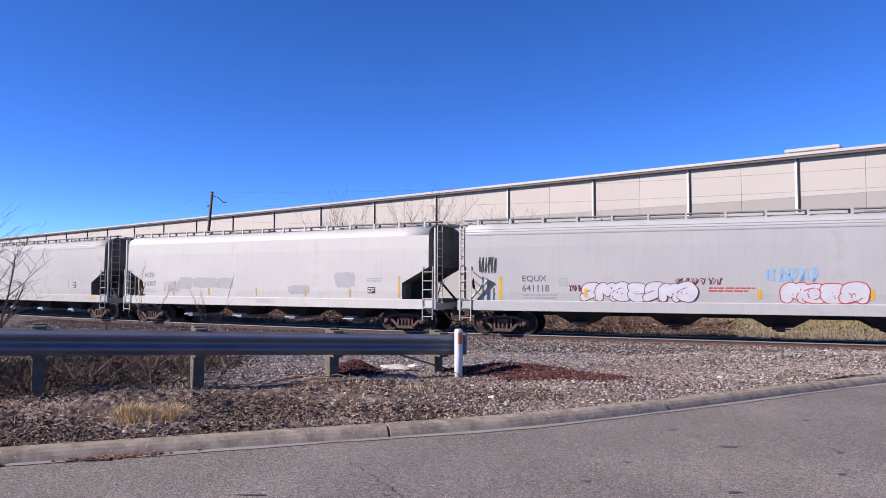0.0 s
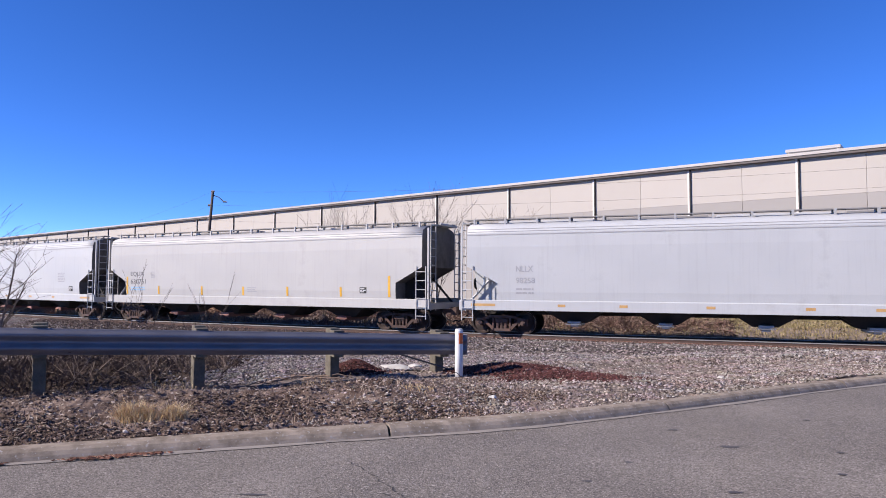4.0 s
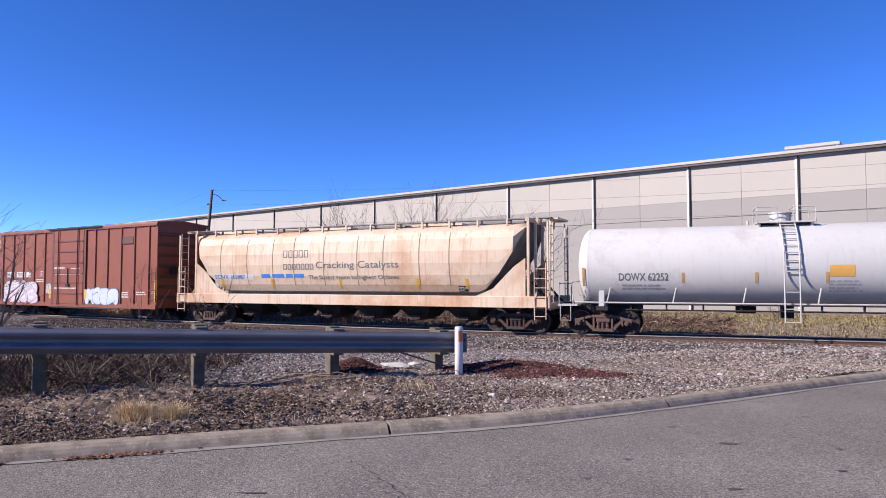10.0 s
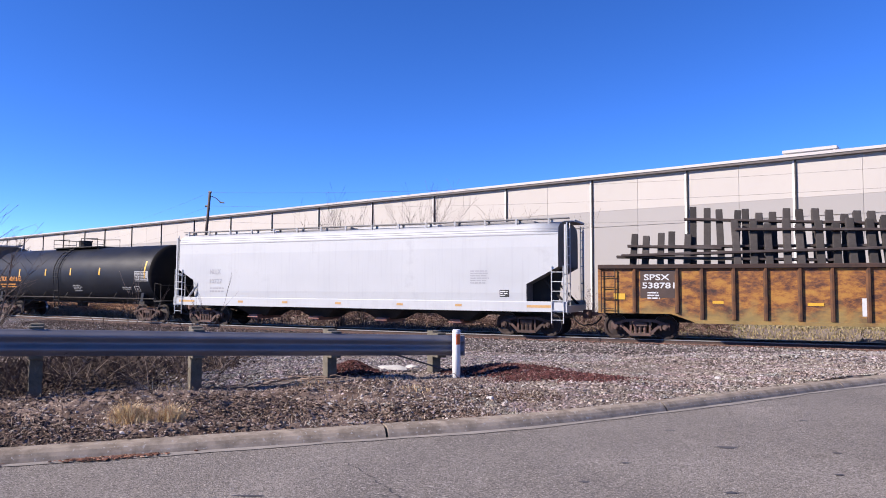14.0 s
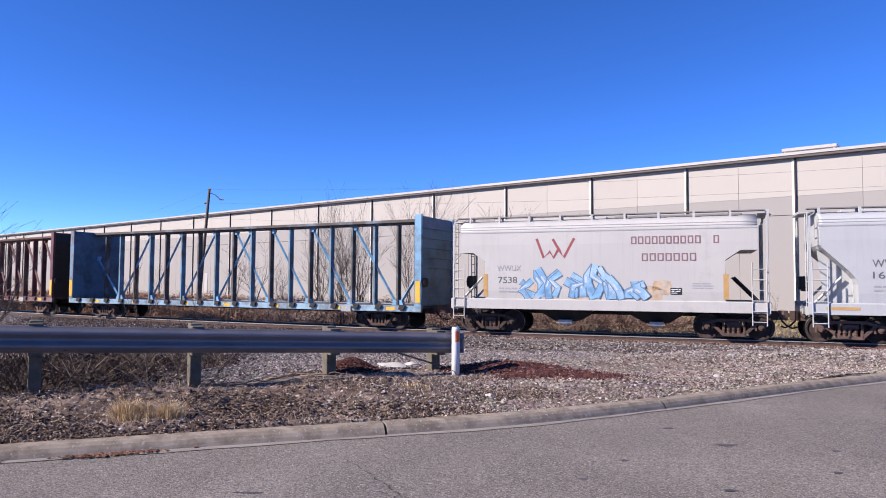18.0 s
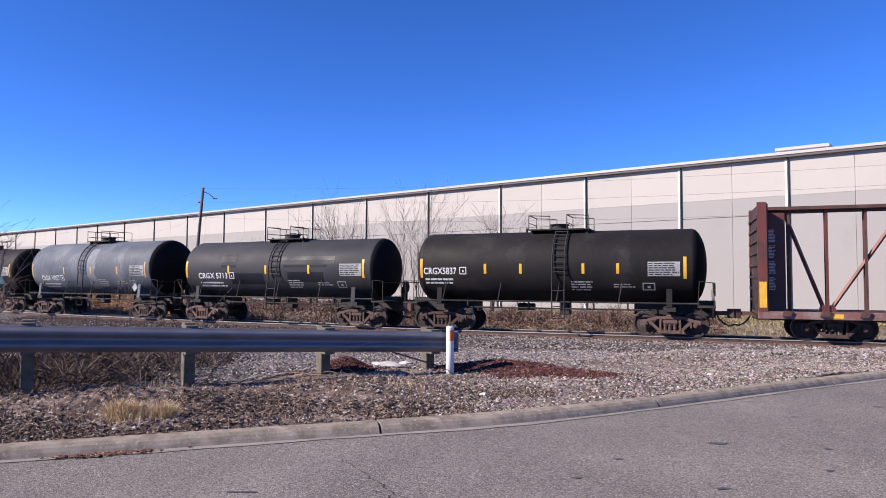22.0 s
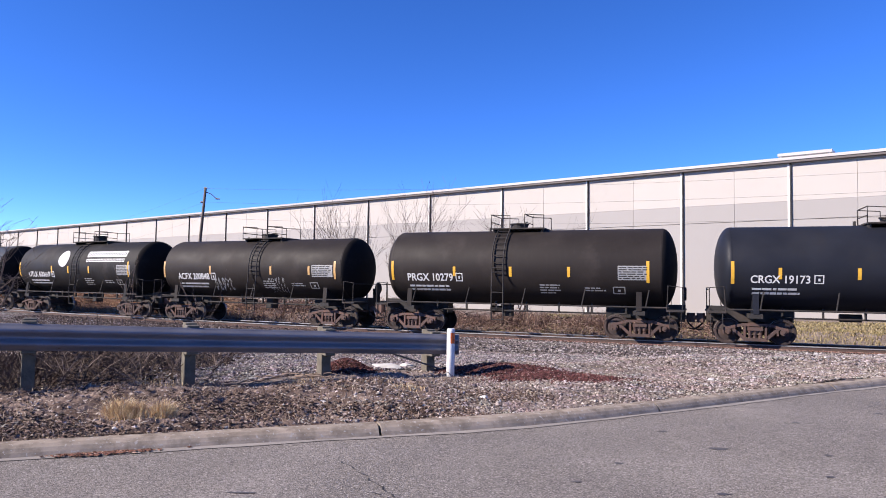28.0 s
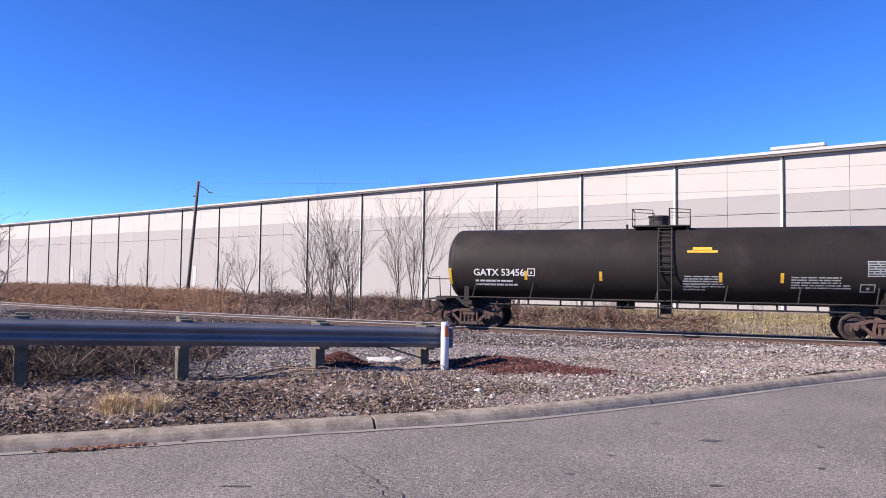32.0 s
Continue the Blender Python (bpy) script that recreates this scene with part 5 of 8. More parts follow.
def hopper(label, length, material, bays=4, prof=STD, cuts=((0.35, 2.72), (1.62, 2.05), (1.625, 1.30)), gate=M_WHITEGATE, board=None, sill_z=(0.98, 1.38), truck_in=1.6,
           seam=None, recess_plates=True, group="covered hopper cars", ext=(0.1, 0.25)):
    half = length / 2
    end = {-1: half + ext[0], 1: half + ext[1]}        # how far the car reaches from its middle, each way
    car = thing("hopper_car", label, "hopper car", group)
    face = (lambda z: -interp(z, prof))
    board = board or material
    hopper_body(car, end, prof, cuts, material)
    for s in (-1, 1):
        bm = bmesh.new()
        prism(bm, ((s * 1.48, sill_z[0]), (s * 1.60, sill_z[0]), (s * 1.60, sill_z[1] - 0.03), (s * 1.56, sill_z[1]), (s * 1.48, sill_z[1])), "x", -end[-1] + 0.02, end[1] - 0.02)
        part("side_sill", done(bm), material, car)
    if seam:
        for z, t in ((3.97, 0.04), (4.10, 0.022), (4.20, 0.018)):
            bm = bmesh.new()
            box(bm, -end[-1] + 0.36, end[1] - 0.36, face(z) - 0.010, face(z) + 0.02, z, z + t)
            part("side_seam", bm, seam, car)
    bm = bmesh.new()
    box(bm, -end[-1] + 0.1, end[1] - 0.1, -0.25, 0.25, 0.78, 1.16)
    part("centre_sill", bm, M_UNDER, car)
    for s in (-1, 1):
        bm = bmesh.new()
        box(bm, s * (end[s] - 0.12) - 0.10, s * (end[s] - 0.12) + 0.10, -1.50, 1.50, 0.95, 1.22)
        part("end_sill", bm, material, car)
        bm = bmesh.new()
        box(bm, s * (half + (ext[0] if s < 0 else ext[1]) / 2 - truck_in) - 0.25, s * (half + (ext[0] if s < 0 else ext[1]) / 2 - truck_in) + 0.25, -1.46, 1.46, 0.92, 1.16)
        part("body_bolster", bm, M_UNDER, car)
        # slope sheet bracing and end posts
        # braces: black for the shaded right end, body colour at the lit left
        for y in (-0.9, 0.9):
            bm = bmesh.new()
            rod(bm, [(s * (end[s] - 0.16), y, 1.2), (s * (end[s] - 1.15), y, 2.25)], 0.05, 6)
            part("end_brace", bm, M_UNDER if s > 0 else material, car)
        # added plate filling the recess: black for shade at right, body colour left
        if recess_plates:
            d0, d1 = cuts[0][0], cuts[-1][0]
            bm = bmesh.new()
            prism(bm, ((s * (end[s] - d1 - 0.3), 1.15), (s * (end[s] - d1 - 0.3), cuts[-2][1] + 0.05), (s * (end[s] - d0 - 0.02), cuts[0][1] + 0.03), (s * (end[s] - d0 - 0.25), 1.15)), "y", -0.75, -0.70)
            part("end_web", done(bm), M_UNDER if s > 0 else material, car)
        for y in (-1.5, 1.5):
            bm = bmesh.new()
            box(bm, s * (end[s] - 0.10) - 0.035, s * (end[s] - 0.10) + 0.035, y - 0.035, y + 0.035, 1.2, 4.35)
            part("corner_post", bm, material, car)
        x = end[1] - 0.60 if s > 0 else -end[-1] + 0.14
        ladder(car, x, -1.64, 0.55, 2.75, 0.46, 6, material)
        ladder(car, s * (end[s] - 0.06), 0.9, 0.9, 4.45, 0.45, 10, material, "y", "end_ladder")
        ladder(car, s * (end[s] - 0.06), -1.35, 0.9, 4.45, 0.45, 10, material, "y", "end_ladder")
        bm = bmesh.new()
        box(bm, s * (end[s] - 0.34), s * (end[s] + 0.12), -0.8, 0.8, 4.50, 4.55)
        rod(bm, [(s * (end[s] + 0.10), -0.8, 4.56), (s * (end[s] + 0.10), 0.8, 4.56)], 0.03, 5)
        part("end_running_board", bm, board, car)
    bm = bmesh.new()
    rod(bm, [(-end[-1] + 0.12, 0.55, 2.05), (-end[-1] + 0.02, 0.55, 2.05)], 0.24, 12)
    part("brake_wheel", bm, M_UNDER, car)
    bm = bmesh.new()
    box(bm, -end[-1] + 0.12, -end[-1] + 0.32, 0.35, 0.75, 1.75, 2.3)
    part("brake_housing", bm, M_UNDER, car)
    # running boards and hatches on the roof
    n = max(6, round(length / 1.36))
    zt = prof[-1][0]
    for s in (-1, 1):
        bm = bmesh.new()
        box(bm, -end[-1] + 0.1, end[1] - 0.1, s * 0.92 - 0.17, s * 0.92 + 0.17, zt + 0.075, zt + 0.115)
        part("running_board", bm, M_GRATE, car)
        bm = bmesh.new()
        for i in range(n + 1):
            x = -half + 0.45 + (length - 0.9) * i / n
            box(bm, x - 0.04, x + 0.04, s * 1.17 - 0.035, s * 1.17 + 0.035, zt - 0.19, zt + 0.10)
            box(bm, x - 0.04, x + 0.04, s * 0.70 - 0.03, s * 0.70 + 0.03, zt - 0.08, zt + 0.10)
        tagged(part("walkway_support", bm, board, car), kind="stuff")
    for i in range(bays):
        x0 = -half + 1.1 + (length - 2.2) * i / bays
        bm = bmesh.new()
        box(bm, x0 + 0.15, x0 + (length - 2.2) / bays - 0.15, -0.40, 0.40, zt - 0.03, zt + 0.075)
        part("hatch", bevelled(bm, 0.02), M_GRATE if i % 2 else material, car)
    # discharge bays
    inner = half - truck_in - 1.15
    for i in range(bays):
        pitch = 2 * inner / bays
        x = -inner + pitch * (i + 0.5)
        a, b = pitch * 0.46, 0.42
        bm = bmesh.new()
        loft(bm, [[(x - a, -1.3, 1.25), (x + a, -1.3, 1.25), (x + a, 1.3, 1.25), (x - a, 1.3, 1.25)], [(x - b, -0.62, 0.50), (x + b, -0.62, 0.50), (x + b, 0.62, 0.50), (x - b, 0.62, 0.50)]])
        part("discharge_bay", done(bm), M_UNDER, car)
        bm = bmesh.new()
        box(bm, x - 0.24, x + 0.24, -1.05, 1.05, 0.50, 0.57)
        box(bm, x - 0.13, x + 0.13, -0.95, 0.95, 0.36, 0.50)
        rod(bm, [(x - 0.3, -1.06, 0.46), (x + 0.3, -1.06, 0.46)], 0.025, 5)
        part("outlet_gate", bm, gate, car)
    for s in (-1, 1):
        truck(car, s * (half + (ext[0] if s < 0 else ext[1]) / 2 - truck_in))
    couplers(car, half + sum(ext) / 2)
    return car, face, half


sill_face = (lambda z: -1.60)


def sill_reflectors(car, xs, w=0.30):
    for i, x in enumerate(xs):
        big = i in (0, len(xs) - 1)
        marking(car, "reflector", x - (0.5 if big else w / 2), x + (0.5 if big else w / 2), 1.14, 1.24, sill_face, M_AMBER)


def upright_reflectors(car, xs, z0, z1, face, material=M_YELLOW, w=0.10, ends=None):
    for i, x in enumerate(xs):
        a, b = (ends if ends and i in (0, len(xs) - 1) else (z0, z1))
        marking(car, "reflector", x - w / 2, x + w / 2, a, b, face, material, 0.008)


P_GREYWHITE = paint("pale_grey_paint", (0.51, 0.50, 0.49))
P_WHITE = paint("white_paint", (0.565, 0.545, 0.525), stain=(0.40, 0.385, 0.37))
P_DUSTY = paint("dusty_grey_paint", (0.44, 0.43, 0.415), stain=(0.30, 0.29, 0.265), stain_amt=0.25)
P_COOLWHITE = paint("cool_white_paint", (0.53, 0.54, 0.555))
M_SEAM = mat("seam_grey", (0.40, 0.40, 0.41), 0.7, var=0.1)
G_WHITE = mat("spray_white", (0.66, 0.66, 0.70), 0.6, var=0.08, scale=3)
G_MAROON = mat("spray_maroon", (0.22, 0.04, 0.06), 0.6, var=0.1, scale=5)
G_RED = mat("spray_red", (0.58, 0.06, 0.05), 0.6, var=0.1, scale=5)
G_BLUE = mat("spray_pale_blue", (0.30, 0.52, 0.76), 0.6, var=0.12, scale=3)
G_DEEP = mat("spray_deep_blue", (0.10, 0.16, 0.34), 0.6, var=0.15, scale=5)
G_PINK = mat("spray_pink", (0.62, 0.50, 0.58), 0.6, var=0.1, scale=2)
G_DARK = mat("spray_black", (0.05, 0.045, 0.05), 0.6, var=0.1)
G_GREY = mat("buffed_grey", (0.41, 0.405, 0.415), 0.6, var=0.08, scale=2)
G_SMEAR = mat("streak_green_grey", (0.40, 0.41, 0.39), 0.7, var=0.15, scale=3)

TRAIN = []


def couple(car, a, b, centres):
    """a, b: where the car's ends stand on the line at 16 s. centres: half the distance between its trucks."""
    TRAIN.append((car, (a + b) / 2, centres))


def data_panel(car, x0, x1, z0, z1, face, dark=M_BLACKINK):
    marking(car, "data_panel", x0, x1, z0, z1, face, dark)
    small_print(car, x0 + 0.03, x1 - 0.03, z0 + 0.03, z1 - 0.03, 3, lambda z: face(z) - 0.004, M_WHITEINK, 3)


# first car: pale grey with two big pieces of spray paint
car, fc, hf = hopper("long pale grey covered hopper car with red and white graffiti", 19.57, P_GREYWHITE, gate=M_RUNGEAR, seam=M_SEAM, ext=(0.33, 0.25))
lettering(car, "EQUX", -7.41, -6.45, 2.09, 2.36, fc, M_GREYINK)
lettering(car, "641118", -7.41, -6.35, 1.74, 2.00, fc, M_GREYINK)
small_print(car, -7.4, -6.0, 1.45, 1.66, 2, fc, M_FAINTINK, 1)
frame2d(car, "stencil_box", -5.95, -5.65, 1.95, 2.25, 0.03, fc, M_FAINTINK)
throw_up(car, -5.06, -1.05, 1.36, 2.16, 7, G_WHITE, G_MAROON, fc, 11, 0.27, 0.03)
throw_up(car, 1.85, 4.20, 1.38, 2.14, 4, G_WHITE, G_RED, fc, 12, 0.36, 0.035)
scribble(car, 1.25, 2.9, 2.12, 2.60, 5, fc, G_BLUE, 1, 0.07)
scribble(car, -1.74, -0.1, 2.02, 2.26, 6, fc, G_MAROON, 2)
small_print(car, -0.6, 1.0, 1.75, 1.95, 2, fc, G_RED, 4)
scribble(car, -9.2, -8.45, 2.45, 3.10, 6, fc, G_DARK, 3, 0.035)
scribble(car, -5.6, -5.1, 1.75, 2.0, 3, fc, G_MAROON, 5)
upright_reflectors(car, (-8.3, -4.95, -1.74, 1.04, 4.44, 8.3), 1.52, 1.86, fc, M_YELLOW, 0.12, (1.40, 2.30))
couple(car, 242.33, 261.9, hf - 1.6)

car, fc, hf = hopper("bright white covered hopper car with grey buffed patches", 18.55, P_WHITE, seam=None, ext=(-0.12, 0.3))
lettering(car, "ACFX", -7.55, -6.80, 2.33, 2.58, fc, M_GREYINK)
lettering(car, "65307", -7.55, -6.70, 1.90, 2.13, fc, M_GREYINK)
small_print(car, -7.5, -6.6, 1.55, 1.78, 2, fc, M_FAINTINK, 2)
for x0, x1, z0, z1 in ((-5.1, -4.1, 1.72, 2.36), (-4.2, -2.4, 1.80, 2.32), (-2.5, -1.4, 1.76, 2.30), (4.5, 5.6, 1.85, 2.55), (1.9, 3.2, 1.55, 1.95)):
    smudge(car, "buffed_patch", x0, x1, z0, z1, fc, G_GREY, int(x0 * 10) + 90)
scribble(car, -6.1, -5.0, 1.60, 2.15, 5, fc, M_FAINTINK, 7, 0.03)
upright_reflectors(car, (-7.97, -5.43, -3.01, 0.02, 2.90, 5.31, 7.82), 1.44, 1.80, fc, M_AMBER, 0.09, (1.44, 2.35))
data_panel(car, 6.25, 6.64, 1.61, 1.88, fc)
small_print(car, 6.2, 7.0, 2.1, 2.3, 2, fc, M_FAINTINK, 8)
small_print(car, 0.0, 1.2, 1.12, 1.30, 2, sill_face, M_FAINTINK, 9)
couple(car, 222.4, 240.95, hf - 1.6)

car, fc, hf = hopper("dusty light grey covered hopper car streaked with grime", 19.5, P_DUSTY, gate=M_BLUEGATE, seam=M_SEAM, ext=(0.12, 0.18))
lettering(car, "AOKX", -8.15, -7.05, 2.66, 3.00, fc, M_GREYINK)
lettering(car, "90026", -8.15, -6.82, 2.11, 2.41, fc, M_GREYINK)
small_print(car, -8.1, -7.0, 1.75, 1.98, 2, fc, M_FAINTINK, 3)
frame2d(car, "stencil_box", -6.1, -5.85, 2.55, 2.9, 0.03, fc, M_FAINTINK)
rnd0 = random.Random(4)
for i in range(34):
    x, z = rnd0.uniform(-5.5, 7.5), rnd0.uniform(1.6, 2.6)
    bm = bmesh.new()
    l = rnd0.uniform(0.15, 0.5)
    stroke(bm, [(x, z), (x + rnd0.uniform(-0.1, 0.1), z + l * 0.5), (x + rnd0.uniform(-0.12, 0.12), z + l)], rnd0.uniform(0.05, 0.13))
    lay("grime_streak", bm, car, fc, G_SMEAR, 0.003)
sill_reflectors(car, (-8.54, -5.56, -3.03, -0.12, 2.74, 5.41, 8.42))
data_panel(car, 6.40, 6.76, 1.77, 2.08, fc)
small_print(car, 4.9, 5.6, 2.3, 2.55, 2, fc, M_FAINTINK, 5)
couple(car, 201.7, 221.2, hf - 1.6)


def plain_white(label, number, a, b, gate, refl, seed):
    car, fc, hf = hopper(label, b - a, P_COOLWHITE, gate=gate, seam=M_SEAM, board=M_SEAM, ext=(0.08, 0.38))
    lettering(car, "NLLX", -hf + 2.3, -hf + 2.98, 2.50, 2.74, fc, M_FAINTINK)
    lettering(car, number, -hf + 2.3, -hf + 3.05, 2.05, 2.27, fc, M_FAINTINK)
    small_print(car, -hf + 2.3, -hf + 3.2, 1.6, 1.9, 2, fc, M_FAINTINK, seed)
    small_print(car, hf - 3.6, hf - 2.75, 2.05, 2.62, 6, fc, M_FAINTINK, seed + 1)
    data_panel(car, hf - 2.35, hf - 1.95, 1.54, 1.82, fc)
    sill_reflectors(car, refl)
    couple(car, a, b, hf - 1.6)


plain_white("clean white covered hopper car with small lettering", "98258", 181.3, 200.4, M_WHITEGATE, (-8.6, -5.46, -3.15, -0.13, 3.02, 5.09, 8.5), 20)

car, fc, hf = hopper("pale grey covered hopper car with yellow reflectors", 19.57, P_GREYWHITE, gate=M_RED, seam=M_SEAM)
lettering(car, "EQUX", -7.93, -6.93, 2.35, 2.61, fc, M_GREYINK)
lettering(car, "630761", -7.93, -6.78, 1.98, 2.22, fc, M_GREYINK)
small_print(car, -7.9, -6.6, 1.62, 1.85, 2, fc, G_BLUE, 6)
frame2d(car, "stencil_box", -6.4, -6.1, 2.3, 2.6, 0.03, fc, M_FAINTINK)
upright_reflectors(car, (-8.2, -5.82, -2.78, -0.07, 2.61, 5.6, 8.1), 1.44, 1.86, fc, M_YELLOW, 0.11, (1.44, 2.35))
small_print(car, 0.2, 0.8, 1.6, 1.85, 3, fc, M_FAINTINK, 12)
data_panel(car, 6.6, 6.95, 1.6, 1.86, fc)
couple(car, 160.28, 179.85, hf - 1.6)

plain_white("clean white covered hopper car with red outlets", "10904", 139.4, 159.0, M_RED, (-9.2, -5.80, -3.06, -0.04, 3.03, 5.74, 9.2), 24)


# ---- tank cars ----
M_DARKHEAD = mat("near_black_tank_head", (0.014, 0.0125, 0.013), 0.8, var=0.35, scale=1.5, bump=0.08, spec=0.08, stain=(0.03, 0.026, 0.025), stain_amt=0.2)


def tank_car(label, a, b, radius, zc, material, overhang=1.05, truck_in=1.0, ladder_x=0.45, plat=(-0.9, 1.55), frame_mat=M_UNDER, head=0.54, dome=0.26, rail_h=0.62, rail_mat=None, light=False, ladder_mat=None, inset=0.08):
    half = (b - a) / 2
    car = thing("tank_car", label, "tank car", "tank cars")
    face = (lambda z: -math.sqrt(max(0.01, radius * radius - (z - zc) ** 2)))
    rail_mat = rail_mat or frame_mat
    n = 48
    rings = []
    for s in (-1, 1):
        prof = []
        for i in range(13):
            q = i / 12 * math.pi / 2
            prof.append((s * (half - inset - head + head * math.cos(q)), radius * math.sin(q) ** 0.94))
        rings.append(prof if s < 0 else prof[::-1])
    prof = [(x, max(r, 0.02)) for x, r in rings[0]] + [(x, max(r, 0.02)) for x, r in rings[1]]
    bm = bmesh.new()
    loft(bm, [[(x, r * math.cos(q), zc + r * math.sin(q)) for q in (2 * math.pi * k / n for k in range(n))] for x, r in prof])
    done(bm)
    shell = part("tank", bm, [material] if light else [material, M_DARKHEAD], car, smooth=True)
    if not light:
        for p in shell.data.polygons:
            p.material_index = 1 if p.normal.x > 0.22 else 0         # the leading head is near black
    for s in (-1, 1):
        bm = bmesh.new()
        x = s * (half - inset - head)
        loft(bm, [[(x + dx, (radius + 0.002) * math.cos(q), zc + (radius + 0.002) * math.sin(q)) for q in (2 * math.pi * k / n for k in range(n))] for dx in (-0.02, 0.02)], caps=False)
        part("weld_seam", done(bm), material, car)
    end = half + overhang
    lx = ladder_x
    for s in (-1, 1):
        bm = bmesh.new()
        x0, x1 = sorted((s * (half - 2.6), s * end))
        box(bm, x0, x1, -0.3, 0.3, 0.78, zc - radius + 0.1)
        part("stub_sill", bm, M_UNDER, car)
    tc = half - truck_in
    for s in (-1, 1):
        bm = bmesh.new()
        prism(bm, ((-1.42, 1.10), (1.42, 1.10), (1.36, zc - radius * 0.62), (1.1, zc - radius * 0.75), (0, zc - radius + 0.02), (-1.1, zc - radius * 0.75), (-1.36, zc - radius * 0.62)), "x", s * tc - 0.10, s * tc + 0.10)
        part("saddle", done(bm), frame_mat if light else material, car)
        bm = bmesh.new()
        box(bm, s * tc - 0.22, s * tc + 0.22, -1.4, 1.4, 0.94, 1.10)
        part("body_bolster", bm, M_UNDER, car)
        bm = bmesh.new()
        x0, x1 = sorted((s * (half - 0.3), s * end))
        box(bm, x0, x1, -1.45, 1.45, 1.10, 1.16)
        part("end_platform", bm, frame_mat, car)
        bm = bmesh.new()
        for y in (-1.42, 1.42):
            rod(bm, [(s * (end - 0.06), y, 1.1), (s * (end - 0.06), y, 2.0), (s * (end - 0.55), y, 2.05), (s * (end - 0.6), y, 1.1)], 0.022, 5)
            rod(bm, [(s * (end - 0.1), y, 1.1), (s * (end - 0.1), y, 0.55), (s * (end - 0.5), y, 0.55), (s * (end - 0.5), y, 1.1)], 0.02, 5)
        rod(bm, [(s * (end - 0.06), -1.42, 1.95), (s * (end - 0.06), 1.42, 1.95)], 0.02, 5)
        part("grab_rail", bm, rail_mat, car)
    bm = bmesh.new()
    rod(bm, [(end - 0.05, 0.6, 1.75), (end + 0.02, 0.6, 1.75)], 0.26, 12)
    part("brake_wheel", bm, frame_mat, car)
    bm = bmesh.new()
    box(bm, half + 0.2, end - 0.1, 0.3, 0.9, 1.16, 1.75)
    part("brake_housing", bm, frame_mat, car)
    for y in (-1.38, 1.38):
        bm = bmesh.new()
        rod(bm, [(-half + 0.2, y, 1.24), (half - 0.2, y, 1.24)], 0.032, 6)
        for x in np.arange(-half + 1.4, half - 1.0, 2.35):
            q = zc - math.sqrt(max(0.01, radius ** 2 - 1.25 ** 2))
            rod(bm, [(x, y, 1.24), (x + 0.12, y * 0.92, q)], 0.025, 5)
        part("side_rail", bm, rail_mat, car)
    bm = bmesh.new()
    rod(bm, [(-half + 1.8, -0.5, 0.95), (half - 1.8, -0.5, 0.95)], 0.035, 6)
    for x in np.arange(-half + 2.2, half - 1.8, 1.3):
        box(bm, x - 0.03, x + 0.03, -0.55, -0.45, 0.95, zc - radius + 0.15)
    rod(bm, [(-1.6, 0.35, 0.98), (-0.9, 0.35, 0.98)], 0.15, 10)
    box(bm, lx - 0.2, lx + 0.2, -0.2, 0.2, 0.70, 1.2)
    part("brake_rigging", bm, M_UNDER, car)
    # ladder hugging the shell, with its wide backing strip
    bm = bmesh.new()
    rr = radius + 0.10
    pts = [(-1.56, 0.62), (-1.60, 1.3), (-rr * 0.985, zc - 0.25), (-rr, zc), (-rr * 0.966, zc + rr * 0.26), (-rr * 0.866, zc + rr * 0.5), (-rr * 0.707, zc + rr * 0.707), (-rr * 0.5, zc + rr * 0.866), (-rr * 0.34, zc + rr * 0.96)]
    for s in (-0.24, 0.24):
        rod(bm, [(lx + s, y, z) for y, z in pts], 0.028, 5)
    for i in range(13):
        f = i / 12 * (len(pts) - 1)
        j = min(int(f), len(pts) - 2)
        y, z = (pts[j][k] + (pts[j + 1][k] - pts[j][k]) * (f - j) for k in (0, 1))
        rod(bm, [(lx - 0.24, y, z), (lx + 0.24, y, z)], 0.02, 5)
    part("ladder", bm, ladder_mat or rail_mat, car)
    # top platform, railings, manway
    zt = zc + radius
    bm = bmesh.new()
    box(bm, plat[0], plat[1], -0.72, 0.72, zt + 0.02, zt + 0.07)
    for x in (plat[0] + 0.1, plat[1] - 0.1):
        box(bm, x - 0.05, x + 0.05, -0.6, 0.6, zt - 0.16, zt + 0.03)
    part("top_platform", bm, rail_mat, car)
    w = (plat[1] - plat[0]) * 0.36
    for x0, x1 in ((plat[0], plat[0] + w), (plat[1] - w, plat[1])):
        bm = bmesh.new()
        for y in (-0.7, 0.7):
            rod(bm, [(x0, y, zt), (x0, y, zt + rail_h), (x1, y, zt + rail_h * 0.92), (x1, y, zt)], 0.022, 5)
        rod(bm, [(x0, -0.7, zt + rail_h), (x0, 0.7, zt + rail_h)], 0.022, 5)
        rod(bm, [(x0, -0.7, zt + rail_h * 0.5), (x0, 0.7, zt + rail_h * 0.5)], 0.018, 5)
        part("platform_rail", bm, rail_mat, car)
    mx = (plat[0] + plat[1]) / 2
    bm = bmesh.new()
    rod(bm, [(mx - 0.1, 0, zt - 0.05), (mx - 0.1, 0, zt + dome)], 0.36, 16)
    rod(bm, [(mx - 0.1, 0, zt + dome), (mx - 0.1, 0, zt + dome + 0.05)], 0.40, 16)
    part("manway", bm, rail_mat, car)
    bm = bmesh.new()
    rod(bm, [(plat[0] - 0.25, 0, zt - 0.02), (plat[0] - 0.25, 0, zt + 0.16)], 0.05, 8)
    part("relief_valve", bm, rail_mat, car)
    for s in (-1, 1):
        truck(car, s * tc)
    couplers(car, end)
    couple(car, a, b, tc)
    return car, face, half


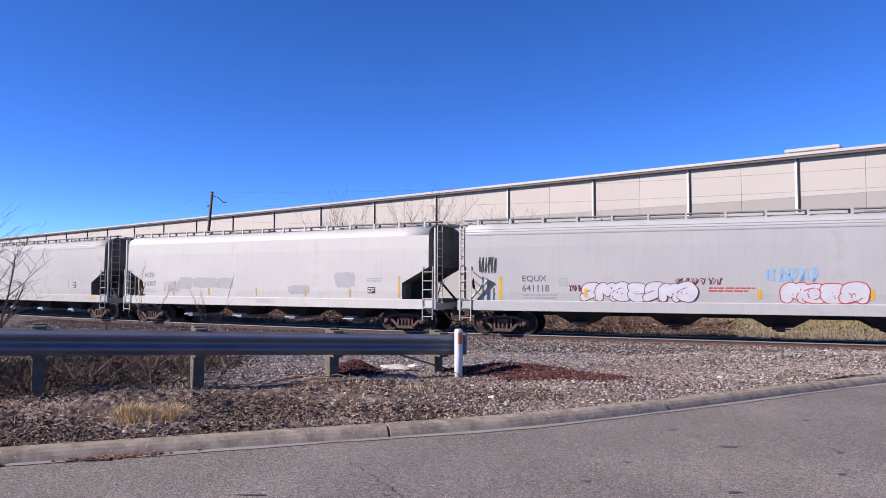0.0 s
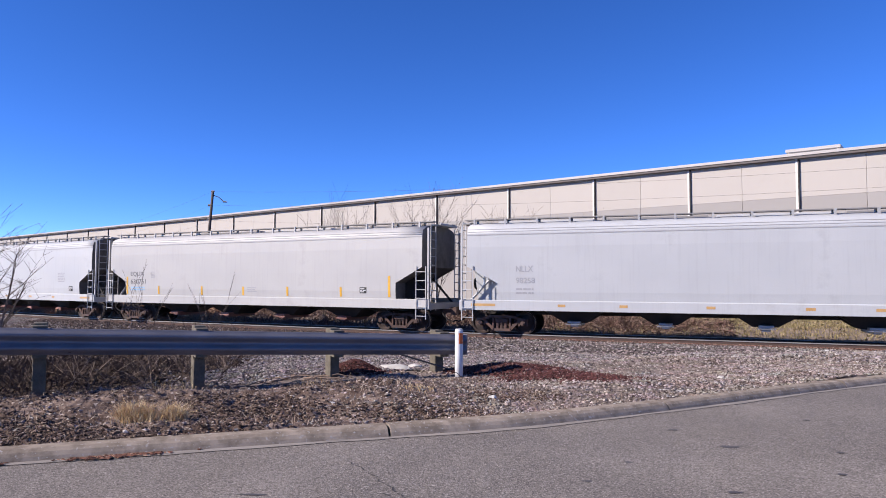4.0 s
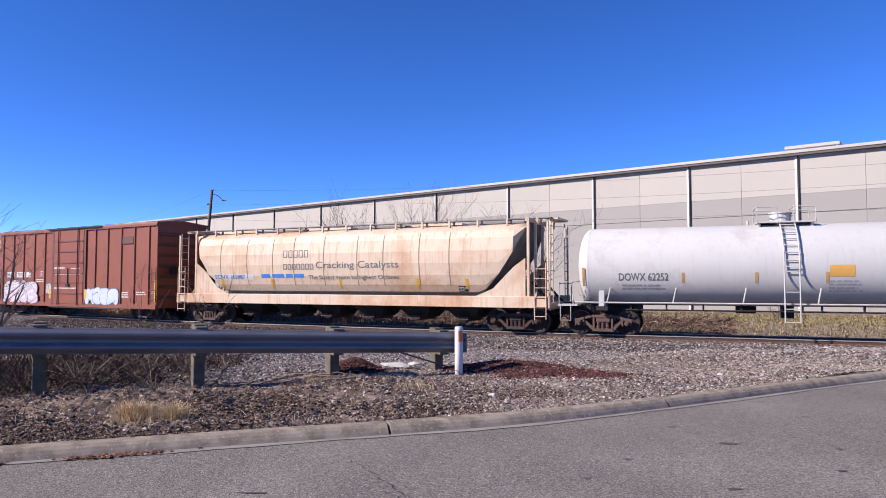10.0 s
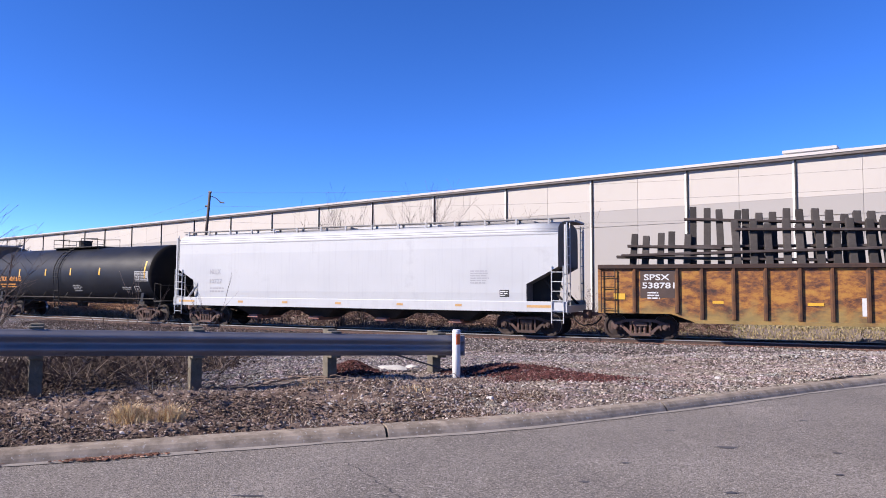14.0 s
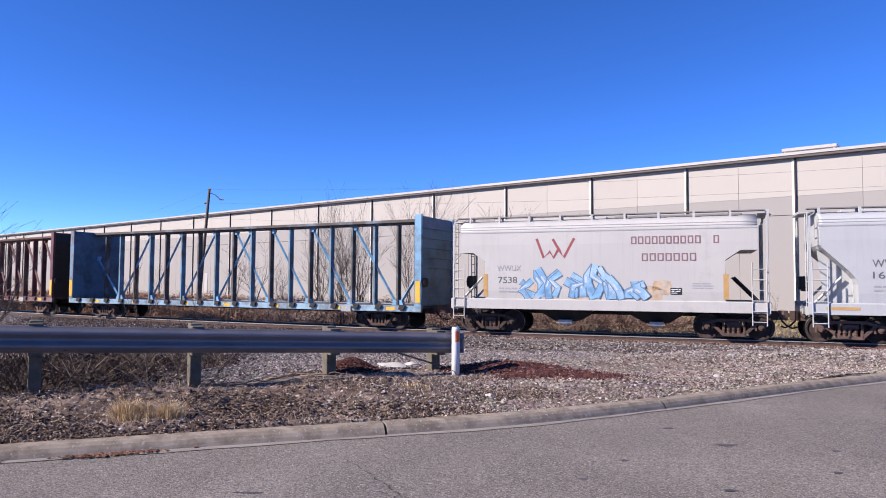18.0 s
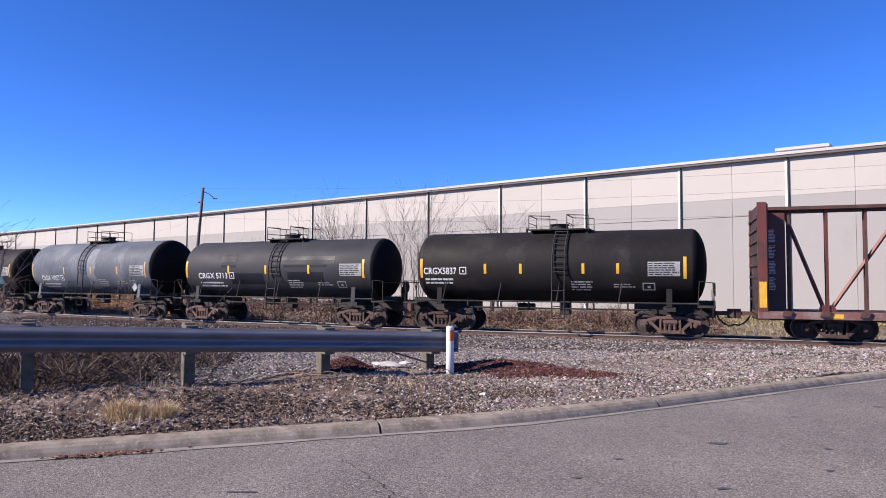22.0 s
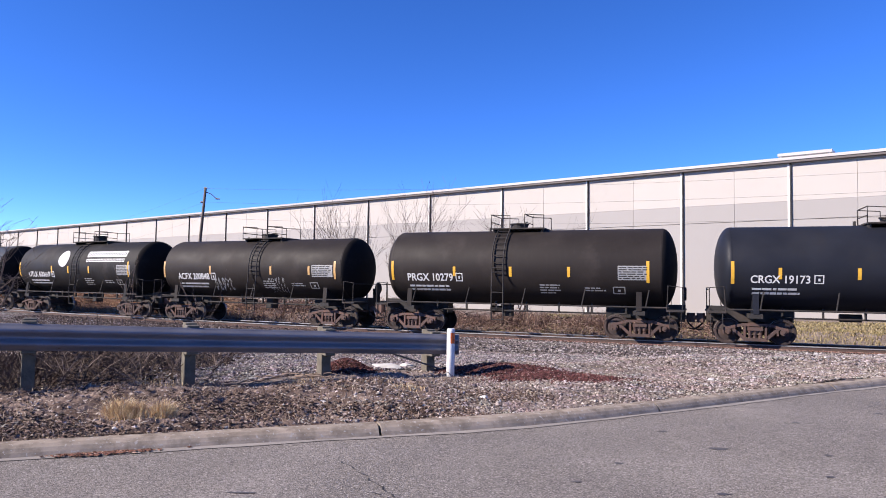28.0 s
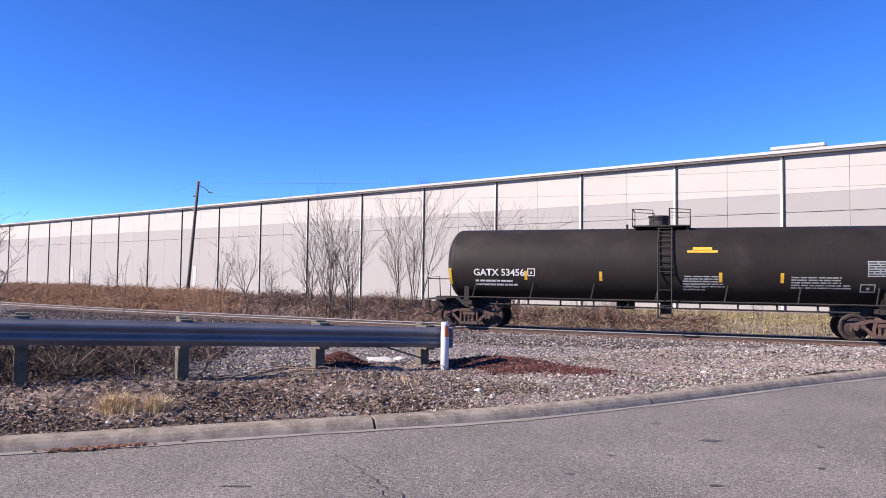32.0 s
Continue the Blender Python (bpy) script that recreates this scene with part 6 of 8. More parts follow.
def tank_marks(car, face, half, text, x0, x1, z0, z1, refl, ink=M_WHITEINK, rmat=M_YELLOW, rz=(2.33, 2.72), rend=(2.15, 2.95), seed=0, block=True, zc=2.79):
    if text:
        lettering(car, text, x0, x1, z0, z1, face, ink)
    small_print(car, x0 + 0.05, x1 - 0.1, z0 - 0.42, z0 - 0.12, 2, face, ink, seed)
    if refl:
        upright_reflectors(car, refl, rz[0], rz[1], face, rmat, 0.11, rend)
    if block:
        marking(car, "data_panel", half - 1.75, half - 0.62, zc - 0.55, zc - 0.02, face, M_DIMINK)
        small_print(car, half - 1.72, half - 0.65, zc - 0.53, zc - 0.04, 6, lambda z: face(z) - 0.006, M_BLACKINK, seed + 1)
        frame2d(car, "stencil_box", half - 1.95, half - 1.5, zc - 1.08, zc - 0.80, 0.035, face, M_DIMINK)
        small_print(car, 0.9, 1.75, zc - 1.12, zc - 0.72, 4, face, M_DIMINK, seed + 2)
        small_print(car, half - 3.0, half - 2.2, zc - 1.0, zc - 0.82, 2, face, M_DIMINK, seed + 3)
        frame2d(car, "stencil_box", x1 + 0.12, x1 + 0.42, z0, z1 + 0.02, 0.035, face, ink)


def black_paint(name, colour=(0.021, 0.019, 0.019), **k):
    a = dict(rough=0.62, var=0.22, scale=0.7, bump=0.05, bscale=18, spec=0.13, stain=(0.055, 0.048, 0.044), stain_amt=0.28, streak=0.25, stain_scale=0.6)
    a.update(k)
    return mat(name, colour, **a)


T_BLACK = black_paint("tank_black", (0.020, 0.018, 0.018))
T_DIM = black_paint("tank_dim_black", (0.050, 0.050, 0.055), stain=(0.066, 0.065, 0.070))
T_BROWN = black_paint("tank_brownish_black", (0.029, 0.0235, 0.0215), stain=(0.05, 0.041, 0.037))
T_SLATE = black_paint("tank_slate", (0.078, 0.083, 0.093), stain=(0.09, 0.09, 0.095))
T_BLUEBLACK = black_paint("tank_blue_black", (0.018, 0.020, 0.028), rough=0.5, spec=0.12, stain=(0.022, 0.022, 0.026))
T_BLUEGREY = black_paint("tank_blue_grey", (0.046, 0.055, 0.073), stain=(0.075, 0.076, 0.085))
T_GREY = black_paint("tank_faded_grey", (0.125, 0.140, 0.165), stain=(0.24, 0.245, 0.26), stain_amt=0.35, var=0.3)
T_PALE = black_paint("tank_pale_grey", (0.21, 0.225, 0.25), stain=(0.13, 0.135, 0.15), stain_amt=0.35, var=0.2)
T_WHITE = paint("tank_white", (0.63, 0.62, 0.615), stain=(0.42, 0.40, 0.38), stain_amt=0.25, spec=0.2, rough=0.65)
T_CREAM = paint("tank_cream_white", (0.72, 0.675, 0.63), stain=(0.60, 0.42, 0.23), stain_amt=0.32, stain_scale=0.35)
M_WHITEIRON = paint("white_ironwork", (0.58, 0.565, 0.555), stain=(0.4, 0.3, 0.22), stain_amt=0.25)
M_BAND = paint("oxide_red_band", (0.33, 0.105, 0.06), stain=(0.25, 0.08, 0.05))
M_FADEDPATCH = mat("faded_blue_grey_patch", (0.095, 0.105, 0.13), 0.65, var=0.25, scale=4)
M_CLOUD = mat("scuffed_pale_patch", (0.058, 0.060, 0.066), 0.6, var=0.2, scale=3)

car, fc, hf = tank_car("slate grey tank car with yellow markings", 127.1, 138.2, 1.46, 2.56, T_SLATE, 0.55, 1.0, -1.0, (-1.64, 0.21), dome=0.28, rail_h=0.72, inset=0.18)
tank_marks(car, fc, hf, "GATX 12576", -4.40, -2.42, 1.97, 2.25, (-5.10, -2.30, -0.06, 2.06, 4.55), rz=(2.0, 2.42), rend=(1.75, 2.5), seed=1, zc=2.75)
marking(car, "warning_panel", 1.21, 1.96, 2.16, 2.41, fc, M_YELLOW)
small_print(car, 1.26, 1.92, 2.19, 2.38, 2, lambda z: fc(z) - 0.006, M_BLACKINK, 2)
marking(car, "paint_patch", 2.9, 3.4, 1.85, 2.1, fc, M_DIMINK)

car, fc, hf = tank_car("cream white tank car with an oxide red centre band", 112.08, 125.15, 1.37, 2.50, T_CREAM, 0.55, 1.05, -0.18, (-1.0, 1.15), frame_mat=M_WHITEIRON, rail_mat=M_UNDER, dome=0.42, light=True, ladder_mat=M_BAND, inset=0.18)
n_ = 48
bm = bmesh.new()
loft(bm, [[(x, 1.376 * math.cos(q), 2.50 + 1.376 * math.sin(q)) for q in (2 * math.pi * k / n_ for k in range(n_))] for x in (-1.69, 1.16)], caps=False)
part("red_band", done(bm), M_BAND, car, "oxide red band round the tank", smooth=True)
bfc = lambda z: -math.sqrt(max(0.01, 1.378 ** 2 - (z - 2.5) ** 2))
scribble(car, -1.39, -0.44, 2.55, 3.05, 5, bfc, M_WHITEINK, 31, 0.028)
scribble(car, 0.41, 1.08, 2.6, 3.15, 4, bfc, M_WHITEINK, 32, 0.028)
scribble(car, -1.59, -0.39, 1.80, 2.05, 6, bfc, M_WHITEINK, 33, 0.022)
small_print(car, 0.34, 0.96, 1.6, 2.1, 4, bfc, M_WHITEINK, 34)
lettering(car, "RCRX 2044", -5.33, -3.46, 2.13, 2.38, fc, M_BLACKINK)
small_print(car, -5.24, -3.54, 1.72, 1.98, 2, fc, M_FAINTINK, 3)
upright_reflectors(car, (-5.72, -3.31, 1.99, 3.77, 5.75), 2.25, 2.6, fc, M_AMBER, 0.09, (2.1, 2.75))
marking(car, "warning_panel", 2.84, 3.61, 2.17, 2.44, fc, M_YELLOW)
small_print(car, 2.88, 3.56, 2.2, 2.4, 2, lambda z: fc(z) - 0.006, M_BLACKINK, 5)
small_print(car, 2.96, 4.26, 1.98, 2.12, 1, fc, M_GREYINK, 5)
small_print(car, 4.35, 5.42, 1.95, 2.62, 7, fc, M_FAINTINK, 6)
data_panel(car, 3.86, 4.31, 1.62, 1.86, fc)
small_print(car, 1.46, 2.96, 1.72, 1.95, 2, fc, M_FAINTINK, 7)
small_print(car, -2.84, -1.84, 1.6, 2.05, 4, fc, M_FAINTINK, 8)

car, fc, hf = tank_car("clean white tank car with an orange panel", 95.4, 110.5, 1.50, 2.62, T_WHITE, 0.45, 1.2, 0.1, (-0.9, 1.0), frame_mat=M_WHITEIRON, dome=0.38, rail_h=0.6, light=True, inset=0.18)
lettering(car, "DOWX 62252", -5.70, -3.94, 2.06, 2.34, fc, M_GREYINK)
small_print(car, -5.6, -4.0, 1.72, 1.95, 2, fc, M_FAINTINK, 9)
upright_reflectors(car, (-7.0, -3.43, -1.0, 1.2, 3.38, 6.60), 1.98, 2.35, fc, M_AMBER, 0.10, (1.85, 2.55))
marking(car, "warning_panel", 1.27, 2.01, 2.20, 2.59, fc, mat("orange_panel", (0.78, 0.42, 0.10), 0.5, var=0.08))
small_print(car, 1.25, 2.3, 1.65, 2.1, 4, fc, M_FAINTINK, 10)
small_print(car, 4.75, 5.9, 2.2, 2.75, 6, fc, M_FAINTINK, 11)
data_panel(car, 4.2, 4.65, 1.80, 2.05, fc)
for x, mm in ((5.65, mat("placard_pink", (0.62, 0.36, 0.34), 0.5, var=0.1)),):
    bm = bmesh.new()
    bm.faces.new([bm.verts.new(p) for p in ((x - 0.28, 0, 1.62), (x, 0, 1.34), (x + 0.28, 0, 1.62), (x, 0, 1.90))])
    lay("placard", bm, car, lambda z: -1.46, mm, 0.02)

# ---- rust-stained round-sided hopper ----
P_RUSTCREAM = paint("rust_stained_cream", (0.76, 0.60, 0.455), stain=(0.50, 0.22, 0.085), stain_amt=0.36, stain_scale=0.28, streak=0.75, var=0.12)
car, fc, hf = hopper("cream covered hopper car streaked with orange rust", 18.75, P_RUSTCREAM, bays=6, prof=ROUND, cuts=((1.0, 4.25), (1.5, 3.2), (2.1, 2.35), (2.7, 1.75), (3.1, 1.42)), gate=M_RUNGEAR, sill_z=(1.0, 1.45), truck_in=1.5, recess_plates=False, ext=(0.4, 0.15))
for s in (-1, 1):
    for y in (-1.52, 1.52):
        bm = bmesh.new()
        prism(bm, ((s * (hf - 3.0), 1.42), (s * (hf - 0.85), 1.42), (s * (hf - 0.85), 2.95), (s * (hf - 1.35), 2.6), (s * (hf - 2.2), 1.75)), "y", y - 0.015, y + 0.015)
        part("gusset_sheet", done(bm), P_RUSTCREAM, car)
    for y in (-1.45, 1.45, -0.5, 0.5):
        bm = bmesh.new()
        box(bm, s * (hf - 0.75) - 0.05, s * (hf - 0.75) + 0.05, y - 0.05, y + 0.05, 1.2, 4.55)
        part("end_post", bm, P_RUSTCREAM, car)
    bm = bmesh.new()
    box(bm, s * (hf - 0.80) - 0.05, s * (hf - 0.80) + 0.05, -1.5, 1.5, 4.40, 4.55)
    part("end_beam", bm, P_RUSTCREAM, car)
for x in (-6.93, -5.31, -3.78, -2.58, -0.93, 0.83, 2.15, 3.88, 5.27):
    bm = bmesh.new()
    for z0, z1 in zip((1.5, 1.9, 2.3, 2.8, 3.3, 3.8, 4.05), (1.9, 2.3, 2.8, 3.3, 3.8, 4.05, 4.25)):
        patch2d(bm, x - 0.018, x + 0.018, z0, z1)
    lay("weld_seam", bm, car, fc, mat("seam_rust", (0.34, 0.22, 0.13), 0.7, var=0.3, scale=3), 0.008)
for x in (-6.9, -3.9, -0.11, 3.75, 6.0):
    marking(car, "reflector", x - 0.06, x + 0.06, 1.72, 2.15, fc, M_YELLOW, 0.01)
marking(car, "number_panel", -7.39, -4.95, 2.12, 2.40, fc, G_WHITE, 0.006)
lettering(car, "ECNX 165887", -7.30, -5.45, 2.16, 2.36, fc, G_DEEP, 0.014)
name_boxes(car, -3.16, -1.70, 3.13, 3.46, 5, fc, M_GREYINK, "grey company name as plain boxes", 0.035)
name_boxes(car, -3.15, -1.42, 2.58, 2.84, 7, fc, M_GREYINK, "grey company name as plain boxes", 0.035)
lettering(car, "Cracking Catalysts", -1.34, 2.91, 2.53, 2.93, fc, M_GREYINK, 0.010)
lettering(car, "The fastest route to highest Octanes", -1.78, 2.91, 2.07, 2.32, fc, M_GREYINK, 0.010)
for x0, x1 in ((-4.47, -3.95), (-3.85, -3.15), (-3.05, -2.65), (-2.6, -2.03)):
    marking(car, "blue_scrawl", x0, x1, 2.21, 2.38, fc, mat("spray_strong_blue", (0.05, 0.25, 0.75), 0.6, var=0.1), 0.010)
data_panel(car, 5.6, 6.0, 1.62, 1.84, fc)
couple(car, 75.9, 94.7, hf - 1.5)

# ---- boxcar ----
P_OXIDE = paint("boxcar_red", (0.285, 0.072, 0.034), stain=(0.16, 0.05, 0.032), stain_amt=0.3, var=0.12, streak=0.3)
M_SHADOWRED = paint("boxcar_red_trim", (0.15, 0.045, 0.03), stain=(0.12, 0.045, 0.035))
car = thing("boxcar", "tall brick red boxcar with pale graffiti along its side", "boxcar")
bx0, bx1 = -7.88, 7.98
bm = bmesh.new()
box(bm, bx0, bx1, -1.54, 1.54, 0.64, 5.10)
part("body", bevelled(bm, 0.02), P_OXIDE, car)
bm = bmesh.new()
prism(bm, ((-1.62, 5.02), (1.62, 5.02), (1.60, 5.14), (0, 5.27), (-1.60, 5.14)), "x", bx0 - 0.03, bx1 + 0.03)
part("roof", done(bm), P_OXIDE, car)
for x in np.arange(bx0 + 0.6, bx1, 1.2):
    bm = bmesh.new()
    prism(bm, ((-1.60, 5.13), (0, 5.265), (1.60, 5.13), (1.60, 5.17), (0, 5.31), (-1.60, 5.17)), "x", x - 0.03, x + 0.03)
    part("roof_rib", done(bm), P_OXIDE, car)
for x in (-7.36, -6.12, -4.94, -3.72, -2.56, 2.57, 3.72, 4.94, 6.10, 7.33):
    for s in (-1, 1):
        bm = bmesh.new()
        prism(bm, ((x - 0.065, s * 1.535), (x - 0.03, s * 1.605), (x + 0.03, s * 1.605), (x + 0.065, s * 1.535)), "z", 0.84, 4.96)
        part("side_rib", done(bm), P_OXIDE, car)
for x in (-1.62, 1.62):
    for s in (-1, 1):
        bm = bmesh.new()
        box(bm, x - 0.09, x + 0.09, s * 1.58 - 0.04, s * 1.58 + 0.04, 0.70, 5.0)
        part("door_post", bm, M_SHADOWRED, car)
for s in (-1, 1):
    bm = bmesh.new()
    box(bm, bx0, bx1, s * 1.58 - 0.03, s * 1.58 + 0.03, 0.60, 0.84)
    part("side_sill", bm, P_OXIDE, car)
    bm = bmesh.new()
    box(bm, bx0, bx1, s * 1.585 - 0.035, s * 1.585 + 0.035, 4.94, 5.06)
    part("top_chord", bm, P_OXIDE, car)
    bm = bmesh.new()
    box(bm, -1.9, 4.9, s * 1.64 - 0.03, s * 1.64 + 0.03, 0.53, 0.59)
    part("door_track", bm, M_UNDER, car)
    bm = bmesh.new()
    box(bm, -2.05, 3.2, s * 1.68 - 0.03, s * 1.68 + 0.03, 5.05, 5.13)
    part("upper_door_track", bm, M_UNDER, car)
door = None
bm = bmesh.new()
box(bm, -1.5, 1.5, -1.63, -1.57, 0.76, 4.94)
door = part("door", bevelled(bm, 0.012), P_OXIDE, car)
for z in (1.35, 1.95, 2.5, 3.1, 3.75, 4.35):
    bm = bmesh.new()
    box(bm, -1.46, 1.46, -1.665, -1.625, z - 0.03, z + 0.03)
    part("door_rib", bm, M_SHADOWRED, door)
for x in (-0.95, 1.0):
    bm = bmesh.new()
    rod(bm, [(x, -1.69, 0.70), (x, -1.69, 5.0)], 0.032, 6)
    part("lock_bar", bm, M_SHADOWRED, door)
bm = bmesh.new()
rod(bm, [(0.05, -1.68, 1.9), (0.05, -1.68, 2.8)], 0.03, 6)
box(bm, -0.12, 0.2, -1.70, -1.64, 1.75, 1.9)
part("door_handle", bm, M_UNDER, door)
bm = bmesh.new()
box(bm, -1.5, 1.5, 1.57, 1.63, 0.76, 4.94)
part("door", bevelled(bm, 0.012), P_OXIDE, car)
for s in (-1, 1):
    for z in (1.2, 1.75, 2.3, 2.85, 3.4, 3.95, 4.5):
        bm = bmesh.new()
        box(bm, (bx1 if s > 0 else bx0) - 0.05, (bx1 if s > 0 else bx0) + 0.05, -1.45, 1.45, z - 0.09, z + 0.09)
        part("end_rib", bevelled(bm, 0.03), M_SHADOWRED, car)
ladder(car, -7.72, -1.64, 0.95, 2.8, 0.6, 4, M_SHADOWRED)
ladder(car, 7.42, -1.64, 0.95, 2.8, 0.6, 4, M_SHADOWRED)
for x, a, b in ((-7.80, 1.0, 2.0), (7.98, 1.0, 2.1), (-1.85, 1.05, 1.6), (1.75, 1.05, 1.6), (4.62, 1.05, 1.6)):
    marking(car, "reflector", x - 0.09, x + 0.09, a, b, lambda z: -1.615, M_YELLOW)
bm = bmesh.new()
box(bm, 5.05, 6.02, -1.60, -1.53, 4.05, 4.45)
part("placard_board", bevelled(bm, 0.01), M_SHADOWRED, car)
for x0, x1 in ((-6.9, -6.02), (-5.75, -4.82), (-4.62, -4.15)):
    marking(car, "number_panel", x0, x1, 2.29, 2.62, lambda z: -1.545, G_WHITE)
lettering(car, "BAEX", -6.85, -6.08, 2.35, 2.56, lambda z: -1.545, M_BLACKINK, 0.012)
lettering(car, "7035", -5.62, -4.95, 2.35, 2.56, lambda z: -1.545, M_BLACKINK, 0.012)
frame2d(car, "stencil_box", -3.1, -2.75, 2.35, 2.65, 0.03, lambda z: -1.545, M_WHITEINK)
small_print(car, -3.5, -2.6, 2.0, 2.2, 2, lambda z: -1.545, M_WHITEINK, 1)
for x0, x1, z0, z1, n, fl, ed, sd in ((-6.95, -3.45, 0.68, 2.24, 4, G_PINK, G_DARK, 51), (1.85, 4.6, 0.74, 1.80, 4, mat("spray_ice", (0.55, 0.64, 0.75), 0.6, var=0.08, scale=3), G_DEEP, 52)):
    throw_up(car, x0, x1, z0, z1, n, fl, ed, lambda z: -1.608, sd, (z1 - z0) * 0.36, 0.035, G_WHITE)
scribble(car, -2.4, -1.75, 1.3, 1.95, 5, lambda z: -1.545, M_WHITEINK, 53, 0.05)
small_print(car, -1.4, 0.0, 2.75, 2.9, 1, lambda z: -1.635, M_WHITEINK, 2)
small_print(car, -1.3, 1.4, 2.42, 2.50, 1, lambda z: -1.635, M_WHITEINK, 3)
small_print(car, 0.3, 1.3, 2.75, 2.82, 1, lambda z: -1.635, M_WHITEINK, 4)
small_print(car, -1.35, 1.3, 1.6, 1.72, 1, lambda z: -1.635, M_WHITEINK, 5)
small_print(car, 5.0, 5.7, 1.15, 1.5, 3, lambda z: -1.545, M_WHITEINK, 6)
small_print(car, 6.25, 7.1, 1.3, 1.52, 2, lambda z: -1.545, M_WHITEINK, 7)
small_print(car, 7.5, 7.8, 1.4, 1.55, 2, lambda z: -1.545, M_WHITEINK, 8)
bm = bmesh.new()
box(bm, bx0 + 0.05, bx1 - 0.05, -0.3, 0.3, 0.55, 0.70)
part("centre_sill", bm, M_UNDER, car)
bm = bmesh.new()
rod(bm, [(8.13, -0.7, 2.6), (8.23, -0.7, 2.6)], 0.24, 12)
part("brake_wheel", bm, M_UNDER, car)
for x in (-6.15, 6.2):
    truck(car, x)
couplers(car, 7.95)
couple(car, 58.3, 74.0, 6.18)

# ---- gondola with a load of old track panels ----
def worn_orange():
    """Old amber paint, rusted through in patches, olive where the lower edge kept its coat."""
    m = mat("rusty_amber_paint", (0.40, 0.2, 0.05), 0.75, var=0.2, scale=1.1, bump=0.2, bscale=20)
    n, ln = m.node_tree.nodes, m.node_tree.links
    tc = n.new("ShaderNodeTexCoord")
    t = n.new("ShaderNodeTexNoise")
    t.inputs["Scale"].default_value, t.inputs["Detail"].default_value, t.inputs["Roughness"].default_value = 1.7, 10, 0.74
    mp = n.new("ShaderNodeMapping")
    mp.inputs["Scale"].default_value = (0.75, 1.0, 1.7)
    ln.new(tc.outputs["Object"], mp.inputs["Vector"])
    ln.new(mp.outputs[0], t.inputs["Vector"])
    r = n.new("ShaderNodeValToRGB")
    while len(r.color_ramp.elements) < 5:
        r.color_ramp.elements.new(0.5)
    for e, (p, c) in zip(r.color_ramp.elements, ((0.32, (0.028, 0.018, 0.016)), (0.42, (0.085, 0.036, 0.022)), (0.50, (0.20, 0.078, 0.024)), (0.57, (0.30, 0.135, 0.030)), (0.75, (0.36, 0.20, 0.045)))):
        e.position, e.color = p, (*c, 1)
    ln.new(t.outputs["Fac"], r.inputs[0])
    sep = n.new("ShaderNodeSeparateXYZ")
    ln.new(tc.outputs["Object"], sep.inputs[0])
    u = n.new("ShaderNodeTexNoise")
    u.inputs["Scale"].default_value, u.inputs["Detail"].default_value = 2.2, 6
    ln.new(tc.outputs["Object"], u.inputs["Vector"])
    ad = n.new("ShaderNodeMath")
    ad.operation = "MULTIPLY_ADD"
    ad.inputs[1].default_value = 1.6
    ln.new(u.outputs["Fac"], ad.inputs[0])
    ln.new(sep.outputs["Z"], ad.inputs[2])
    low = n.new("ShaderNodeMapRange")
    low.inputs[1].default_value, low.inputs[2].default_value, low.inputs[3].default_value, low.inputs[4].default_value = 1.55, 2.1, 0.75, 0.0
    ln.new(ad.outputs[0], low.inputs[0])
    mx = n.new("ShaderNodeMix")
    mx.data_type = "RGBA"
    ln.new(low.outputs[0], mx.inputs[0])
    ln.new(r.outputs[0], mx.inputs[6])
    mx.inputs[7].default_value = (0.22, 0.165, 0.06, 1)
    ln.new(mx.outputs[2], n["Principled BSDF"].inputs["Base Color"])
    return m


P_GON = worn_orange()
P_GONRIB = mat("rust_brown_rib", (0.055, 0.032, 0.026), 0.85, var=0.3, scale=2, bump=0.2, stain=(0.11, 0.055, 0.035), stain_amt=0.3)
P_GONSIDE = mat("rusty_orange_rib", (0.14, 0.06, 0.026), 0.85, var=0.4, scale=4, bump=0.2, stain=(0.05, 0.028, 0.022), stain_amt=0.5, stain_scale=3)
car = thing("gondola_car", "rusty yellow open gondola car with dark ribs", "gondola car")
gh = 10.15
for s in (-1, 1):
    bm = bmesh.new()
    prism(bm, ((-gh, 0.98), (-7.6, 0.98), (-6.8, 0.70), (6.8, 0.70), (7.6, 0.98), (gh, 0.98), (gh, 2.66), (-gh, 2.66)), "y", s * 1.50 - 0.02, s * 1.50 + 0.02)
    part("side_sheet", done(bm), P_GON, car)
    bm = bmesh.new()
    box(bm, -gh - 0.02, gh + 0.02, s * 1.54 - 0.09, s * 1.54 + 0.09, 2.62, 2.78)
    part("top_rail", bevelled(bm, 0.02), P_GONRIB, car)
    bm = bmesh.new()
    box(bm, -6.8, 6.8, s * 1.54 - 0.06, s * 1.54 + 0.06, 0.66, 0.78)
    part("bottom_rail", bm, P_GON, car)
    for x in (-8.85, -7.36, -6.52, -5.47, -4.45, -3.38, -2.40, -1.34, -0.32, 0.76, 1.80, 2.92, 4.02, 5.10, 6.20, 7.02, 8.50):
        bm = bmesh.new()
        z0 = 1.02 if abs(x) > 7.2 else 0.80
        prism(bm, ((x - 0.085, s * 1.515), (x - 0.035, s * 1.61), (x + 0.035, s * 1.61), (x + 0.085, s * 1.515)), "z", z0, 2.64)
        part("side_rib", done(bm), P_GONSIDE, car)
    bm = bmesh.new()
    box(bm, s * gh - 0.03, s * gh + 0.03, -1.5, 1.5, 0.98, 2.70)
    part("end_sheet", bm, P_GON, car)
bm = bmesh.new()
box(bm, -gh, gh, -1.5, 1.5, 0.96, 1.06)
part("floor", bm, P_GONRIB, car)
bm = bmesh.new()
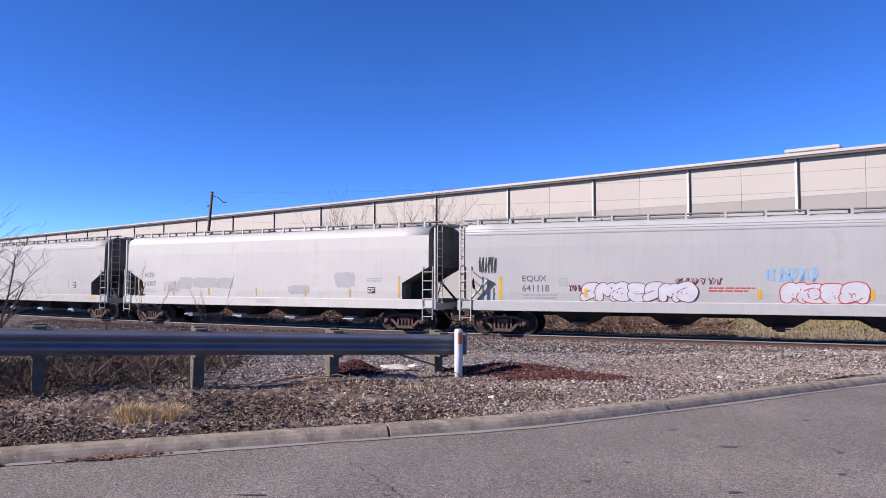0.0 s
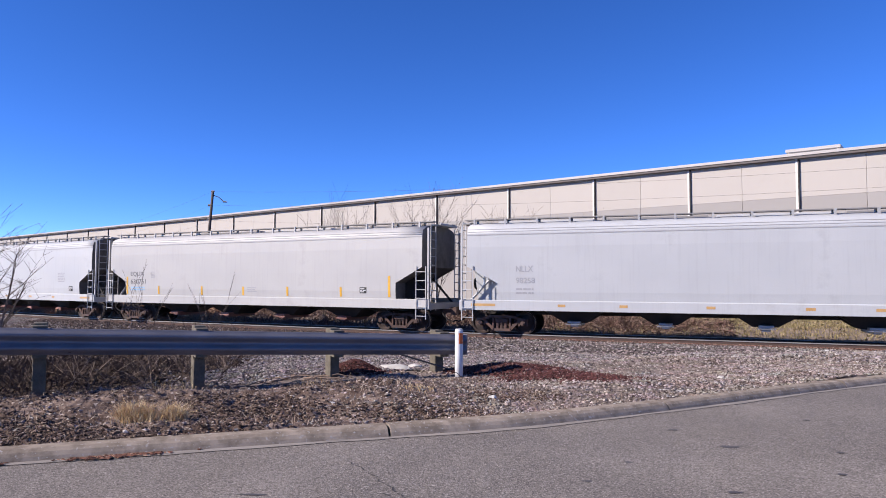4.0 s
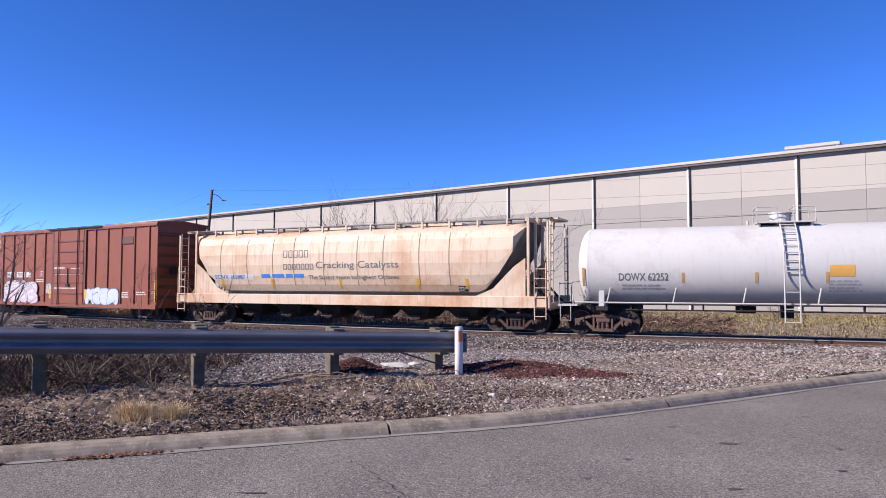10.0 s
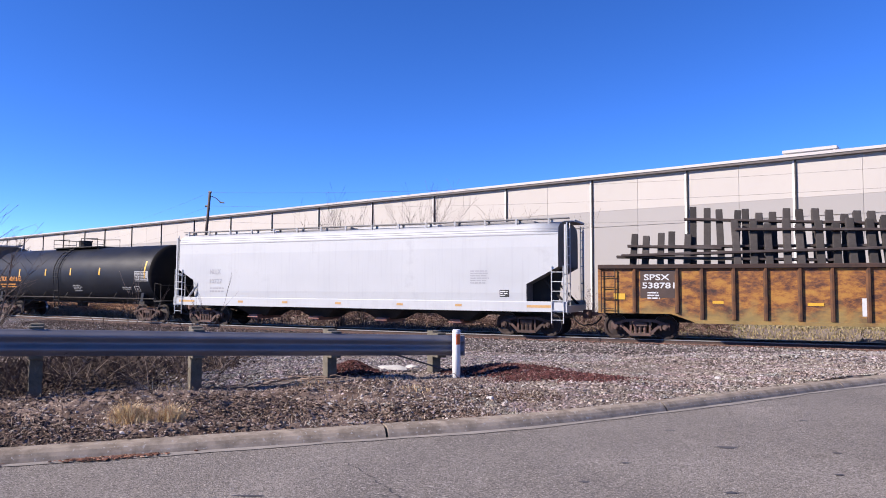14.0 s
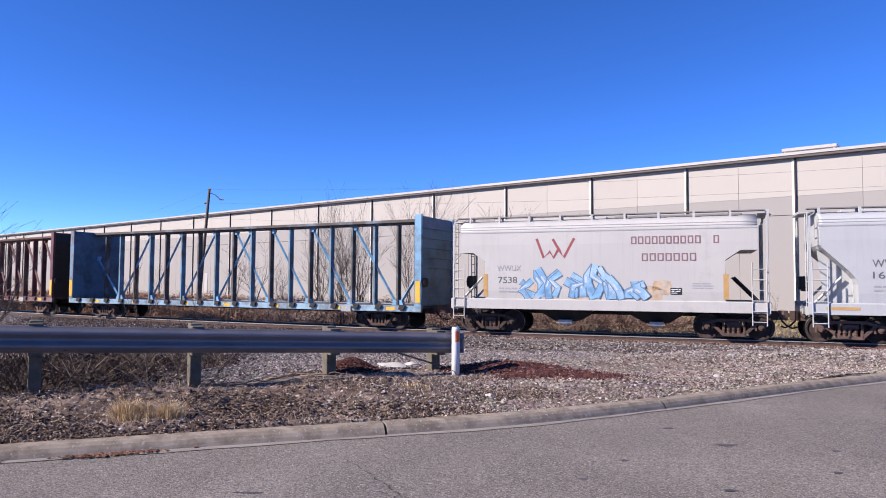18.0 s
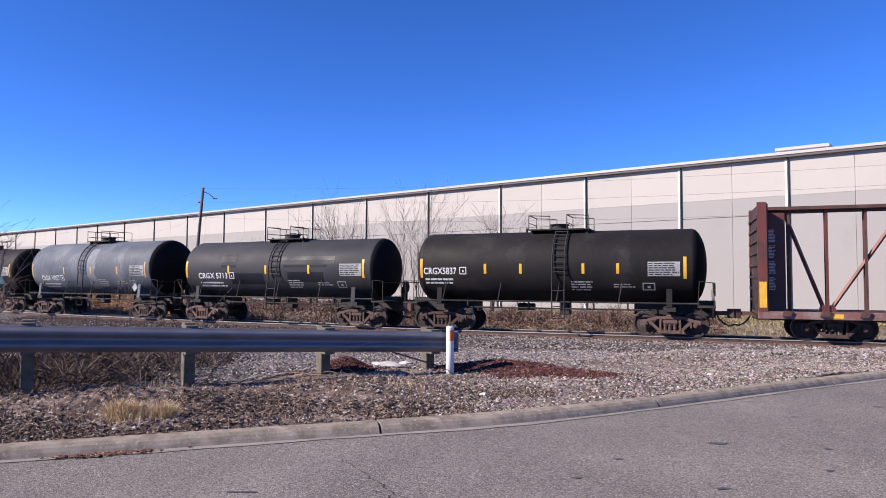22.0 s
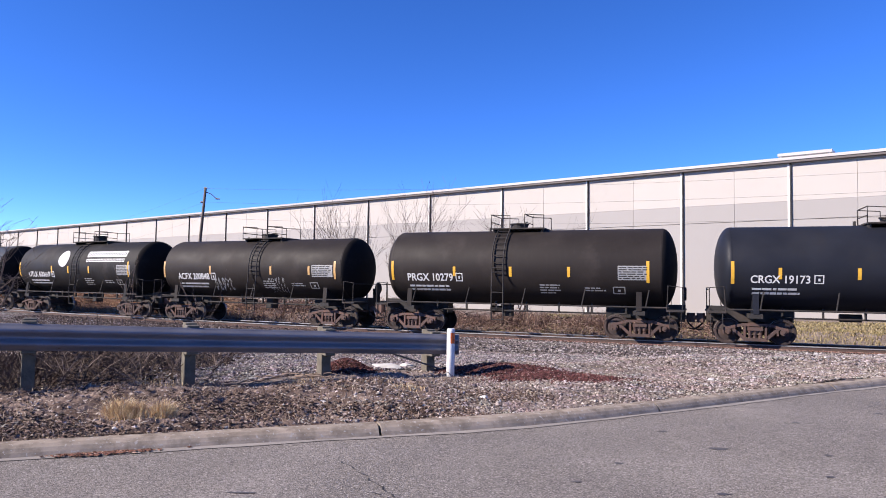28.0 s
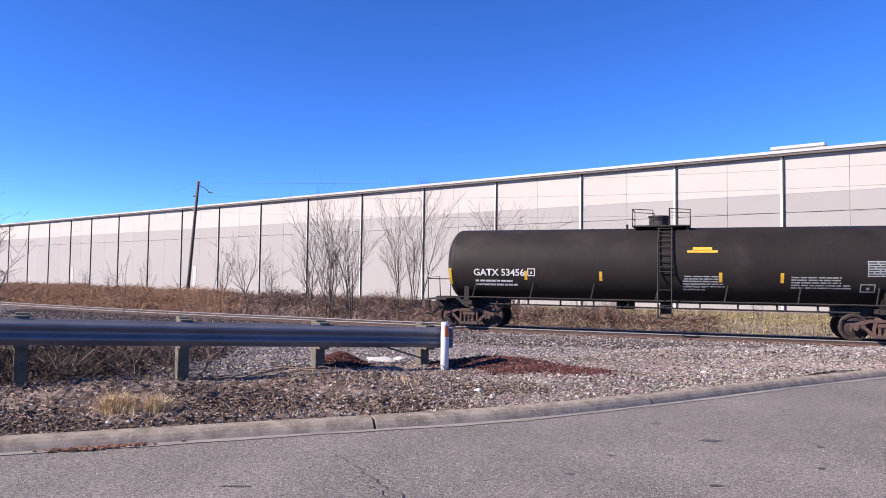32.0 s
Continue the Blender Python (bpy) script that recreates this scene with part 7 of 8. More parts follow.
box(bm, -gh + 0.1, gh - 0.1, -0.3, 0.3, 0.62, 0.98)
part("centre_sill", bm, M_UNDER, car)
ladder(car, 9.45, -1.60, 1.0, 2.6, 0.5, 4, P_GONRIB)
ladder(car, -10.05, -1.60, 1.0, 2.6, 0.5, 4, P_GONRIB)
fg = lambda z: -1.522
marking(car, "dark_panel", -8.65, -7.4, 1.55, 2.58, fg, mat("old_black_panel", (0.09, 0.06, 0.05), 0.8, var=0.3, scale=2), 0.004)
lettering(car, "SPSX", -8.52, -7.62, 2.20, 2.42, fg, M_WHITEINK, 0.010)
lettering(car, "538781", -8.58, -7.45, 1.90, 2.12, fg, M_WHITEINK, 0.010)
small_print(car, -8.4, -7.9, 1.5, 1.8, 3, fg, M_WHITEINK, 2)
for x, z, w in ((-9.4, 1.60, 0.42), (-6.0, 1.42, 0.36), (-2.92, 1.38, 0.5), (0.42, 1.33, 0.5), (4.55, 1.38, 0.5), (7.3, 1.6, 0.5), (9.65, 1.55, 0.42)):
    marking(car, "reflector", x - w / 2, x + w / 2, z - (0.11 if abs(x) > 9 else 0.05), z + (0.11 if abs(x) > 9 else 0.05), fg, M_YELLOW, 0.012)
marking(car, "dark_panel", 6.2, 6.88, 1.05, 1.75, fg, mat("dark_stencil", (0.06, 0.05, 0.05), 0.7, var=0.2), 0.006)
small_print(car, 6.25, 6.83, 1.2, 1.7, 4, lambda z: -1.53, M_FAINTINK, 6)
scribble(car, 7.25, 8.2, 1.75, 2.25, 6, fg, M_DIMINK, 61, 0.035)
scribble(car, 8.55, 9.4, 1.35, 1.9, 5, fg, M_DIMINK, 62, 0.035)
marking(car, "paint_smear", -1.55, -1.40, 1.0, 1.6, fg, M_WHITEINK, 0.008)
small_print(car, 5.4, 5.65, 1.05, 1.12, 1, fg, M_WHITEINK, 9)
for x in (-8.7, 8.65):
    truck(car, x)
couplers(car, gh + 0.05)
couple(car, 36.8, 57.1, 8.67)
GONDOLA = (46.95, 8.67)
M_OLDTIE = mat("old_tie_wood", (0.048, 0.040, 0.037), 0.95, var=0.4, scale=3, bump=0.5, bscale=25, stain=(0.10, 0.088, 0.082), stain_amt=0.3, per_object=0.35)
M_OLDRAIL = mat("old_rail_rust", (0.065, 0.046, 0.042), 0.8, var=0.3, scale=3, bump=0.2, stain=(0.12, 0.10, 0.095), stain_amt=0.3)
bm = bmesh.new()
box(bm, -0.125, 0.125, -0.10, 0.10, 0, 2.6)
ME_OLDTIE = make_mesh("tie", bevelled(bm, 0.012), [M_OLDTIE])
LOAD = []


def track_panel(label, x0, x1, n, top0, top1, y, back, rails, seed):
    """A panel of old track leaning back against the far side of the gondola: ties stand up, rails run along them."""
    rnd = random.Random(seed)
    p = thing("track_panel", label, "track panel", "old track panels in the gondola")
    lean = math.tan(radians(back))
    for i in range(n):
        f = i / max(1, n - 1)
        x, zt = x0 + (x1 - x0) * f + rnd.uniform(-0.05, 0.05), top0 + (top1 - top0) * f + rnd.uniform(-0.12, 0.10)
        zb = zt - 2.6 * math.cos(radians(back))
        m = pose(x, y + (zb - 2.0) * lean, zb, -back + rnd.uniform(-1, 1), 2 + rnd.uniform(-2.5, 2.5), rnd.uniform(-3, 3))
        share("tie", ME_OLDTIE, p, m)
    for za, zb, xa, xb in rails:
        bm = bmesh.new()
        prof = [(0.06, 0.09), (0.06, 0.07), (0.012, 0.05), (0.012, -0.05), (0.034, -0.06), (0.034, -0.09), (-0.034, -0.09), (-0.034, -0.06), (-0.012, -0.05), (-0.012, 0.05), (-0.06, 0.07), (-0.06, 0.09)]
        loft(bm, [[(x, y + (z - 2.0) * lean - 0.24 + b, z + a) for a, b in prof] for x, z in ((xa, za), (xb, zb))])
        part("rail", done(bm), M_OLDRAIL, p)
    LOAD.append(p)


track_panel("stack of dark old wooden ties on bent rails", -6.75, 4.3, 25, 5.02, 4.45, -0.60, 30, ((4.62, 4.15, -7.1, 1.5), (3.52, 3.40, -8.4, 4.4)), 1)
track_panel("row of dark old ties behind two rusty rails", -5.3, 3.8, 18, 4.40, 4.25, -1.05, 29, ((4.12, 3.85, -5.3, 4.45), (3.15, 3.42, -9.4, 3.8)), 2)
track_panel("short old ties with the ends of bent rails", -9.0, -7.1, 5, 4.02, 4.05, -0.75, 29, ((3.55, 3.40, -9.2, -5.8), (3.12, 2.92, -9.6, -2.0)), 3)

plain_white("clean white covered hopper car with pink red outlets", "10727", 15.75, 35.4, M_RED, (-9.0, -5.6, -3.0, -0.1, 3.0, 5.7, 9.1), 28)

car, fc, hf = tank_car("long glossy black tank car with orange lettering", -2.55, 14.45, 1.60, 2.53, T_BLUEBLACK, 0.30, 1.35, -0.55, (-2.6, 1.9), dome=0.42, rail_h=0.55)
tank_marks(car, fc, hf, "UTLX 682616", -7.11, -4.94, 2.18, 2.46, (-7.85, -4.70, -1.80, 0.79, 3.6, 7.6), ink=M_ORANGEINK, rz=(2.5, 2.9), rend=(2.3, 3.2), seed=40, zc=2.7)

# ---- two short hoppers ----
TWOBAY = ((0.40, 3.20), (0.95, 3.20), (1.45, 2.85), (1.455, 1.30))
car, fc, hf = hopper("short pale grey covered hopper car with black ends", 12.1, P_COOLWHITE, bays=3, cuts=((0.40, 3.35), (0.5, 3.2), (1.25, 2.45), (1.45, 2.2), (1.5, 2.0), (1.505, 1.30)), seam=M_SEAM, truck_in=1.35, gate=M_WHITEGATE, ext=(0.0, 0.05))
lettering(car, "WWUX", -4.13, -2.97, 2.58, 2.83, fc, M_GREYINK)
lettering(car, "16400", -4.12, -3.08, 2.20, 2.43, fc, M_GREYINK)
small_print(car, -4.1, -3.0, 1.75, 2.0, 2, fc, M_FAINTINK, 3)
small_print(car, -0.9, 0.3, 1.9, 2.2, 4, fc, mat("faded_red_lettering", (0.62, 0.40, 0.38), 0.6, var=0.1), 4)
data_panel(car, 2.88, 3.35, 1.69, 1.97, fc)
sill_reflectors(car, (-5.0, -2.6, -0.6, 1.4, 3.2, 5.0), 0.4)
couple(car, -15.9, -3.8, hf - 1.35)
car, fc, hf = hopper("short white covered hopper car with big blue graffiti", 11.95, P_WHITE, bays=2, cuts=TWOBAY, seam=M_SEAM, truck_in=1.4, gate=M_WHITEGATE, recess_plates=False, ext=(0.25, -0.42))
lettering(car, "WWUX", -4.27, -3.29, 2.47, 2.69, fc, M_FAINTINK)
lettering(car, "7538", -4.23, -3.46, 1.99, 2.24, fc, M_GREYINK)
small_print(car, -4.2, -3.4, 1.6, 1.85, 2, fc, M_FAINTINK, 3)
M_MAUVE = mat("faded_maroon_mark", (0.30, 0.16, 0.18), 0.6, var=0.15, scale=5)
for x0, x1, z0, z1, n in ((0.88, 3.35, 3.46, 3.74, 10), (3.72, 3.96, 3.46, 3.74, 1), (1.26, 3.20, 2.83, 3.11, 7)):
    name_boxes(car, x0, x1, z0, z1, n, fc, M_MAUVE, "faded maroon railway name as plain boxes", 0.042)
M_EMBLEM = mat("emblem_red", (0.36, 0.09, 0.10), 0.6, var=0.2, scale=5)
bm = bmesh.new()
for k, pts in enumerate((((-2.68, 3.72), (-2.40, 2.98), (-2.16, 3.22), (-2.02, 2.98), (-1.84, 3.28)), ((-2.05, 3.70), (-1.78, 3.24), (-1.62, 2.98), (-1.22, 3.72)))):
    stroke(bm, pts, 0.10)
lay("company_emblem", bm, car, fc, M_EMBLEM, 0.008, "dark red zigzag emblem")
G_FADE = mat("spray_blue_fade", (0.22, 0.46, 0.74), 0.6, var=0.35, scale=2.4, stain=(0.52, 0.68, 0.82), stain_amt=0.5, stain_scale=1.6)
G_STEEL = mat("spray_steel_blue", (0.16, 0.24, 0.36), 0.6, var=0.2, scale=4)
G_TAN = mat("spray_tan", (0.60, 0.42, 0.27), 0.6, var=0.3, scale=4, stain=(0.62, 0.56, 0.50), stain_amt=0.5, stain_scale=3)
# the big piece of spray paint: broad strokes with a dark rim, pale shine and a tan ground
for x, z, w in ((-3.0, 1.72, 0.40), (-0.95, 1.55, 0.5), (1.5, 1.62, 0.55), (1.95, 1.85, 0.35)):
    smudge(car, "graffiti_fill", x - w, x + w, z - 0.26, z + 0.28, fc, G_TAN, int(x * 10) + 200, 0.003)
rnd0 = random.Random(23)
for i in range(17):
    cx = -3.2 + 4.45 * i / 16 + rnd0.uniform(-0.15, 0.15)
    top_ = 2.05 + 0.62 * math.exp(-((cx + 2.3) / 0.55) ** 2) + 0.68 * math.exp(-((cx + 0.45) / 0.7) ** 2)
    zig = [(cx + rnd0.uniform(-0.32, 0.32), 1.45 + (top_ - 1.5) * f + rnd0.uniform(-0.06, 0.06)) for f in (0.0, 0.45, 0.7, 1.0)]
    w_ = rnd0.uniform(0.17, 0.30)
    for nm, ww, mm, lf in (("graffiti_edge", w_ + 0.08, G_STEEL, 0.0), ("graffiti_fill", w_, G_FADE, 0.0010), ("graffiti_shade", w_ * 0.25, G_WHITE, 0.0019)):
        bm = bmesh.new()
        stroke(bm, zig if lf < 0.0015 else [(a - w_ * 0.2, b) for a, b in zig[1:3]], ww)
        lay(nm, bm, car, fc, mm, 0.006 + 0.0022 * i + lf)
for x in (-4.75, 4.12):
    marking(car, "reflector", x - 0.09, x + 0.09, 1.45, 2.35, fc, M_AMBER, 0.01)
data_panel(car, 2.25, 2.65, 1.60, 1.85, fc)
small_print(car, 3.0, 3.8, 1.8, 2.05, 3, fc, M_FAINTINK, 5)
couple(car, -28.5, -16.6, hf - 1.4)


# ---- centre-beam flat cars ----
def centrebeam(label, a, b, main, dark, stripe, deck, cleat, seed, panel=False, post=None, brace=None):
    half = (b - a) / 2
    car = thing("centrebeam_car", label, "flat car", "centre-beam flat cars")
    for s in (-1, 1):
        bm = bmesh.new()
        box(bm, -half, half, s * 1.45 - 0.06, s * 1.45 + 0.06, 0.76, 1.02)
        part("side_sill", bevelled(bm, 0.012), deck, car)
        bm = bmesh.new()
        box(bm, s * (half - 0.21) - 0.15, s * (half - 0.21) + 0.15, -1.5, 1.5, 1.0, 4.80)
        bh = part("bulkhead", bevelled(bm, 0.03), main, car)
        for z in np.arange(1.4, 4.7, 0.42):
            for f in (s,):
                bm = bmesh.new()
                x = s * (half - 0.16) + f * 0.13
                box(bm, x - 0.04, x + 0.04, -1.42, 1.42, z - 0.05, z + 0.05)
                part("bulkhead_rib", bm, main, bh)
        for y in (-1.46, 1.46):
            bm = bmesh.new()
            box(bm, s * (half - 0.16) - 0.15, s * (half - 0.16) + 0.15, y - 0.06, y + 0.06, 1.0, 4.84)
            part("bulkhead_post", bm, post if post and s < 0 else stripe[0], bh)
        marking(car, "reflector", s * (half - 0.16) - 0.12, s * (half - 0.16) + 0.12, 1.15, 2.05, lambda z: -1.53, M_YELLOW)
    bm = bmesh.new()
    box(bm, -half + 0.2, half - 0.2, -1.4, 1.4, 0.90, 0.99)
    part("deck", bm, dark, car)
    bm = bmesh.new()
    box(bm, -half + 0.1, half - 0.1, -0.35, 0.35, 0.66, 0.92)
    part("centre_sill", bm, M_UNDER, car)
    bm = bmesh.new()
    box(bm, -half + 0.25, half - 0.25, -0.30, 0.30, 4.66, 4.78)
    box(bm, -half + 0.25, half - 0.25, -0.10, 0.10, 4.56, 4.66)
    part("top_chord", bm, dark, car)
    xs = [-10.22 + 1.226 * i for i in range(18)]
    for i, x in enumerate(xs):
        bm = bmesh.new()
        box(bm, x - 0.045, x + 0.045, -0.14, -0.10, 0.98, 4.66)
        box(bm, x - 0.045, x + 0.045, 0.10, 0.14, 0.98, 4.66)
        box(bm, x - 0.012, x + 0.012, -0.10, 0.10, 0.98, 4.66)
        part("post", bm, stripe[1] if i % 2 else dark, car)
    for i, j in ((1, -1), (1, 3), (3, 5), (5, 7), (7, 9), (16, 18), (16, 14), (14, 12), (12, 10), (10, 8)):
        side = 1 if j > i else -1
        end_brace = j in (-1, 18)
        p = (xs[i] + 0.1 * side, 1.05)
        q = (side * (half - (1.08 if panel else 0.36)), 4.52 if panel else 3.3) if end_brace else (xs[j] - 0.1 * side, 4.52)
        for y in (0.0,):
            bm = bmesh.new()
            rod(bm, [(p[0], y, p[1]), (q[0], y, q[1])], 0.07, 4)
            part("diagonal", bm, brace or stripe[0], car)
            bm = bmesh.new()
            dz = q[1] - 4.52
            prism(bm, ((q[0] - 0.18, 4.64 + dz), (q[0] + 0.18, 4.64 + dz), (q[0] + 0.09, 4.40 + dz), (q[0] - 0.09, 4.40 + dz)), "y", y - 0.09, y + 0.09)
            part("gusset", done(bm), stripe[0], car)
            bm = bmesh.new()
            prism(bm, ((p[0] - 0.2, 0.99), (p[0] + 0.2, 0.99), (p[0] + 0.1, 1.22), (p[0] - 0.1, 1.22)), "y", y - 0.09, y + 0.09)
            part("gusset", done(bm), stripe[0], car)
    if panel:
        # solid sheet closing the end bay, covered with loading notes too small to read
        for s in (-1, 1):
            bm = bmesh.new()
            c = s * (half - 0.72)
            box(bm, c - 0.34, c + 0.34, -0.20, -0.16, 1.0, 4.60)
            sheet_ = part("end_sheet", bevelled(bm, 0.008), stripe[0], car)
            for k in range(4):
                small_print(sheet_, c - 0.24, c + 0.02, 1.75 + 0.58 * k, 2.23 + 0.58 * k, 9, lambda z: -0.20, M_WHITEINK, seed + k)
    for i in range(19):
        x = -half + 0.9 + (2 * half - 1.8) * i / 18
        bm = bmesh.new()
        prism(bm, ((x - 0.16, 0.86), (x + 0.10, 0.86), (x + 0.18, 1.03), (x - 0.10, 1.06)), "y", -1.60, -1.51)
        part("tie_down_winch", done(bm), cleat, car)
    for x in (-9.0, -5.9, -2.2, 0.6, 3.6, 7.1, 9.9):
        marking(car, "reflector", x - 0.22, x + 0.22, 0.82, 0.96, lambda z: -1.51, M_YELLOW)
    bm = bmesh.new()
    box(bm, 7.4, 7.9, -1.56, -1.50, 0.72, 0.98)
    part("route_board", bm, M_DIMINK, car)
    for x in (-half + 2.45, half - 2.35):
        bm = bmesh.new()
        box(bm, x - 0.3, x + 0.3, -1.4, 1.4, 0.86, 0.92)
        part("body_bolster", bm, M_UNDER, car)
        truck(car, x)
    bm = bmesh.new()
    rod(bm, [(half - 0.0, -1.25, 2.0), (half + 0.1, -1.25, 2.0)], 0.2, 12)
    part("brake_wheel", bm, M_UNDER, car)
    couplers(car, half + 0.05)
    couple(car, a, b, half - 2.4)
    return car


C_BLUE = paint("sky_blue_steel", (0.20, 0.42, 0.62), stain=(0.10, 0.09, 0.09), stain_amt=0.42, stain_scale=1.4)
C_WORNEND = paint("blue_post_worn_to_rust", (0.17, 0.34, 0.50), stain=(0.15, 0.10, 0.08), stain_amt=0.75, stain_scale=0.8)
# bulkhead blue: darker than the posts, shade put into its colour, plus stains
C_BLUEEND = paint("grimy_shaded_blue_bulkhead", (0.075, 0.17, 0.28), stain=(0.035, 0.05, 0.075), stain_amt=0.5, stain_scale=0.9)
C_BLUEDECK = paint("scuffed_blue_sill", (0.28, 0.44, 0.56), stain=(0.12, 0.10, 0.10), stain_amt=0.5, stain_scale=1.8)
C_GRIMY = mat("grimy_steel", (0.11, 0.09, 0.085), 0.8, var=0.35, scale=2, bump=0.2, stain=(0.22, 0.28, 0.34), stain_amt=0.3)
C_PALEPOST = mat("worn_pale_blue_post", (0.17, 0.32, 0.44), 0.8, var=0.35, scale=2, bump=0.1, stain=(0.12, 0.105, 0.10), stain_amt=0.5, stain_scale=1.1)
C_REDB = paint("maroon_steel", (0.15, 0.040, 0.032), stain=(0.075, 0.032, 0.028), stain_amt=0.4, stain_scale=1.4)
C_REDFADE = paint("faded_pinkish_maroon_brace", (0.25, 0.085, 0.075), stain=(0.11, 0.05, 0.045), stain_amt=0.4, stain_scale=1.4)
C_REDDECK = paint("scuffed_maroon_sill", (0.20, 0.085, 0.07), stain=(0.30, 0.24, 0.22), stain_amt=0.45, stain_scale=1.8)
# maroon bulkheads carry their shade in the paint too, with stains over it
C_REDEND = paint("grimy_shaded_maroon_bulkhead", (0.045, 0.017, 0.015), stain=(0.022, 0.014, 0.013), stain_amt=0.4)
C_REDGRIME = mat("maroon_grime", (0.10, 0.045, 0.038), 0.8, var=0.35, scale=2, bump=0.2, stain=(0.18, 0.09, 0.07), stain_amt=0.3)
centrebeam("empty centre-beam flat car painted scuffed sky blue", -52.7, -29.93, C_BLUEEND, C_GRIMY, (C_BLUE, C_PALEPOST), C_BLUEDECK, M_UNDER, 1, post=C_WORNEND)
centrebeam("empty centre-beam flat car painted dark maroon", -77.0, -54.2, C_REDEND, C_REDGRIME, (C_REDB, C_REDB), C_REDDECK, C_REDGRIME, 2, True, brace=C_REDFADE)


# ---- the long string of tank cars ----
def black_tank(label, a, b, material, text, tx, refl, seed, ink=M_WHITEINK, lx=0.45, plat=(-0.9, 1.5), dome=0.24, rmat=M_YELLOW, top=4.19):
    """top: height of the shell's upper line."""
    car, fc, hf = tank_car(label, a - 0.26, b + 0.26, (top - 1.23) / 2, (top + 1.23) / 2, material, 0.32, 1.26, lx, plat, dome=dome, head=0.54, inset=-0.04)
    tank_marks(car, fc, hf - 0.26, text, *tx, refl, ink=ink, rmat=rmat, seed=seed)
    return car, fc, hf


car, fc, hf = black_tank("black tank car with bold white lettering", -89.9, -78.9, T_BLACK, "CRGX5837", (-5.2, -3.75, 2.30, 2.58), (-5.3, -2.53, -1.07, 1.38, 2.67, 5.05), 100, top=4.06)
car, fc, hf = black_tank("black tank car with darker repainted patches", -102.95, -91.9, T_DIM, "CRGX 5713", (-4.54, -2.70, 2.10, 2.38), (-5.3, -2.6, -0.35, 2.1, 5.0), 101, lx=0.15, plat=(-0.8, 1.3), top=3.94)
for x0, x1, z0, z1 in ((-3.05, -2.15, 2.62, 3.30), (-2.5, -0.5, 1.85, 2.35), (0.55, 3.5, 2.78, 3.12), (0.7, 3.1, 2.62, 2.74), (0.9, 2.9, 1.95, 2.4)):
    marking(car, "repaint_patch", x0, x1, z0, z1, fc, T_BLUEBLACK, 0.004)
car, fc, hf = black_tank("faded blue grey tank car with a pale centre", -116.1, -105.1, T_GREY, "CRGX 19257", (-4.39, -2.65, 1.97, 2.26), (-5.2, -2.1, 0.4, 2.7, 5.0), 102, rmat=M_AMBER, lx=-0.35, plat=(-1.1, 0.9), top=4.15)
bm = bmesh.new()
bm.faces.new([bm.verts.new(p) for p in ((3.9, 0, 1.62), (4.13, 0, 1.40), (4.36, 0, 1.62), (4.13, 0, 1.85))])
lay("placard", bm, car, lambda z: -1.34, M_DIMINK, 0.02)
M_PALEBAND = mat("scrubbed_pale_grey", (0.20, 0.215, 0.245), 0.7, var=0.25, scale=3, stain=(0.12, 0.13, 0.15), stain_amt=0.5, stain_scale=2.0)
for i in range(6):
    smudge(car, "pale_wear", 0.0 + 0.04 * (i % 2), 0.85 - 0.05 * (i % 3), 1.5 + 0.36 * i, 1.95 + 0.36 * i, fc, M_PALEBAND, 300 + i, 0.003 + 0.0006 * i)
M_SOOT = mat("soot_smear", (0.088, 0.096, 0.112), 0.7, var=0.2, scale=4)
rnd0 = random.Random(3)
for i in range(60):
    x = rnd0.uniform(-4.9, 4.6)
    z = rnd0.uniform(2.9, 3.45)
    bm = bmesh.new()
    stroke(bm, [(x, z), (x + 0.015, z - 0.12), (x + 0.02, z - 0.25), (x + 0.03, z - rnd0.uniform(0.3, 0.75))], rnd0.uniform(0.02, 0.07))
    lay("soot_streak", bm, car, fc, M_SOOT, 0.004)
car, fc, hf = black_tank("black tank car with a light blue paint smear", -129.25, -118.2, T_BROWN, "CRGX 5567", (-5.03, -2.92, 2.17, 2.44), (-5.25, -2.85, 0.2, 2.6, 5.05), 103, lx=-0.25, plat=(-0.9, 1.1), top=3.98)
M_SMEAR = mat("smeared_light_blue", (0.09, 0.25, 0.36), 0.6, var=0.2, scale=3)
for x0, x1, z0, z1 in ((2.2, 4.1, 1.98, 2.2), (2.35, 3.9, 1.72, 1.99), (2.0, 2.5, 2.1, 2.25)):
    smudge(car, "blue_smear", x0, x1, z0, z1, fc, M_SMEAR, int(x0 * 9) + 70, 0.006)
marking(car, "repaint_patch", -2.6, -1.5, 2.7, 3.25, fc, M_CLOUD, 0.004)
marking(car, "repaint_patch", 2.2, 3.3, 2.85, 3.15, fc, M_CLOUD, 0.004)
scribble(car, -2.5, -0.8, 1.75, 2.1, 6, fc, M_DIMINK, 5, 0.03)
car, fc, hf = black_tank("brownish black tank car with orange lettering and scrawls", -142.2, -131.1, T_BROWN, "UTLX 601167", (-4.44, -2.28, 2.12, 2.42), (-5.3, -2.1, 0.55, 2.0, 5.0), 104, ink=M_ORANGEINK, rmat=M_AMBER, lx=-0.4, plat=(-1.5, 1.7))
scribble(car, -3.6, -1.9, 1.55, 1.95, 6, fc, M_DIMINK, 6, 0.03)
scribble(car, 1.1, 2.0, 1.75, 2.15, 5, fc, M_SMEAR, 7, 0.06)
scribble(car, 2.0, 2.9, 1.95, 2.35, 4, fc, M_ORANGEINK, 8, 0.045)
marking(car, "warning_panel", 0.6, 1.4, 3.3, 3.55, fc, M_YELLOW, 0.01)
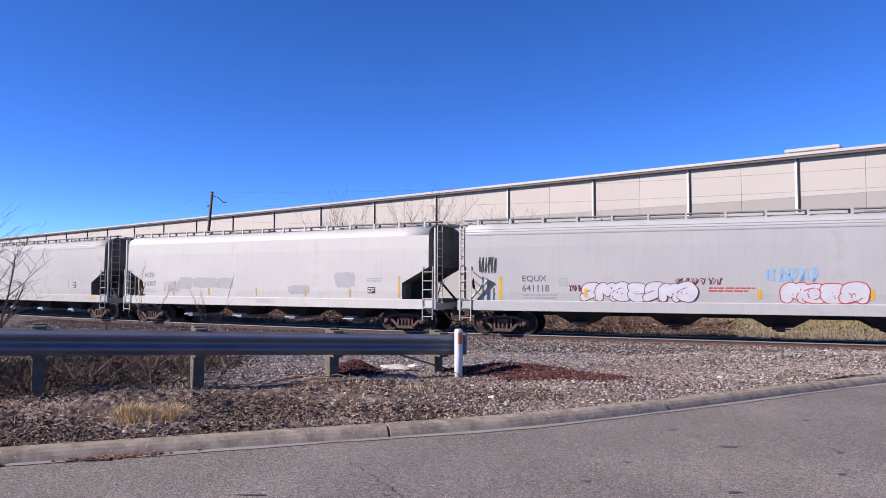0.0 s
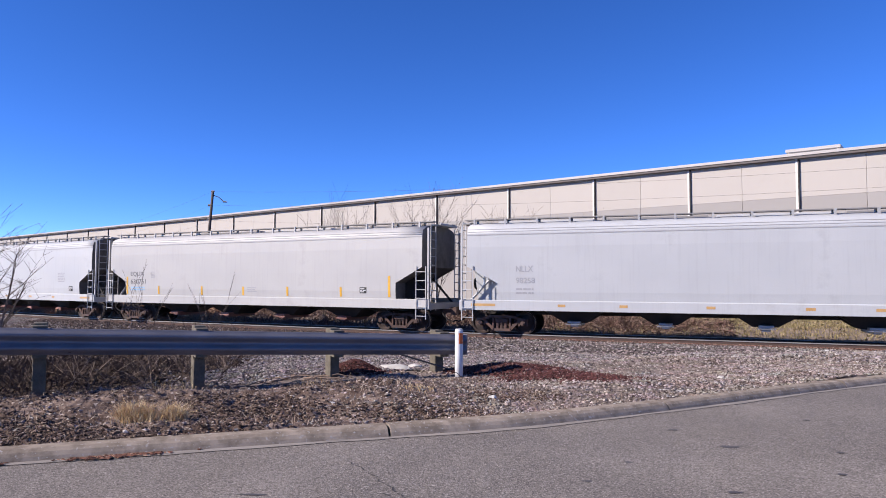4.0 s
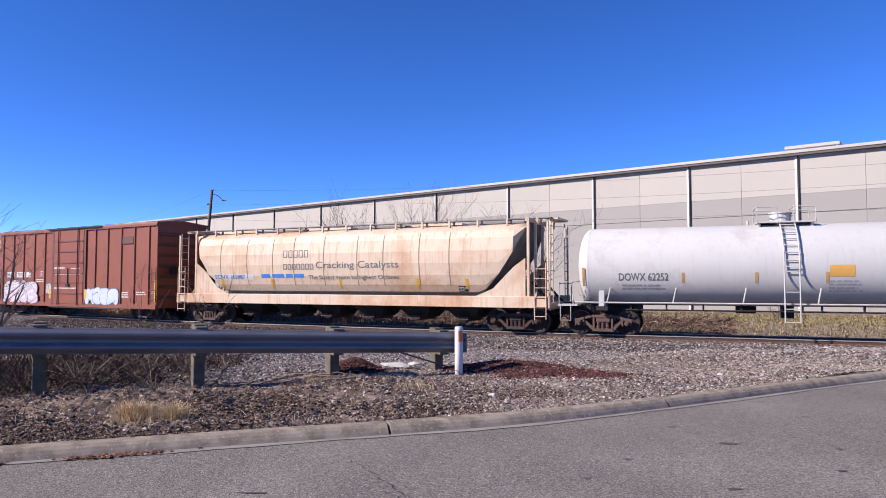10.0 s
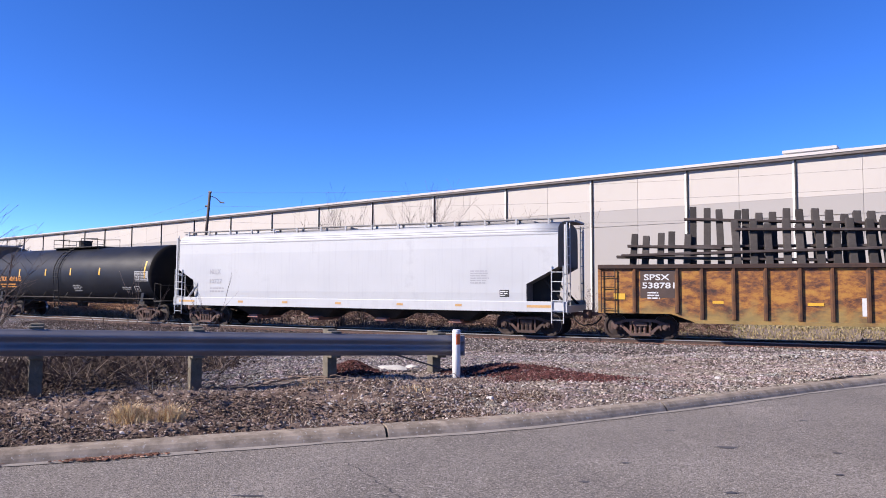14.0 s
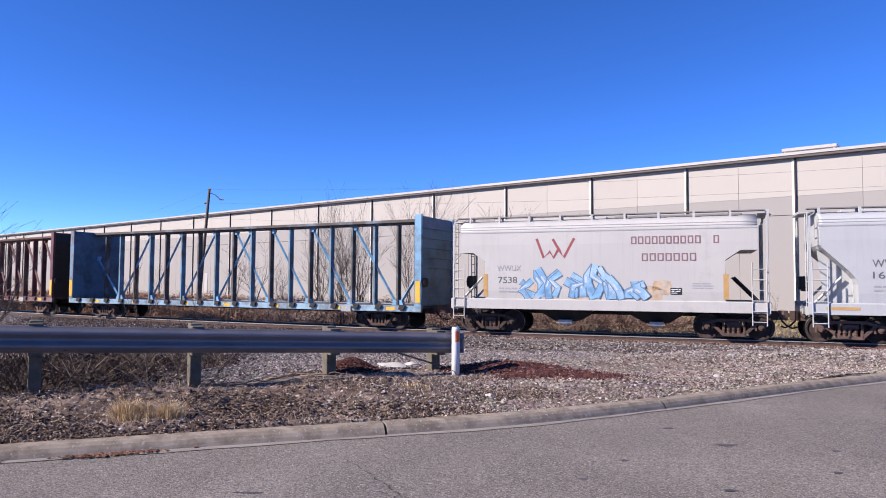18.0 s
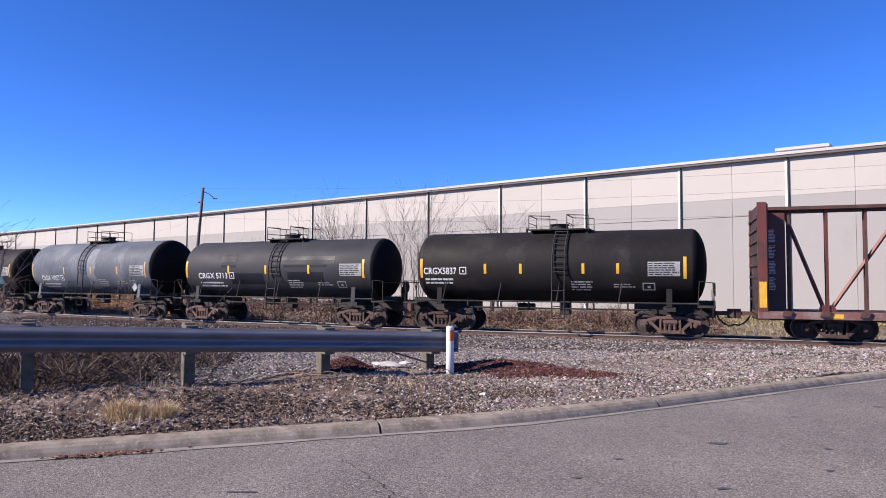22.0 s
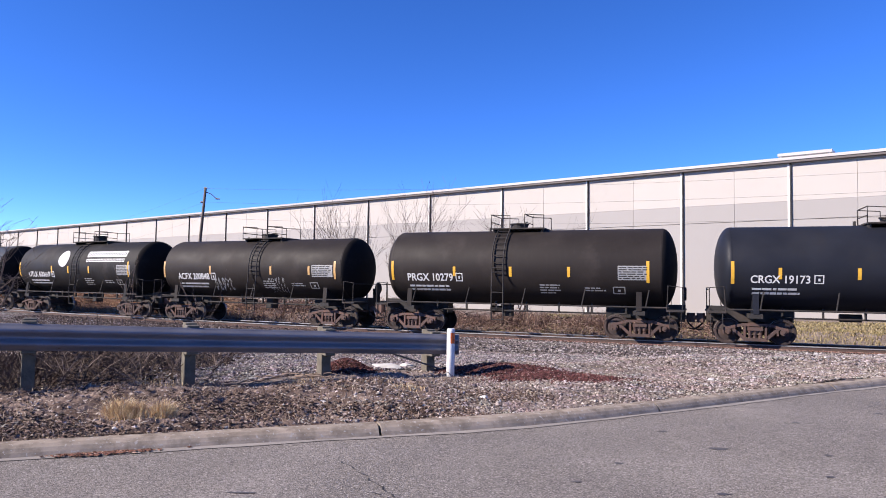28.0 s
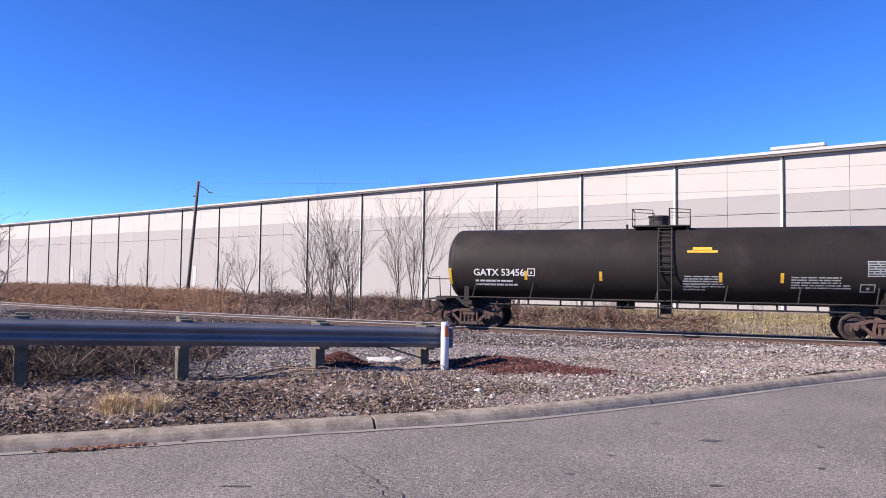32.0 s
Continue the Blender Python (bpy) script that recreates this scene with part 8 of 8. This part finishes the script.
car, fc, hf = black_tank("weathered pale grey tank car with worn lettering", -155.2, -144.1, T_PALE, "", (-4.5, -2.8, 2.05, 2.35), (-5.2, -2.3, 0.4, 1.9, 5.0), 105, ink=M_DIMINK, rmat=M_AMBER, lx=-0.5, plat=(-1.2, 0.8))
small_print(car, -4.5, -2.9, 2.05, 2.32, 1, fc, M_DIMINK, 14)
marking(car, "repaint_patch", -0.3, 0.6, 2.35, 2.95, fc, T_SLATE, 0.004)
car, fc, hf = black_tank("glossy blue black tank car with white lettering", -168.3, -157.3, T_BLUEBLACK, "CRGX 19173", (-4.67, -2.80, 2.18, 2.46), (-5.25, -3.73, -1.33, 1.55, 3.33, 5.0), 106, lx=0.2, plat=(-0.9, 1.1), top=4.27)
car, fc, hf = black_tank("dusty black tank car with white lettering", -181.5, -170.2, T_BROWN, "PRGX 10279", (-4.72, -2.69, 2.12, 2.44), (-5.4, -2.62, -0.25, 2.06, 4.98), 107, lx=-0.75, plat=(-1.3, 0.9), top=4.26)
car, fc, hf = black_tank("dusty black tank car with a white scrawl", -194.7, -183.6, T_BROWN, "ACFX 200848", (-4.50, -2.40, 2.06, 2.37), (-5.4, -2.31, 1.45, 3.64, 5.05), 108, rmat=M_AMBER, lx=0.45, plat=(-0.9, 1.5), top=4.04)
scribble(car, -2.2, -1.0, 1.55, 2.15, 5, fc, M_DIMINK, 15, 0.045)
scribble(car, 1.2, 2.2, 1.5, 2.2, 5, fc, M_DIMINK, 16, 0.03)
car, fc, hf = black_tank("black tank car with a white disc emblem", -207.9, -196.5, T_BLACK, "UTLX 600669", (-4.56, -2.36, 2.10, 2.41), (-5.5, -2.15, -0.52, 1.43, 4.92), 109, lx=0.2, plat=(-1.3, 1.9), dome=0.36, top=4.10)
bm = bmesh.new()
rings = [[bm.verts.new((-1.07 + r * 0.48 * math.cos(q), 0, 3.15 + r * 0.46 * math.sin(q))) for q in (2 * math.pi * k / 28 for k in range(28))] for r in (0.35, 0.7, 1.0)]
bm.faces.new(rings[0])
for u, v in zip(rings, rings[1:]):
    for k in range(28):
        bm.faces.new((u[k], u[(k + 1) % 28], v[(k + 1) % 28], v[k]))
lay("emblem", bm, car, fc, M_WHITEINK, 0.012, "white disc emblem")
name_boxes(car, 1.14, 4.68, 3.22, 3.54, 12, fc, M_WHITEINK, "white company name as plain boxes", 0.075)
name_boxes(car, 1.16, 4.62, 2.95, 3.12, 13, fc, M_WHITEINK, "white company name as plain boxes", 0.045)
car, fc, hf = black_tank("dark blue grey tank car with a white scrawl", -221.05, -210.1, T_BLUEGREY, "VTGX 17393", (-4.49, -2.74, 2.03, 2.32), (-5.25, -2.39, 0.37, 2.24, 5.0), 110, lx=-0.05, plat=(-1.0, 1.1), top=4.08)
bm = bmesh.new()
for cx, cz, rx_, rz_, q0, q1 in ((0.28, 2.35, 0.17, 0.28, 0.6, 5.8), (0.24, 2.42, 0.09, 0.13, 0.0, 5.0), (0.62, 2.40, 0.10, 0.24, 1.2, 6.4), (0.82, 2.30, 0.12, 0.20, 2.6, 8.0), (0.78, 2.60, 0.10, 0.08, 0.0, 4.5), (0.96, 2.12, 0.13, 0.10, -2.4, 2.6), (0.62, 2.02, 0.32, 0.07, 0.3, 3.4), (0.78, 1.84, 0.36, 0.08, 3.3, 6.6)):
    stroke(bm, [(cx + rx_ * math.cos(q0 + (q1 - q0) * k / 12), cz + rz_ * math.sin(q0 + (q1 - q0) * k / 12)) for k in range(13)], 0.032)
lay("graffiti_scrawl", bm, car, fc, M_WHITEINK, 0.008, "looping white paint scrawl")
for x0, x1, z0, z1 in ((-2.25, -2.10, 2.25, 2.68), (-2.06, -1.92, 2.25, 2.60), (1.05, 1.20, 2.25, 2.66), (1.24, 1.42, 2.25, 2.62), (1.75, 3.5, 3.05, 3.30)):
    smudge(car, "faded_patch", x0, x1, z0, z1, fc, M_FADEDPATCH, int(x0 * 20) + 400)
scribble(car, -2.85, -2.4, 1.85, 2.2, 5, fc, M_CLOUD, 18, 0.02)
scribble(car, 1.7, 2.45, 1.9, 2.3, 6, fc, M_CLOUD, 19, 0.02)
car, fc, hf = tank_car("long brownish black tank car at the train's end", -239.6, -222.6, 1.45, 2.57, T_BROWN, 0.55, 1.15, 0.28, (-0.92, 1.17), dome=0.42, rail_h=0.7)
tank_marks(car, fc, hf, "GATX 53456", -7.05, -4.97, 2.10, 2.38, (-8.05, -4.92, -2.03, 2.18, 4.17, 7.65), rz=(1.95, 2.3), rend=(1.75, 2.4), seed=111, zc=2.75)
marking(car, "warning_panel", 1.25, 1.90, 3.12, 3.22, fc, M_YELLOW)
marking(car, "warning_panel", 1.05, 2.10, 3.02, 3.10, fc, M_YELLOW)
small_print(car, 0.95, 2.55, 1.75, 2.2, 5, fc, M_DIMINK, 20)
small_print(car, 4.45, 6.05, 1.75, 2.2, 5, fc, M_DIMINK, 21)


# ---- the train rolls by at a steady pace ----
def motions():
    times = [i / 2 for i in range(65)]

    def path_of(mid, half):
        rows = []
        for t in times:
            s = mid + travelled(t)
            x0, y0, _ = on_line(s - half)
            x1, y1, _ = on_line(s + half)
            rows.append((t, pose((x0 + x1) / 2, (y0 + y1) / 2, 0, 0, 0, math.degrees(math.atan2(y1 - y0, x1 - x0)))))
        return rows

    for ob, mid, half in TRAIN:
        walk(ob, path_of(mid, half))
    for ob in LOAD:
        walk(ob, path_of(*GONDOLA))
    # all wheels turn alike: one set of keys for the leading axles, one for the trailing
    for a, sets in WHEELSETS.items():
        rows = [(i / 30, pose(a, 0, 0.457, 0, math.degrees(travelled(i / 30) / 0.457) % 360, 0)) for i in range(961)]
        walk(sets[0], rows)
        keys = sets[0].animation_data
        for ob in sets[1:]:
            ob.rotation_mode = "QUATERNION"
            ob.animation_data_create()
            ob.animation_data.action = keys.action
            ob.animation_data.action_slot = keys.action_slot


motions()
